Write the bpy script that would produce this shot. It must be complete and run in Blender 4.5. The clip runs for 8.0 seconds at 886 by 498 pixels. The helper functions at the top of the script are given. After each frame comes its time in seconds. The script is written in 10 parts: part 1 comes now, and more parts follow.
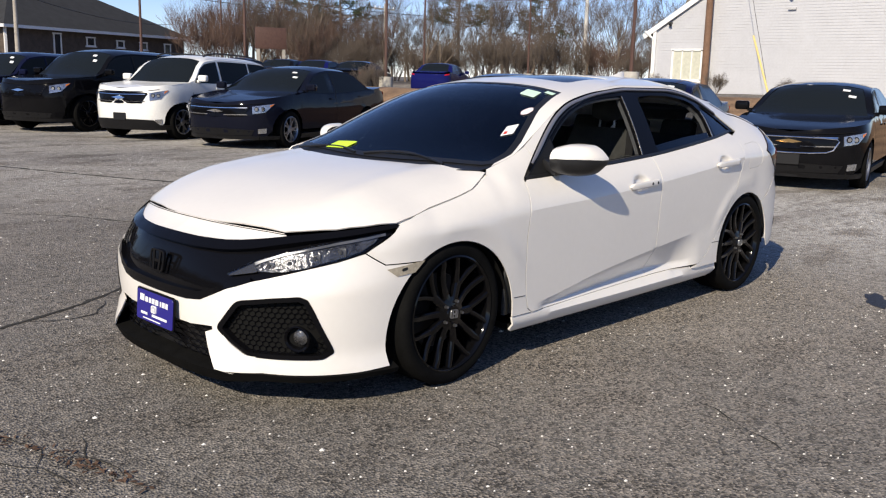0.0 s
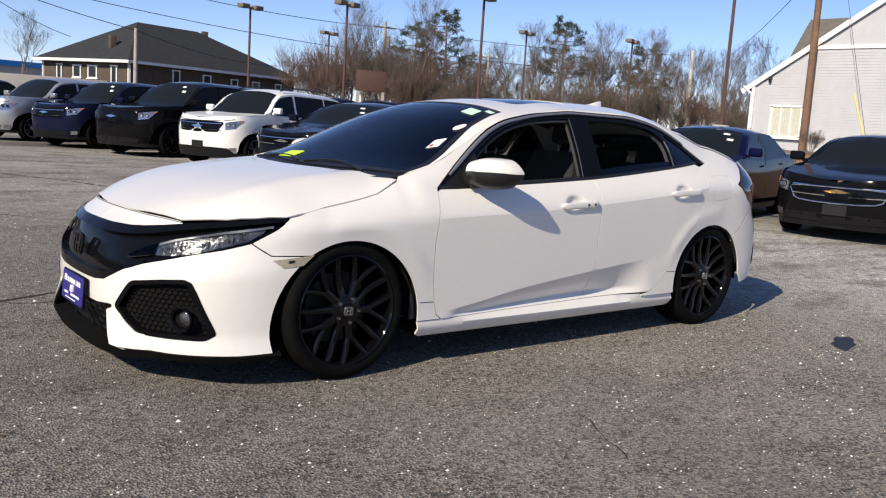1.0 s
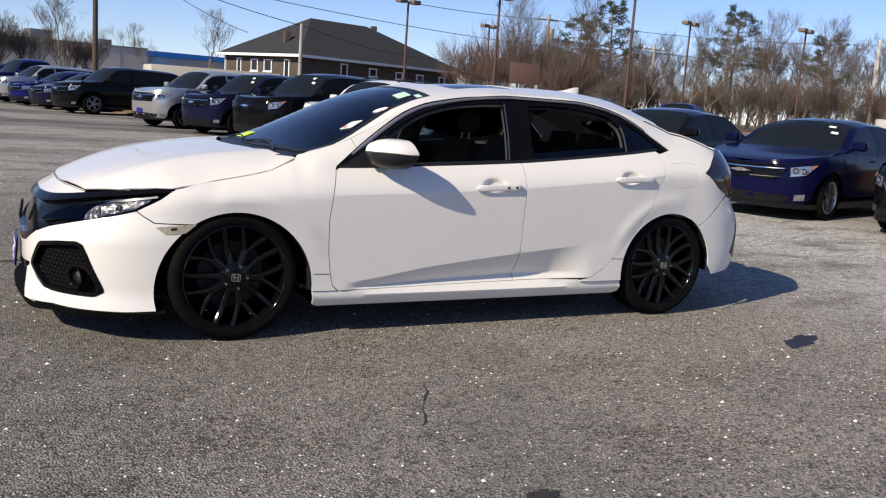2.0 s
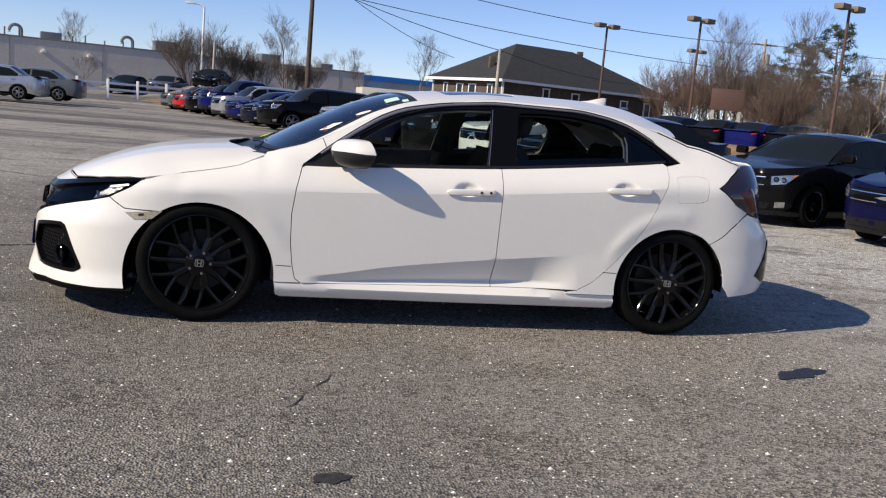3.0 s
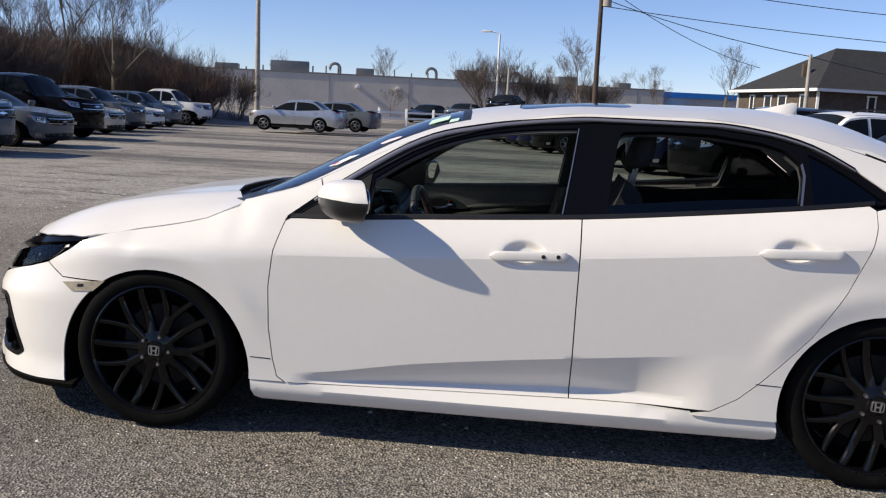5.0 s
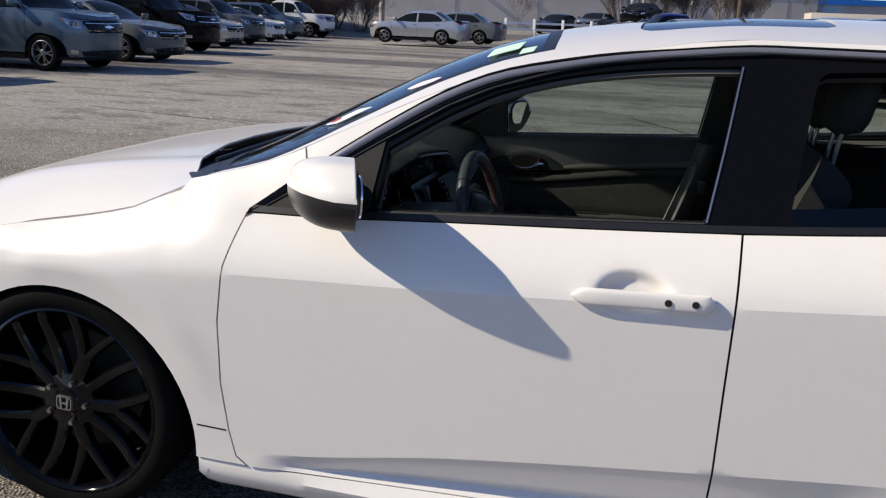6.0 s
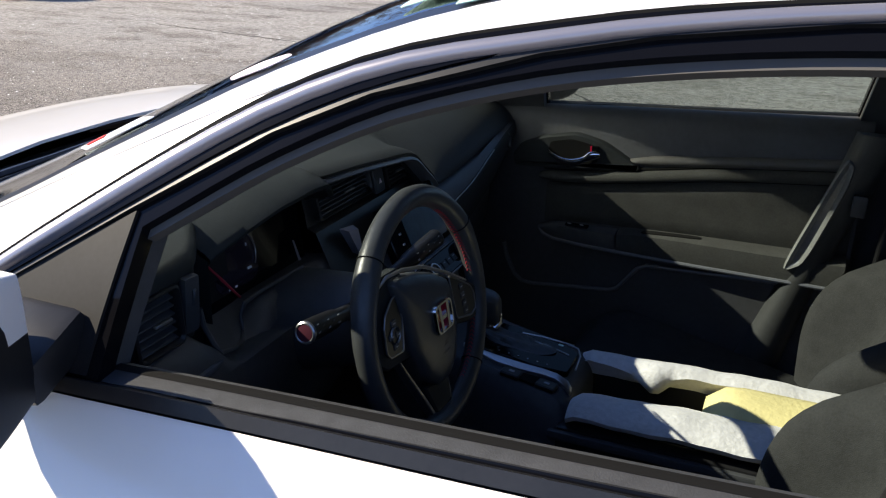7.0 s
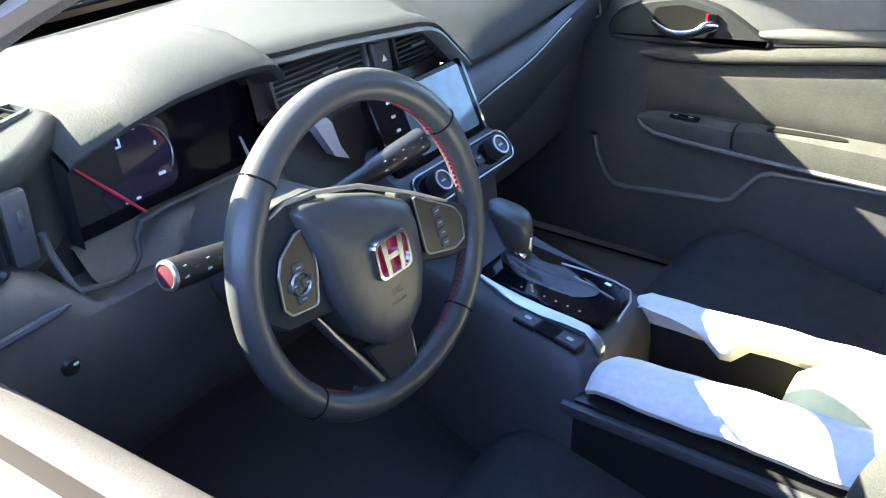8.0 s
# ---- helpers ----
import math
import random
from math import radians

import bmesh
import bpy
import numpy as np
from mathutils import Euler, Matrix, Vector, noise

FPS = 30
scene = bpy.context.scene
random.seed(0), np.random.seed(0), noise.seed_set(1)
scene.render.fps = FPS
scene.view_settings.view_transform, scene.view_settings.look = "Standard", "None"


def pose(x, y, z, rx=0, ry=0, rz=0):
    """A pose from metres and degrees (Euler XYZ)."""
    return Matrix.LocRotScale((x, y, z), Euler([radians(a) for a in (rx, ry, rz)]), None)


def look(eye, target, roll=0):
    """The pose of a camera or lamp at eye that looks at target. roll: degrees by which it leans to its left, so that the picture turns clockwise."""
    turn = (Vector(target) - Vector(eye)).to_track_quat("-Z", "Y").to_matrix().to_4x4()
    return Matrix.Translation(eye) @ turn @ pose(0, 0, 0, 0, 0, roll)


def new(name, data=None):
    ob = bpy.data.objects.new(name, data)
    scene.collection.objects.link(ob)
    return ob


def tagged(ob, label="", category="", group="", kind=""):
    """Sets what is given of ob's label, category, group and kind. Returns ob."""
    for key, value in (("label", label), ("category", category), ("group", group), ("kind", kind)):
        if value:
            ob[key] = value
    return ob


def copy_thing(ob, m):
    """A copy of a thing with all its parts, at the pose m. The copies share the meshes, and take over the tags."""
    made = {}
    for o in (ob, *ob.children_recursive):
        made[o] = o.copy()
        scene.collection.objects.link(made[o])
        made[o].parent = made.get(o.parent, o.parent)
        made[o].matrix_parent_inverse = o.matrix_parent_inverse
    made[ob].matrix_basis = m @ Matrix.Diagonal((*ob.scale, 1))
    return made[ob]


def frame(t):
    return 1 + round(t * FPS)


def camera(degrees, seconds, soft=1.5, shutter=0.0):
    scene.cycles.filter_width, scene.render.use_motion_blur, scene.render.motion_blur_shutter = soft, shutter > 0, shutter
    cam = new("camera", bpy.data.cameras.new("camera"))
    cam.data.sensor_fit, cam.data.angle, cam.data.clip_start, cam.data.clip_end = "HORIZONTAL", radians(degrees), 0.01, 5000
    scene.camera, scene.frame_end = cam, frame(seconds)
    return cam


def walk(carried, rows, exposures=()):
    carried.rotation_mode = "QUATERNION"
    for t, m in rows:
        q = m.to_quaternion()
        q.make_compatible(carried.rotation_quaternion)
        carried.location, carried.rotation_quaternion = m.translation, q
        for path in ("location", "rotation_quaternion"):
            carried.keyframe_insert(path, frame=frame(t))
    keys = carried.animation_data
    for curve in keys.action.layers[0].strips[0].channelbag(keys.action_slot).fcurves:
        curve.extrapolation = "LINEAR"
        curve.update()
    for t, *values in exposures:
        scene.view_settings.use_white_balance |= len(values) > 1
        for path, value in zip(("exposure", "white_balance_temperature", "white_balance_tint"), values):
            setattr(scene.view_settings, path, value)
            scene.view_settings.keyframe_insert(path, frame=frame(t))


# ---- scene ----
cam = camera(53.7, 8.0, soft=1.2)
PATH = [
    (0, (-4.029, -3.385, 1.325), (-2.619, -2.02, 0.941), 1.5),
    (0.5, (-3.892, -3.719, 1.277), (-2.554, -2.264, 0.972), 2.1),
    (1, (-3.466, -4.122, 1.19), (-2.219, -2.585, 0.903), 3.7),
    (1.5, (-2.961, -4.561, 1.206), (-1.842, -2.933, 0.89), 3.7),
    (1.7, (-2.752, -4.758, 1.231), (-1.705, -3.085, 0.909), 3.7),
    (2.8, (-1.438, -5.498, 1.211), (-0.888, -3.602, 0.892), 5.2),
    (3, (-1.199, -5.55, 1.213), (-0.726, -3.632, 0.905), 5.1),
    (3.5, (-0.64, -5.626, 1.208), (-0.363, -3.667, 0.917), 4.2),
    (4, (-0.22, -5.289, 1.206), (-0.084, -3.314, 0.924), 5.0),
    (4.5, (0.06, -4.717, 1.236), (0.012, -2.74, 0.935), 4.2),
    (4.7, (0.107, -4.451, 1.257), (-0.021, -2.478, 0.955), 3.3),
    (5.8, (0.131, -2.911, 1.33), (-0.29, -1.006, 0.889), 2.6),
    (6, (0.115, -2.649, 1.329), (-0.372, -0.778, 0.817), 2.3),
    (6.5, (0.07, -1.985, 1.339), (-0.523, -0.178, 0.718), 2.1),
    (6.8, (0.078, -1.622, 1.352), (-0.566, 0.154, 0.695), 1.5),
    (7, (0.078, -1.384, 1.334), (-0.632, 0.346, 0.623), 1.5),
    (7.2, (0.07, -1.188, 1.316), (-0.733, 0.457, 0.511), 1.6),
    (7.5, (0.074, -0.992, 1.264), (-0.876, 0.514, 0.353), 0.1),
    (8, (0.148, -0.939, 1.245), (-0.86, 0.484, 0.267), -1.3),
]
EXPOSURES = ((0.0, 0.25, 6500, 10), (6.6, 0.3, 6500, 10), (6.9, 0.75, 6500, 10), (7.2, 2.2, 6500, 10), (7.45, 3.85, 6600, 10), (7.7, 4.55, 6850, 10), (8.0, 4.75, 6950, 10))
walk(cam, [(t, look(eye, target, roll)) for t, eye, target, roll in PATH], EXPOSURES)

# ---- light: low winter sun from ahead of the hatchback's nose, clear sky ----
SUN_WAY = Vector((1.40, 0.45, -1.0)).normalized()
sun_data = bpy.data.lights.new("sun", "SUN")
sun_data.energy, sun_data.angle, sun_data.color = 5.0, radians(0.53), (1.0, 0.885, 0.70)
sun = new("sun", sun_data)
sun.rotation_euler = SUN_WAY.to_track_quat("-Z", "Y").to_euler()
world = bpy.data.worlds.new("sky")
scene.world = world
world.use_nodes = True
sky = world.node_tree.nodes.new("ShaderNodeTexSky")
sky.sky_type, sky.sun_disc = "NISHITA", False
sky.sun_elevation = math.asin(-SUN_WAY.z)
sky.sun_rotation = math.atan2(-SUN_WAY.x, -SUN_WAY.y)
sky.air_density, sky.dust_density, sky.ozone_density = 0.8, 0.0, 4.0
sky_tint = world.node_tree.nodes.new("ShaderNodeMix")
sky_tint.data_type, sky_tint.blend_type = "RGBA", "MULTIPLY"
sky_tint.inputs[0].default_value, sky_tint.inputs[7].default_value = 1.0, (1.0, 0.95, 1.09, 1)
world.node_tree.links.new(sky.outputs[0], sky_tint.inputs[6])
world.node_tree.links.new(sky_tint.outputs[2], world.node_tree.nodes["Background"].inputs[0])
world.node_tree.nodes["Background"].inputs[1].default_value = 0.104


# ---- materials ----
def material(name, color, rough=0.5, metal=0.0, coat=0.0, vary=0.0, scale=8.0, bump=0.0, bump_scale=60.0, spec=0.5, random_tint=0.0,
             transmission=0.0, alpha=1.0, emit=0.0, sheen=0.0, color2=None, ior=1.45):
    m = bpy.data.materials.new(name)
    m.use_nodes = True
    nt, b = m.node_tree, m.node_tree.nodes["Principled BSDF"]
    b.inputs["Base Color"].default_value = (*color, 1)
    b.inputs["Roughness"].default_value, b.inputs["Metallic"].default_value = rough, metal
    b.inputs["Coat Weight"].default_value, b.inputs["Coat Roughness"].default_value = coat, 0.04
    b.inputs["Specular IOR Level"].default_value, b.inputs["IOR"].default_value = spec, ior
    b.inputs["Transmission Weight"].default_value, b.inputs["Alpha"].default_value = transmission, alpha
    b.inputs["Sheen Weight"].default_value = sheen
    if emit:
        b.inputs["Emission Color"].default_value = (*color, 1)
        b.inputs["Emission Strength"].default_value = emit
    co = nt.nodes.new("ShaderNodeTexCoord")
    if vary or color2:
        n1, n2 = nt.nodes.new("ShaderNodeTexNoise"), nt.nodes.new("ShaderNodeTexNoise")
        n1.inputs["Scale"].default_value, n2.inputs["Scale"].default_value = scale, scale * 9
        n1.inputs["Detail"].default_value = n2.inputs["Detail"].default_value = 5
        add = nt.nodes.new("ShaderNodeMath")
        add.operation = "ADD"
        ramp = nt.nodes.new("ShaderNodeValToRGB")
        dark = color2 or tuple(max(0, c * (1 - vary)) for c in color)
        light = color if color2 else tuple(min(1, c * (1 + vary)) for c in color)
        ramp.color_ramp.elements[0].position, ramp.color_ramp.elements[1].position = 0.36, 0.64
        ramp.color_ramp.elements[0].color, ramp.color_ramp.elements[1].color = (*dark, 1), (*light, 1)
        half = nt.nodes.new("ShaderNodeMath")
        half.operation = "MULTIPLY"
        half.inputs[1].default_value = 0.5
        for n in (n1, n2):
            nt.links.new(co.outputs["Object"], n.inputs["Vector"])
        nt.links.new(n1.outputs[0], add.inputs[0])
        nt.links.new(n2.outputs[0], add.inputs[1])
        nt.links.new(add.outputs[0], half.inputs[0])
        nt.links.new(half.outputs[0], ramp.inputs[0])
        out = ramp.outputs[0]
        if random_tint:
            info, hsv, rng = nt.nodes.new("ShaderNodeObjectInfo"), nt.nodes.new("ShaderNodeHueSaturation"), nt.nodes.new("ShaderNodeMapRange")
            rng.inputs[3].default_value, rng.inputs[4].default_value = 1 - random_tint, 1 + random_tint
            nt.links.new(info.outputs["Random"], rng.inputs[0])
            nt.links.new(rng.outputs[0], hsv.inputs["Value"])
            nt.links.new(out, hsv.inputs["Color"])
            out = hsv.outputs[0]
        nt.links.new(out, b.inputs["Base Color"])
    if bump:
        n, bp = nt.nodes.new("ShaderNodeTexNoise"), nt.nodes.new("ShaderNodeBump")
        n.inputs["Scale"].default_value, n.inputs["Detail"].default_value = bump_scale, 4
        bp.inputs["Strength"].default_value, bp.inputs["Distance"].default_value = bump, 0.004
        nt.links.new(co.outputs["Object"], n.inputs["Vector"])
        nt.links.new(n.outputs[0], bp.inputs["Height"])
        nt.links.new(bp.outputs[0], b.inputs["Normal"])
    return m


def glass_tinted(name, tint, clear):
    """Automotive glass: a clear tinted pass-through with a glossy skin that strengthens at grazing view."""
    m = bpy.data.materials.new(name)
    m.use_nodes = True
    nt = m.node_tree
    nt.nodes.remove(nt.nodes["Principled BSDF"])
    tr, gl, mix, fr = (nt.nodes.new(k) for k in ("ShaderNodeBsdfTransparent", "ShaderNodeBsdfGlossy", "ShaderNodeMixShader", "ShaderNodeFresnel"))
    tr.inputs[0].default_value = (*[c * clear for c in tint], 1)
    gl.inputs["Roughness"].default_value = 0.015
    gl.inputs[0].default_value = (0.95, 0.97, 1.0, 1)
    fr.inputs[0].default_value = 1.5
    nt.links.new(fr.outputs[0], mix.inputs[0])
    nt.links.new(tr.outputs[0], mix.inputs[1])
    nt.links.new(gl.outputs[0], mix.inputs[2])
    nt.links.new(mix.outputs[0], nt.nodes["Material Output"].inputs[0])
    return m


PEARL = material("pearl_white_paint", (0.735, 0.71, 0.672), rough=0.30, coat=0.6, vary=0.015, scale=3)
GLOSS_BLACK = material("gloss_black_plastic", (0.004, 0.004, 0.005), rough=0.08, spec=0.15)
SATIN_BLACK = material("satin_black_trim", (0.012, 0.012, 0.013), rough=0.38, vary=0.2, scale=20)
WHEEL_BLACK = material("gloss_black_wheel", (0.003, 0.003, 0.0035), rough=0.07, spec=0.35)
RUBBER = material("tyre_rubber", (0.006, 0.006, 0.006), rough=0.8, spec=0.05, vary=0.25, scale=14, bump=0.2, bump_scale=120)
UNDER = material("underbody_black", (0.008, 0.008, 0.008), rough=0.9, spec=0.1)
# the black frame's sky highlight is put into this pale metal colour
FRAME_GLINT = material("frame_sky_glint", (0.30, 0.29, 0.32), rough=0.30, metal=0.6)
HEAD_CHROME = material("faceted_lamp_chrome", (0.15, 0.15, 0.16), rough=0.18, metal=0.5, color2=(0.010, 0.010, 0.011), scale=26, bump=1.0, bump_scale=55)
CHROME = material("chrome", (0.75, 0.75, 0.76), rough=0.10, metal=1.0)
STEEL = material("dull_steel", (0.30, 0.30, 0.31), rough=0.4, metal=1.0, vary=0.2)
MIRROR = material("mirror_silver", (0.85, 0.86, 0.87), rough=0.01, metal=1.0)
LENS_CLEAR = glass_tinted("lens_clear", (0.95, 0.97, 1.0), 0.95)
LENS_CLEAR.node_tree.nodes["Glossy BSDF"].inputs[0].default_value = (0.40, 0.41, 0.42, 1)
WINDSHIELD = glass_tinted("windshield_glass", (0.91, 0.965, 0.975), 0.93)
GLASS_SIDE = glass_tinted("side_glass_green", (0.88, 0.95, 0.91), 0.80)
GLASS_TINT = glass_tinted("privacy_glass", (0.80, 0.82, 0.88), 0.14)
RED_LENS = material("red_lens", (0.085, 0.002, 0.004), rough=0.2, spec=0.3)
SMOKE_LENS = material("smoked_lens", (0.02, 0.015, 0.025), rough=0.08, coat=0.5)
AMBER = material("amber_lens", (0.55, 0.16, 0.03), rough=0.2)
PLATE_BLUE = material("dealer_plate_blue", (0.022, 0.018, 0.20), rough=0.35)
WHITE_INK = material("white_print", (0.80, 0.80, 0.80), rough=0.5)
RED_INK = material("red_print", (0.55, 0.04, 0.03), rough=0.5)
GREEN_STICKER = material("lime_sticker", (0.55, 0.78, 0.05), rough=0.5)
TEAL_STICKER = material("pale_green_sticker", (0.55, 0.75, 0.62), rough=0.5)
PINK_STICKER = material("pale_pink_sticker", (0.80, 0.66, 0.68), rough=0.5)
SMOKED_SILVER = material("smoked_silver_trim", (0.20, 0.20, 0.21), rough=0.35, metal=0.8)
SILVER_TRIM = material("satin_silver_trim", (0.42, 0.42, 0.43), rough=0.3, metal=0.9)
DASH_SOFT = material("soft_touch_dash", (0.0195, 0.0225, 0.0235), rough=0.62, vary=0.12, scale=12, bump=0.10, bump_scale=420, spec=0.25)
DASH_HARD = material("hard_dash_plastic", (0.048, 0.050, 0.054), rough=0.5, vary=0.15, bump=0.15, bump_scale=500)
LEATHER = material("black_leather", (0.048, 0.050, 0.051), rough=0.34, vary=0.12, scale=10, bump=0.10, bump_scale=800)
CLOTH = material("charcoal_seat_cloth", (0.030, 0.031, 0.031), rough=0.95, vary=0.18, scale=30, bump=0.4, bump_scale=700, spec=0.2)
BELT_PLASTIC = material("polished_grey_plastic", (0.16, 0.165, 0.16), rough=0.18, vary=0.15, scale=40, spec=0.6)
DOOR_CLOTH = material("grey_door_cloth", (0.048, 0.049, 0.046), rough=0.9, vary=0.15, scale=25, bump=0.4, bump_scale=600, spec=0.2)
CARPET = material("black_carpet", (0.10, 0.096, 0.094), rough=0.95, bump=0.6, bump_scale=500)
HEADLINER = material("grey_headliner", (0.10, 0.098, 0.092), rough=0.95, vary=0.05)
WRAP = material("white_fleece_cover", (0.54, 0.53, 0.53), rough=0.9, vary=0.12, scale=12, bump=0.5, bump_scale=90, sheen=0.3)
YELLOW_WRAP = material("pale_yellow_cloth", (0.66, 0.58, 0.27), rough=0.85, vary=0.06, bump=0.4, bump_scale=120)
BROW_AND_GLINT = material("brow_and_edge_glint", (0.10, 0.105, 0.115), rough=0.32, vary=0.08)
GREY_INK = material("grey_print", (0.30, 0.31, 0.32), rough=0.5)
SCREEN = material("display_glass", (0.075, 0.115, 0.14), rough=0.08, coat=0.6, vary=0.25, scale=5)
RED_STITCH = material("red_stitching", (0.42, 0.02, 0.04), rough=0.6)
RED_EMBLEM = material("red_enamel", (0.38, 0.01, 0.04), rough=0.2, coat=0.6)


# ---- mesh tools ----
def inside(poly, x, y):
    hit = False
    for i in range(len(poly)):
        (x1, y1), (x2, y2) = poly[i - 1], poly[i]
        if (y1 > y) != (y2 > y) and x < (x2 - x1) * (y - y1) / (y2 - y1) + x1:
            hit = not hit
    return hit


def dense(poly, step):
    out = []
    for i in range(len(poly)):
        a, b = poly[i], poly[(i + 1) % len(poly)]
        n = max(1, int(math.hypot(b[0] - a[0], b[1] - a[1]) / step))
        out += [(a[0] + (b[0] - a[0]) * k / n, a[1] + (b[1] - a[1]) * k / n) for k in range(n)]
    return out


def shrink(poly, d):
    """The polygon moved inwards by d."""
    area = sum(poly[i - 1][0] * poly[i][1] - poly[i][0] * poly[i - 1][1] for i in range(len(poly)))
    sign, out, n = (1 if area > 0 else -1), [], len(poly)
    for i in range(n):
        a, b, c = Vector(poly[i - 1]), Vector(poly[i]), Vector(poly[(i + 1) % n])
        u, v = (b - a).normalized(), (c - b).normalized()
        m = Vector((-u.y, u.x)) + Vector((-v.y, v.x))
        k = max(0.35, m.length / 2)
        m = m.normalized() if m.length > 1e-6 else Vector((-u.y, u.x))
        out.append(tuple(b + m * (sign * d / k)))
    return out


def round_poly(poly, r=0.3, n=4):
    """Corners cut to short curves; r is the share of each side used."""
    out = []
    for i in range(len(poly)):
        a, b, c = Vector(poly[i - 1]), Vector(poly[i]), Vector(poly[(i + 1) % len(poly)])
        p, q = b + (a - b) * r, b + (c - b) * r
        out += [tuple((1 - t) ** 2 * p + 2 * t * (1 - t) * b + t * t * q) for t in [k / n for k in range(n + 1)]]
    return out


def smooth(me, angle=38):
    me.polygons.foreach_set("use_smooth", [True] * len(me.polygons))
    me.set_sharp_from_angle(angle=radians(angle))


def mesh_part(name, verts, faces, mat, parent=None, label="", angle=38):
    me = bpy.data.meshes.new(name)
    me.from_pydata([tuple(v) for v in verts], [], faces)
    me.validate()
    me.materials.append(mat)
    smooth(me, angle)
    ob = new(name, me)
    if parent is not None:
        ob.parent = parent
    if label:
        tagged(ob, label)
    return ob


def part(name, bm, mat, parent=None, label="", angle=38):
    """A bmesh as one mesh object under a thing or a part."""
    me = bpy.data.meshes.new(name)
    bm.normal_update()
    bm.to_mesh(me)
    bm.free()
    me.materials.append(mat)
    smooth(me, angle)
    ob = new(name, me)
    if parent is not None:
        ob.parent = parent
    if label:
        tagged(ob, label)
    return ob


def panel_data(poly, fn, res=0.04, th=0.006, holes=(), gap=0.0025, off=0.0, inner=(0.0, 0.0, 0.55), flip_y=False, lines=()):
    """Vertices and faces of a shell cut out of the surface fn(u, v) along a polygon in (u, v)."""
    from mathutils.geometry import delaunay_2d_cdt
    ring = shrink(dense(poly, res), gap) if gap else dense(poly, res)
    cuts = [dense(h, res) for h in holes]
    pts, edges = [], []
    for loop in [ring, *cuts]:
        k = len(pts)
        pts += loop
        edges += [(k + i, k + (i + 1) % len(loop)) for i in range(len(loop))]
    for line in lines:
        loop = [p for p in dense(line, res)[:-1] if inside(shrink(ring, res * 0.3), *p)]
        k = len(pts)
        pts += loop
        edges += [(k + i, k + i + 1) for i in range(len(loop) - 1) if math.dist(loop[i], loop[i + 1]) < res * 3]
    fixed = len(pts)
    xs, ys = [p[0] for p in ring], [p[1] for p in ring]
    rows = int((max(ys) - min(ys)) / res) + 1
    for j in range(rows + 1):
        y = min(ys) + j * res
        for i in range(int((max(xs) - min(xs)) / res) + 2):
            x = min(xs) + (i + 0.5 * (j % 2)) * res
            if inside(ring, x, y) and not any(inside(c, x, y) for c in cuts):
                if min((x - p[0]) ** 2 + (y - p[1]) ** 2 for p in pts[:fixed]) > (res * 0.45) ** 2:
                    pts.append((x, y))
    vs, _, fs, *_ = delaunay_2d_cdt([Vector(p) for p in pts], edges, [], 0, 1e-5)
    tris = []
    for f in fs:
        cx, cy = sum(vs[i].x for i in f) / 3, sum(vs[i].y for i in f) / 3
        if inside(ring, cx, cy) and not any(inside(c, cx, cy) for c in cuts):
            tris.append(tuple(f))
    outer, back, e = [], [], 0.004
    for v in vs:
        p = Vector(fn(v.x, v.y))
        n = (Vector(fn(v.x + e, v.y)) - Vector(fn(v.x - e, v.y))).cross(Vector(fn(v.x, v.y + e)) - Vector(fn(v.x, v.y - e)))
        n = n.normalized() if n.length > 1e-12 else Vector((0, 0, 1))
        if n.dot(p - Vector((p.x * 0.85, inner[1], inner[2]))) < 0:
            n = -n
        o = off(v.x, v.y) if callable(off) else off
        outer.append(p + n * o)
        back.append(p + n * (o - th))
    n = len(vs)
    a, b, c = (outer[i] for i in tris[0])
    if (b - a).cross(c - a).dot(outer[tris[0][0]] - back[tris[0][0]]) < 0:
        tris = [t[::-1] for t in tris]
    count = {}
    for t in tris:
        for i in range(3):
            count[(t[i], t[(i + 1) % 3])] = 1
    faces = list(tris)
    if th:
        faces += [tuple(n + i for i in t[::-1]) for t in tris]
        faces += [(b, a, a + n, b + n) for (a, b) in count if (b, a) not in count]
    verts = outer + back if th else outer
    if flip_y:
        verts, faces = [Vector((v.x, -v.y, v.z)) for v in verts], [f[::-1] for f in faces]
    return verts, faces


def panel(name, poly, fn, mat, parent, label="", both=False, **kw):
    """A shell part; both: joined with its mirror image across the car's middle."""
    v, f = panel_data(poly, fn, **kw)
    if both:
        k = len(v)
        twin = {i: (i if abs(p.y) < 1e-6 and fn(0, 0)[1] != 0 else i + k) for i, p in enumerate(v)}
        v, f = v + [Vector((p.x, -p.y, p.z)) for p in v], f + [tuple(twin[i] for i in reversed(t)) for t in f]
    return mesh_part(name, v, f, mat, parent, label)


def pair(name, poly, fn, mat, parent, label="", **kw):
    """A shell part on the left side and its twin on the right."""
    v, f = panel_data(poly, fn, **kw)
    a = mesh_part(name, v, f, mat, parent, label)
    b = mesh_part(name, [Vector((p.x, -p.y, p.z)) for p in v], [t[::-1] for t in f], mat, parent, label)
    return a, b


def revolve(profile, n=48, m=None):
    """Verts and faces of a profile of (radius, height) turned round z."""
    k = len(profile)
    v = [Vector((r * math.cos(2 * math.pi * i / n), r * math.sin(2 * math.pi * i / n), h)) for i in range(n) for r, h in profile]
    f = [(i * k + j, ((i + 1) % n) * k + j, ((i + 1) % n) * k + j + 1, i * k + j + 1) for i in range(n) for j in range(k - 1)]
    return ([m @ p for p in v] if m else v), f


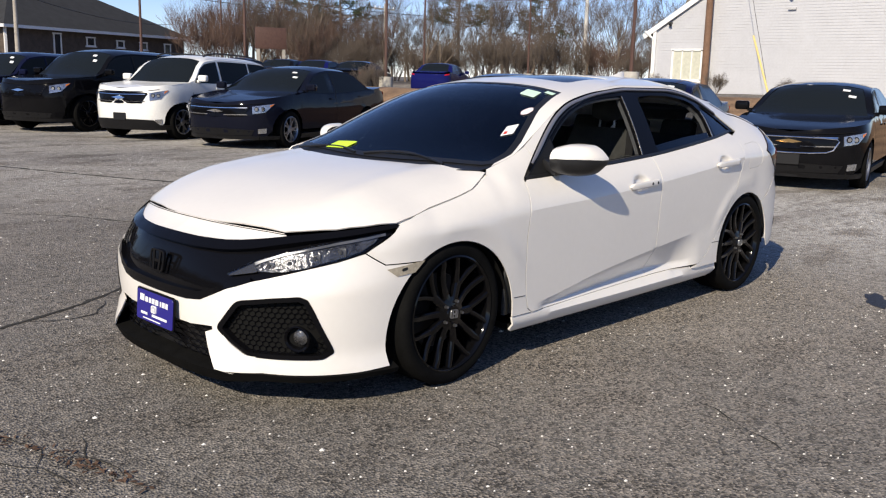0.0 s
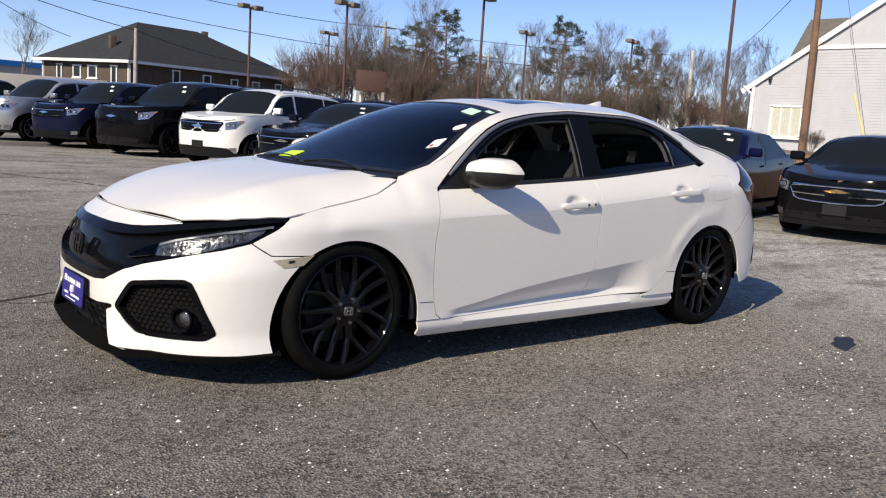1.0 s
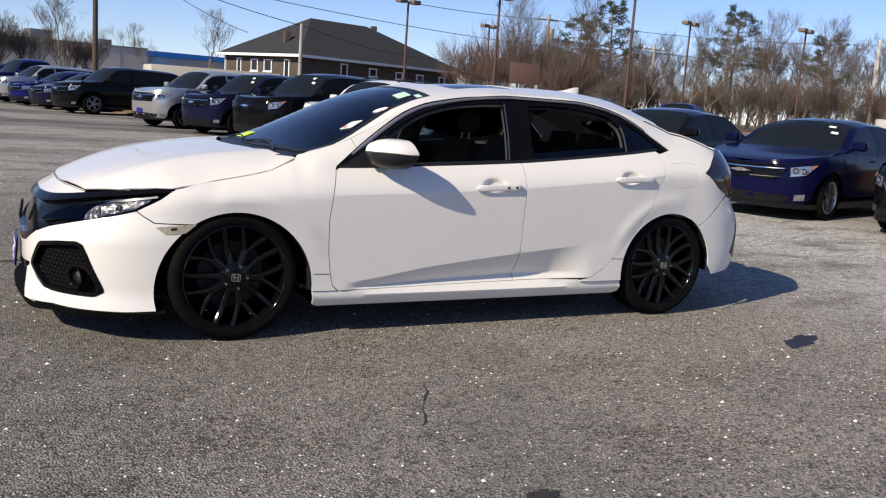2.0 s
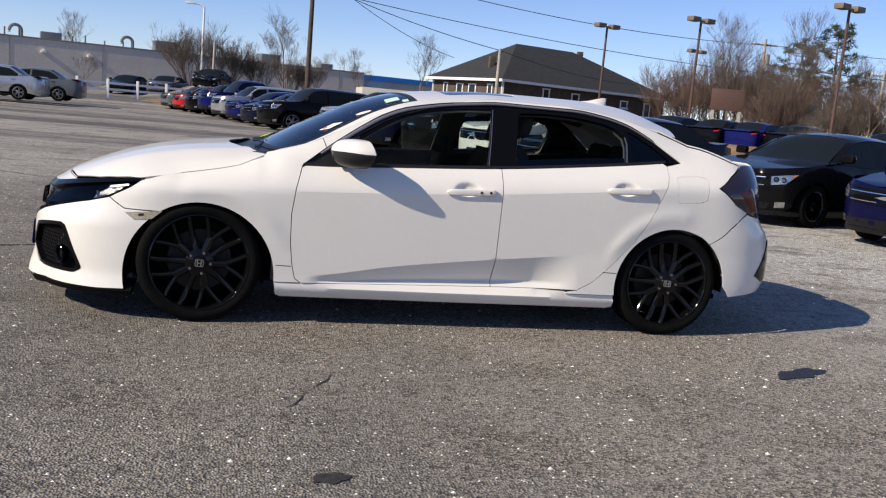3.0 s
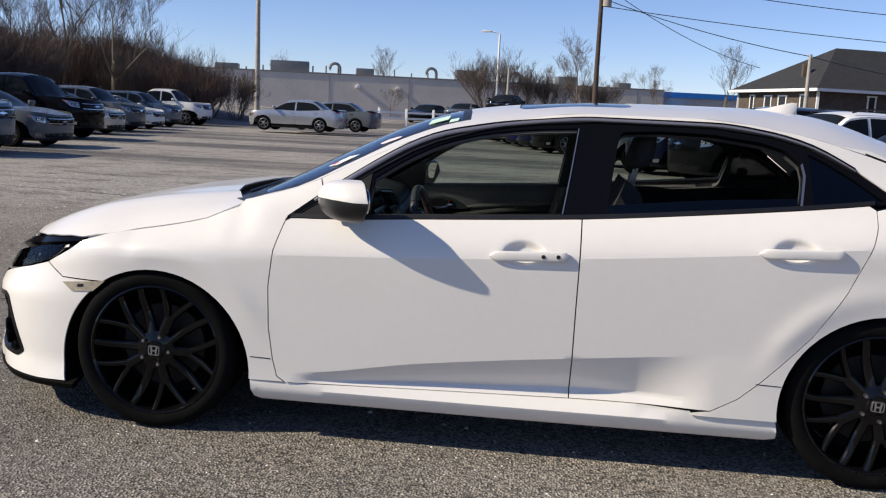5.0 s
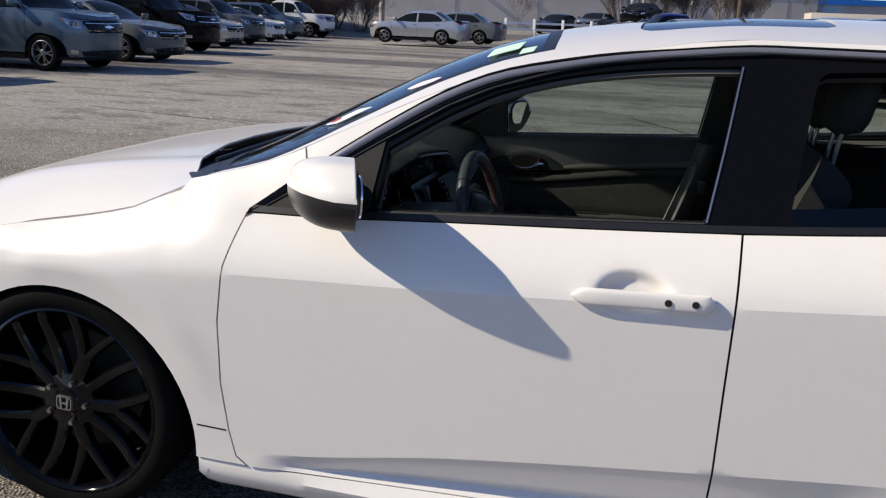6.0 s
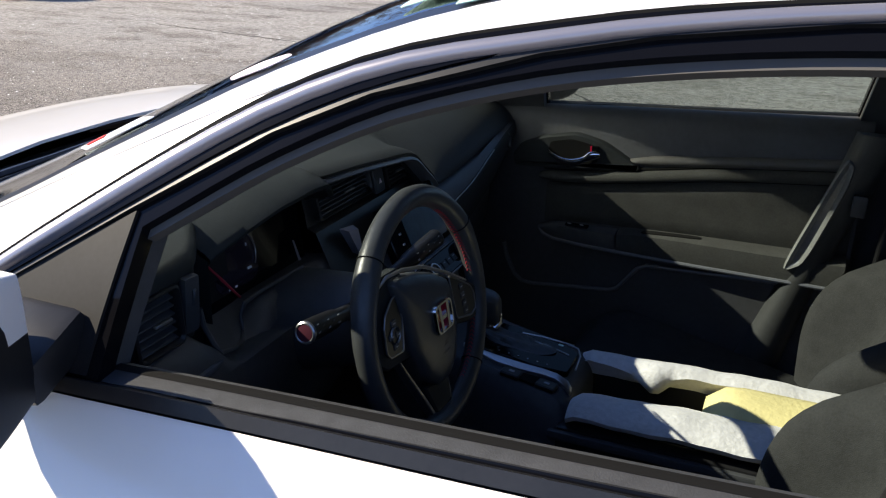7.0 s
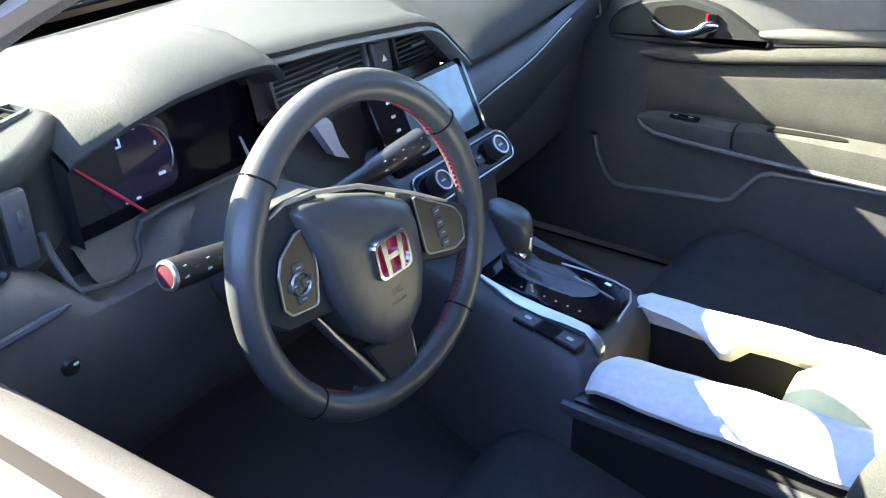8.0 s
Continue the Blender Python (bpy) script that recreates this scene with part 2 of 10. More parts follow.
def box(bm, size, m=None, bevel=0.0, seg=2):
    r = bmesh.ops.create_cube(bm, size=1, matrix=(m or Matrix()) @ Matrix.Diagonal((*size, 1)))
    if bevel:
        es = list({e for v in r["verts"] for e in v.link_edges})
        bmesh.ops.bevel(bm, geom=es, offset=bevel, segments=seg, affect="EDGES", profile=0.6)
    return bm


def cyl(bm, r1, r2, depth, m=None, n=24):
    bmesh.ops.create_cone(bm, cap_ends=True, segments=n, radius1=r1, radius2=r2, depth=depth, matrix=m or Matrix())
    return bm


def tube_data(points, radius, n=8, closed=False, taper=None):
    """A round tube along points; radius may be a list."""
    pts = [Vector(p) for p in points]
    k, v, f = len(pts), [], []
    up = Vector((0, 0, 1))
    for i, p in enumerate(pts):
        a, b = pts[(i - 1) % k if closed else max(0, i - 1)], pts[(i + 1) % k if closed else min(k - 1, i + 1)]
        t = (b - a).normalized()
        s = t.cross(up)
        s = s.normalized() if s.length > 0.05 else t.cross(Vector((1, 0, 0))).normalized()
        w = s.cross(t)
        r = radius[i] if isinstance(radius, (list, tuple)) else radius
        v += [p + (s * math.cos(2 * math.pi * j / n) + w * math.sin(2 * math.pi * j / n)) * r for j in range(n)]
    for i in range(k if closed else k - 1):
        o, q = i * n, ((i + 1) % k) * n
        f += [(o + j, o + (j + 1) % n, q + (j + 1) % n, q + j) for j in range(n)]
    if not closed:
        f += [tuple(range(n - 1, -1, -1)), tuple(range((k - 1) * n, k * n))]
    return v, f


def tube(name, points, radius, mat, parent=None, label="", n=8, closed=False):
    return mesh_part(name, *tube_data(points, radius, n, closed), mat, parent, label)


def loft_data(rings, closed_ring=True, caps=True):
    """Skin over rings of equally many points."""
    k, v, f = len(rings[0]), [Vector(p) for r in rings for p in r], []
    for i in range(len(rings) - 1):
        for j in range(k if closed_ring else k - 1):
            f.append((i * k + j, i * k + (j + 1) % k, (i + 1) * k + (j + 1) % k, (i + 1) * k + j))
    if caps and closed_ring:
        f += [tuple(range(k - 1, -1, -1)), tuple(range((len(rings) - 1) * k, len(rings) * k))]
    return v, f


def rounded_rect(w, h, r, n=4):
    out = []
    for cx, cy, a0 in ((w / 2 - r, h / 2 - r, 0), (-w / 2 + r, h / 2 - r, 90), (-w / 2 + r, -h / 2 + r, 180), (w / 2 - r, -h / 2 + r, 270)):
        out += [(cx + r * math.cos(radians(a0 + 90 * k / n)), cy + r * math.sin(radians(a0 + 90 * k / n))) for k in range(n + 1)]
    return out


def slab_data(poly, depth, m, bevel=0.0):
    """A flat plate: polygon in its own xy plane, thickness along z, set at the pose m; bevel rounds the front edge."""
    n = len(poly)
    rings = [[(x, y, -depth) for x, y in poly], [(x, y, -bevel) for x, y in poly]]
    if bevel:
        rings.append([(x, y, 0) for x, y in shrink(poly, bevel)])
    v, f = loft_data([[m @ Vector(p) for p in r] for r in rings])
    return v, f


def slab(name, poly, depth, m, mat, parent=None, label="", bevel=0.0):
    v, f = slab_data(poly, depth, m, bevel)
    area = sum(poly[i - 1][0] * poly[i][1] - poly[i][0] * poly[i - 1][1] for i in range(len(poly)))
    if area < 0:
        f = [t[::-1] for t in f]
    return mesh_part(name, v, f, mat, parent, label, angle=30)


def thing(name, label, category, m=None, group=""):
    ob = new(name)
    ob.empty_display_size = 0.1
    if m is not None:
        ob.matrix_basis = m
    return tagged(ob, label, category, group)


def text_part(name, words, size, m, mat, parent):
    """Raised lettering as a mesh."""
    c = bpy.data.curves.new(name, "FONT")
    c.body, c.size, c.extrude, c.align_x, c.align_y = words, size, 0.0004, "CENTER", "CENTER"
    tmp = bpy.data.objects.new(name, c)
    scene.collection.objects.link(tmp)
    me = bpy.data.meshes.new_from_object(tmp.evaluated_get(bpy.context.evaluated_depsgraph_get()))
    bpy.data.objects.remove(tmp)
    me.transform(m)
    me.materials.clear()
    me.materials.append(mat)
    ob = new(name, me)
    ob.parent = parent
    return ob


def join_data(*many):
    v, f = [], []
    for a, b in many:
        k = len(v)
        v, f = v + list(a), f + [tuple(i + k for i in t) for t in b]
    return v, f


# ---- curves of the hatchback ----
def pchip(pts, x):
    """Smooth monotone curve through (x, y) pairs."""
    n = len(pts)
    if x <= pts[0][0]:
        return pts[0][1]
    if x >= pts[-1][0]:
        return pts[-1][1]
    h = [pts[i + 1][0] - pts[i][0] for i in range(n - 1)]
    d = [(pts[i + 1][1] - pts[i][1]) / h[i] for i in range(n - 1)]
    i = next(k for k in range(n - 1) if x <= pts[k + 1][0])

    def slope(k):
        if k == 0:
            return d[0]
        if k == n - 1:
            return d[-1]
        a, b = d[k - 1], d[k]
        if a * b <= 0:
            return 0.0
        w1, w2 = 2 * h[k] + h[k - 1], h[k] + 2 * h[k - 1]
        return (w1 + w2) / (w1 / a + w2 / b)
    t = (x - pts[i][0]) / h[i]
    m0, m1 = slope(i) * h[i], slope(i + 1) * h[i]
    a, b = pts[i][1], pts[i + 1][1]
    return (2 * t**3 - 3 * t * t + 1) * a + (t**3 - 2 * t * t + t) * m0 + (3 * t * t - 2 * t**3) * b + (t**3 - t * t) * m1


# the hatchback's feature curves: x along the car (nose at -2.27), z up, half width y
SHOULDER_Z = [(-1.75, 0.68), (-0.9, 0.73), (-0.3, 0.757), (0.25, 0.79), (0.9, 0.845), (1.3, 0.885), (1.8, 0.89)]
SHOULDER_Y = [(-1.45, 0.880), (-0.9, 0.892), (0.0, 0.902), (0.9, 0.902), (1.5, 0.885)]
CREASE_Z = [(-1.5, 0.24), (-0.76, 0.282), (-0.3, 0.355), (0.25, 0.418), (0.8, 0.467), (1.5, 0.50)]
BELT_Z = [(-1.45, 0.785), (-1.29, 0.815), (-1.15, 0.85), (-1.05, 0.895), (-0.95, 0.893), (-0.83, 0.868), (-0.3, 0.893), (0.26, 0.926), (0.7, 0.965), (1.1, 1.005), (1.4, 1.038), (1.8, 1.07)]
BELT_Y = [(-1.45, 0.800), (-1.29, 0.795), (-1.15, 0.785), (-1.05, 0.76), (-0.95, 0.79), (-0.83, 0.815), (0.26, 0.818), (1.0, 0.790), (1.4, 0.735), (1.8, 0.70)]
RAIL_Z = [(-1.05, 0.915), (-0.83, 0.975), (-0.62, 1.073), (-0.45, 1.153), (-0.26, 1.222), (0.0, 1.273), (0.27, 1.308), (0.7, 1.308), (1.07, 1.262), (1.43, 1.155), (1.75, 1.065)]
RAIL_Y = [(-1.05, 0.745), (-0.83, 0.735), (-0.45, 0.655), (0.0, 0.595), (0.4, 0.575), (1.07, 0.585), (1.43, 0.62), (1.75, 0.665)]
FRONT_X = [(0.12, -2.235), (0.17, -2.262), (0.25, -2.268), (0.36, -2.275), (0.45, -2.272), (0.56, -2.245), (0.64, -2.205), (0.70, -2.108), (0.80, -2.04)]
REAR_X = [(0.2, 2.14), (0.33, 2.235), (0.45, 2.24), (0.6, 2.22), (0.72, 2.125), (0.78, 2.10), (0.9, 2.085), (1.04, 2.085), (1.1, 2.03)]
FRONT_S, REAR_S = -1.45, 1.5


def half_width(x, z):
    zs, ys = pchip(SHOULDER_Z, x), pchip(SHOULDER_Y, x)
    zb, yb = pchip(BELT_Z, x), pchip(BELT_Y, x)
    if z > zb:
        zr, yr = pchip(RAIL_Z, x), pchip(RAIL_Y, x)
        if zr < zb + 0.01:
            return yb - (z - zb) * 1.2
        t = (z - zb) / (zr - zb)
        return yb + (yr - yb) * (0.8 * t + 0.2 * t * t)
    zc = pchip(CREASE_Z, x)
    sill = 0.885 - 0.006 * abs(x)
    if z < 0.2368 and x < -1.02:
        return pchip(SHOULDER_Y, x) - 0.013 + 0.26 * (0.2368 - max(z, 0.165)) - 0.5 * max(0.0, 0.165 - z)
    if z < 0.2368 and x > 1.02:
        return pchip([(0.10, sill - 0.10), (0.165, sill - 0.03), (0.20, sill), (0.2368, sill - 0.003)], z)
    if z >= zs:
        u = (z - zs) / (zb - zs)
        return yb + (ys - yb) * (1 - 0.24 * u - 0.76 * u ** 1.7)
    if z >= zc:
        return ys - 0.013 * ((zs - z) / (zs - zc)) ** 1.3
    # the scoop under the lower crease, then a small flare at the door's foot
    scoop = pchip([(-1.0, 0.0), (-0.80, 0.0), (-0.70, 0.75), (-0.56, 1.0), (0.25, 1.0), (0.50, 0.72), (0.78, 0.0), (1.0, 0.0)], x)
    turn = zc - (zc - 0.238) * 0.74
    y = ys - 0.013 - scoop * 0.56 * (zc - max(z, turn))
    return y + scoop * 0.75 * (turn - max(z, 0.238)) if z < turn else y


def skirt(x, z):
    """The side skirt below the doors."""
    sill = 0.885 - 0.006 * abs(x)
    foot = half_width(x, 0.24)
    return (x, -pchip([(0.10, sill - 0.10), (0.165, sill - 0.03), (0.20, sill), (0.224, sill - 0.004), (0.236, min(sill - 0.006, foot - 0.002))], z), z)


def body(s, z):
    """Point of the outer skin, left half: s runs along the side as x, then round the nose and the tail."""
    if s < FRONT_S:
        w, reach, a = half_width(FRONT_S, z), FRONT_S - pchip(FRONT_X, z), math.radians(90 * min(1.0, FRONT_S - s))
        u = math.sin(a) ** 0.85
        blunt = 2.8 - 0.4 * max(0.0, min(1.0, (z - 0.50) / 0.10))
        return (FRONT_S - reach * u, -w * (1 - u ** blunt) ** (1 / blunt) if a < 1.5707 else 0.0, z)
    if s > REAR_S:
        w, reach, a = half_width(REAR_S, z), pchip(REAR_X, z) - REAR_S, math.radians(90 * min(1.0, s - REAR_S))
        return (REAR_S + reach * math.sin(a) ** 0.62, -w * math.cos(a) ** 0.62 if a < 1.5707 else 0.0, z)
    y = half_width(s, z)
    for cx, cz, r in ((-1.350, 0.256, 0.384), (1.362, 0.288, 0.360)):
        # soft swell above the wheel arch
        y += 0.0075 * math.exp(-((math.hypot(s - cx, z - cz) - r - 0.075) / 0.042) ** 2) * max(0.0, min(1.0, (z - 0.40) / 0.15)) * max(0.0, min(1.0, (1.5 - abs(s)) / 0.1))
    return (s, -y, z)


ROOF_Z = [(-1.15, 0.902), (-1.0, 0.974), (-0.8, 1.080), (-0.65, 1.155), (-0.5, 1.225), (-0.25, 1.304), (0.0, 1.338), (0.36, 1.362), (0.89, 1.364), (1.2, 1.345), (1.34, 1.313), (1.435, 1.280), (1.56, 1.237), (1.75, 1.180), (2.16, 1.03)]
HOOD_Z = [(-2.30, 0.60), (-2.19, 0.665), (-2.106, 0.7075), (-2.0, 0.757), (-1.9, 0.796), (-1.8, 0.830), (-1.7, 0.858), (-1.6, 0.879), (-1.45, 0.903), (-1.28, 0.921), (-1.15, 0.930), (-0.95, 0.945)]
HOOD_Y = [(-2.3, 0.80), (-1.7, 0.845), (-1.45, 0.800), (-1.29, 0.795), (-1.15, 0.785), (-1.05, 0.75), (-0.9, 0.74)]
HOOD_EDGE_Z = [(-2.3, 0.36), (-2.1, 0.42), (-2.017, 0.45), (-1.966, 0.548), (-1.882, 0.634), (-1.788, 0.69), (-1.665, 0.733), (-1.45, 0.785), (-1.29, 0.815), (-1.15, 0.85), (-1.05, 0.90), (-0.9, 0.92)]


def roof(x, y):
    zc, zr, yr = pchip(ROOF_Z, x), pchip(RAIL_Z, x), pchip(RAIL_Y, x)
    return (x, y, zc - (zc - zr) * (abs(y) / yr) ** 2.3)


def hood(x, y):
    zc, ze, ye = pchip(HOOD_Z, x), pchip(HOOD_EDGE_Z, x), pchip(HOOD_Y, x)
    k = min(1.2, abs(y) / ye)
    ridge = 0.010 * math.exp(-((k - 0.68) / 0.07) ** 2) * min(1, max(0, (x + 2.15) / 0.5))
    return (x, y, zc - (zc - ze) * k ** 4.5 + ridge)


# ---- the white hatchback ----
hatch = thing("hatchback_car", "pearl white five-door hatchback with gloss black wheels, driver's window down", "car")


def s_of_x(x, z):
    """Where the skin at height z reaches x, as s."""
    lo, hi = (FRONT_S - 1, FRONT_S) if x < FRONT_S else (REAR_S, REAR_S + 1)
    if FRONT_S <= x <= REAR_S:
        return x
    for _ in range(30):
        mid = (lo + hi) / 2
        lo, hi = (mid, hi) if body(mid, z)[0] < x else (lo, mid)
    return lo


def arch(cx, cz, r, a0, a1, n=22):
    pts = [(cx + r * math.cos(radians(a0 + (a1 - a0) * k / n)), cz + r * math.sin(radians(a0 + (a1 - a0) * k / n))) for k in range(n + 1)]
    return [(s_of_x(x, z), z) for x, z in pts]


FRONT_ARCH, REAR_ARCH = (-1.350, 0.256, 0.384), (1.362, 0.288, 0.360)
belt = lambda x0, x1, n=14: [(x0 + (x1 - x0) * k / n, pchip(BELT_Z, x0 + (x1 - x0) * k / n)) for k in range(n + 1)]
DLO_TOP = [(-0.842, 0.866), (-0.641, 0.992), (-0.543, 1.054), (-0.396, 1.142), (-0.298, 1.186), (-0.144, 1.232), (-0.046, 1.252), (0.10, 1.271), (0.30, 1.287),
           (0.74, 1.286), (0.95, 1.262), (1.083, 1.228), (1.25, 1.145), (1.406, 1.036)]
RAIL_LINE = [(x, pchip(RAIL_Z, x) + 0.002) for x in (-1.03, -0.93, -0.83, -0.72, -0.62, -0.45, -0.26, -0.12, 0.0, 0.14, 0.27, 0.48, 0.7, 0.9, 1.07, 1.2)]
FRONT_EDGE = [(-0.842, 0.866), (-0.872, 0.75), (-0.889, 0.612), (-0.886, 0.45), (-0.870, 0.33), (-0.853, 0.262), (-0.82, 0.238)]
SPLIT = [(0.266, 0.926), (0.262, 0.6), (0.260, 0.252)]
REAR_EDGE = [(0.768, 0.262), (0.86, 0.315), (0.936, 0.385), (1.02, 0.475), (1.097, 0.565), (1.195, 0.731), (1.25, 0.86), (1.287, 0.956), (1.30, 1.012)]


def dimple(u0, v0, a, b, depth):
    return lambda u, v: -depth * math.exp(-(((u - u0) / a) ** 2 + ((v - v0) / b) ** 2) ** 3.5)


a0 = math.degrees(math.asin((0.237 - FRONT_ARCH[1]) / FRONT_ARCH[2]))
fender_poly = ([(-1.622, 0.735), (-1.53, 0.766), (-1.45, 0.785)] + belt(-1.40, -1.05, 6) + [(x, pchip(RAIL_Z, x) + 0.002) for x in (-1.03, -0.98, -0.93, -0.88, -0.83, -0.765, -0.735)] + [(-0.705, 0.9465), (-0.735, 0.929)] + FRONT_EDGE
               + [(-0.90, 0.237)] + arch(*FRONT_ARCH, a0, 122) + [(-1.645, 0.585), (-1.724, 0.636)])
pair("fender", fender_poly, body, PEARL, hatch, res=0.026)
folds = []
for z_of, lo, hi in ((SHOULDER_Z, -0.9, 1.3), (CREASE_Z, -0.80, 0.80)):
    for d in (0.0,):
        folds.append([(lo + (hi - lo) * k / 60, pchip(z_of, lo + (hi - lo) * k / 60) + d) for k in range(61)] + [(hi + 0.01, pchip(z_of, hi))])
for share in (0.70, 0.78):
    folds.append([(x, pchip(CREASE_Z, x) - (pchip(CREASE_Z, x) - 0.238) * share) for x in [-0.72 + 1.4 * k / 60 for k in range(61)]])
for bx, bz in ((0.065, 0.797), (1.01, 0.860)):
    for q in (0.45, 0.70, 0.82, 0.92, 1.02, 1.14, 1.28):
        folds.append([(bx + 0.068 * q * math.cos(6.2832 * k / 40), bz + 0.040 * q * math.sin(6.2832 * k / 40)) for k in range(41)] + [(bx + 0.068 * q * 1.001, bz)])


def crisp(ob):
    """Hard shading edges along the shoulder and the lower crease."""
    on = [min(abs(v.co.z - pchip(SHOULDER_Z, v.co.x)), abs(v.co.z - pchip(CREASE_Z, v.co.x)) if -0.74 < v.co.x < 0.66 else 1.0) < 5e-4 for v in ob.data.vertices]
    for e in ob.data.edges:
        if on[e.vertices[0]] and on[e.vertices[1]]:
            e.use_edge_sharp = True


fdoor = FRONT_EDGE + [(-0.60, 0.240), (-0.2, 0.246)] + SPLIT[::-1] + belt(0.24, -0.80, 12)
for side in (False, True):
    v, f = panel_data(fdoor, body, res=0.016, gap=0.0018, off=dimple(0.065, 0.797, 0.068, 0.040, 0.026), flip_y=side, lines=folds)
    crisp(mesh_part("front_door", v, f, PEARL, hatch))
rdoor = SPLIT + [(0.5, 0.256)] + REAR_EDGE + belt(1.28, 0.29, 10)
rdoor = [(x + 0.001, z) for x, z in rdoor]
for side in (False, True):
    v, f = panel_data(rdoor, body, res=0.016, gap=0.0018, off=dimple(1.01, 0.860, 0.068, 0.040, 0.026), flip_y=side, lines=folds)
    crisp(mesh_part("rear_door", v, f, PEARL, hatch))
fuel = round_poly([(1.335, 0.957), (1.510, 0.970), (1.507, 0.815), (1.342, 0.803)], 0.16)
a1 = math.degrees(math.asin((0.237 - REAR_ARCH[1]) / REAR_ARCH[2]))
quarter = (REAR_EDGE[::-1] + [(0.70, 0.250), (0.70, 0.238)] + [(1.0, 0.238)] + arch(*REAR_ARCH, 180 - a1, 51)
           + [(1.565, 0.622), (1.609, 0.673), (1.70, 0.740), (1.756, 0.770), (1.644, 0.816), (1.542, 0.909), (1.623, 0.977), (1.75, 1.043)] + [(1.68, 1.06), (1.56, 1.108), (1.43, 1.157), (1.32, 1.195)]
           + [p for p in RAIL_LINE[::-1] if p[0] > -0.73] + [(-0.735, pchip(RAIL_Z, -0.735) + 0.002), (-0.705, 0.9465)] + DLO_TOP[1:])
pair("body_side", quarter, body, PEARL, hatch, res=0.03, holes=[fuel])
pair("fuel_door", fuel, body, PEARL, hatch, res=0.03, gap=0.0013)
sill = [(-0.962, 0.236), (-0.83, 0.2365), (-0.60, 0.2395), (-0.2, 0.2455), (0.26, 0.2515), (0.5, 0.2555), (0.70, 0.252), (0.712, 0.236), (1.004, 0.236), (1.016, 0.165), (0.98, 0.152), (-0.925, 0.152), (-0.952, 0.165)]
pair("side_skirt", sill, skirt, PEARL, hatch, res=0.03, th=0.01, gap=0.001)

hatch_line = [(1.30, 1.207), (1.43, 1.162), (1.56, 1.113), (1.68, 1.065), (1.75, 1.047)]
pair("hatch_seam", hatch_line + [(x, z - 0.0045) for x, z in hatch_line[::-1]], body, UNDER, hatch, res=0.03, off=0.0015, th=0.003, gap=0)
pair("fender_seam", [(-0.958, 0.3285), (-0.878, 0.3265), (-0.878, 0.3295), (-0.958, 0.3315)], body, UNDER, hatch, res=0.03, off=0.0012, th=0.003, gap=0)
pair("quarter_seam", [(0.918, 0.3735), (1.006, 0.3705), (1.006, 0.3735), (0.918, 0.3765)], body, UNDER, hatch, res=0.03, off=0.0012, th=0.003, gap=0)

# front bumper, grille, lamps
HEAD_LOW = [(-1.724, 0.634), (-1.815, 0.603), (-1.915, 0.579), (-2.015, 0.553), (-2.12, 0.525), (-2.21, 0.490), (-2.26, 0.457), (-2.308, 0.425), (-2.36, 0.414), (-2.45, 0.410)]
HEAD_TOP = [(-2.45, 0.656), (-2.357, 0.656), (-2.245, 0.660), (-2.19, 0.666), (-2.118, 0.678), (-2.05, 0.6915), (-1.975, 0.704), (-1.87, 0.718), (-1.757, 0.730), (-1.624, 0.741)]
fog = round_poly([(-2.243, 0.327), (-2.170, 0.447), (-2.045, 0.469), (-1.950, 0.478), (-1.920, 0.466), (-1.898, 0.426), (-1.822, 0.253), (-1.867, 0.226), (-2.010, 0.227), (-2.138, 0.229), (-2.195, 0.272)], 0.18)
bump = (HEAD_LOW + [(-2.45, 0.318), (-2.345, 0.315), (-2.290, 0.324), (-2.262, 0.326), (-2.262, 0.312), (-2.289, 0.297), (-2.272, 0.250), (-2.240, 0.170), (-2.19, 0.163), (-2.0, 0.163), (-1.75, 0.163)]
        + arch(*FRONT_ARCH, 193, 123, 16) + [(-1.646, 0.583)])
canard = lambda u, v: 0.045 * max(0.0, min(1.0, (0.305 - v) / 0.13)) * max(0.0, min(1.0, (-2.09 - u) / 0.14))
panel("front_bumper", bump, body, PEARL, hatch, both=True, res=0.028, holes=[fog], gap=0.0, off=canard)
panel("nose_strip", HEAD_TOP[:6] + [(-2.07, 0.7005), (-2.12, 0.7045), (-2.19, 0.7075), (-2.31, 0.7095), (-2.45, 0.7100)], body, PEARL, hatch, "white strip above the grille", both=True, res=0.03, gap=0.0)
lid_line = [(-2.06, 0.6945), (-2.12, 0.6990), (-2.19, 0.7018), (-2.31, 0.7045), (-2.45, 0.7055)]
panel("hood_seam", lid_line + [(u, z + 0.0026) for u, z in lid_line[::-1]], body, UNDER, hatch, both=True, res=0.03, off=0.0016, th=0.003, gap=0.0)
panel("upper_grille", HEAD_TOP + HEAD_LOW, body, GLOSS_BLACK, hatch, "gloss black grille wing", both=True, res=0.03, off=-0.022, th=0.008, gap=0)
panel("grille_lip", HEAD_TOP + [(x, z - 0.012 - 0.022 * min(1.0, (-1.62 - x) / 0.5)) for x, z in HEAD_TOP[::-1]], body, GLOSS_BLACK, hatch, both=True, res=0.03, off=0.003, th=0.03, gap=0.0)
panel("grille_floor", HEAD_LOW[:3:-1] + [(-2.12, 0.540), (-2.20, 0.520), (-2.27, 0.478), (-2.32, 0.456), (-2.45, 0.448)], body, GLOSS_BLACK, hatch, both=True, res=0.03, off=0.001, th=0.03, gap=0)
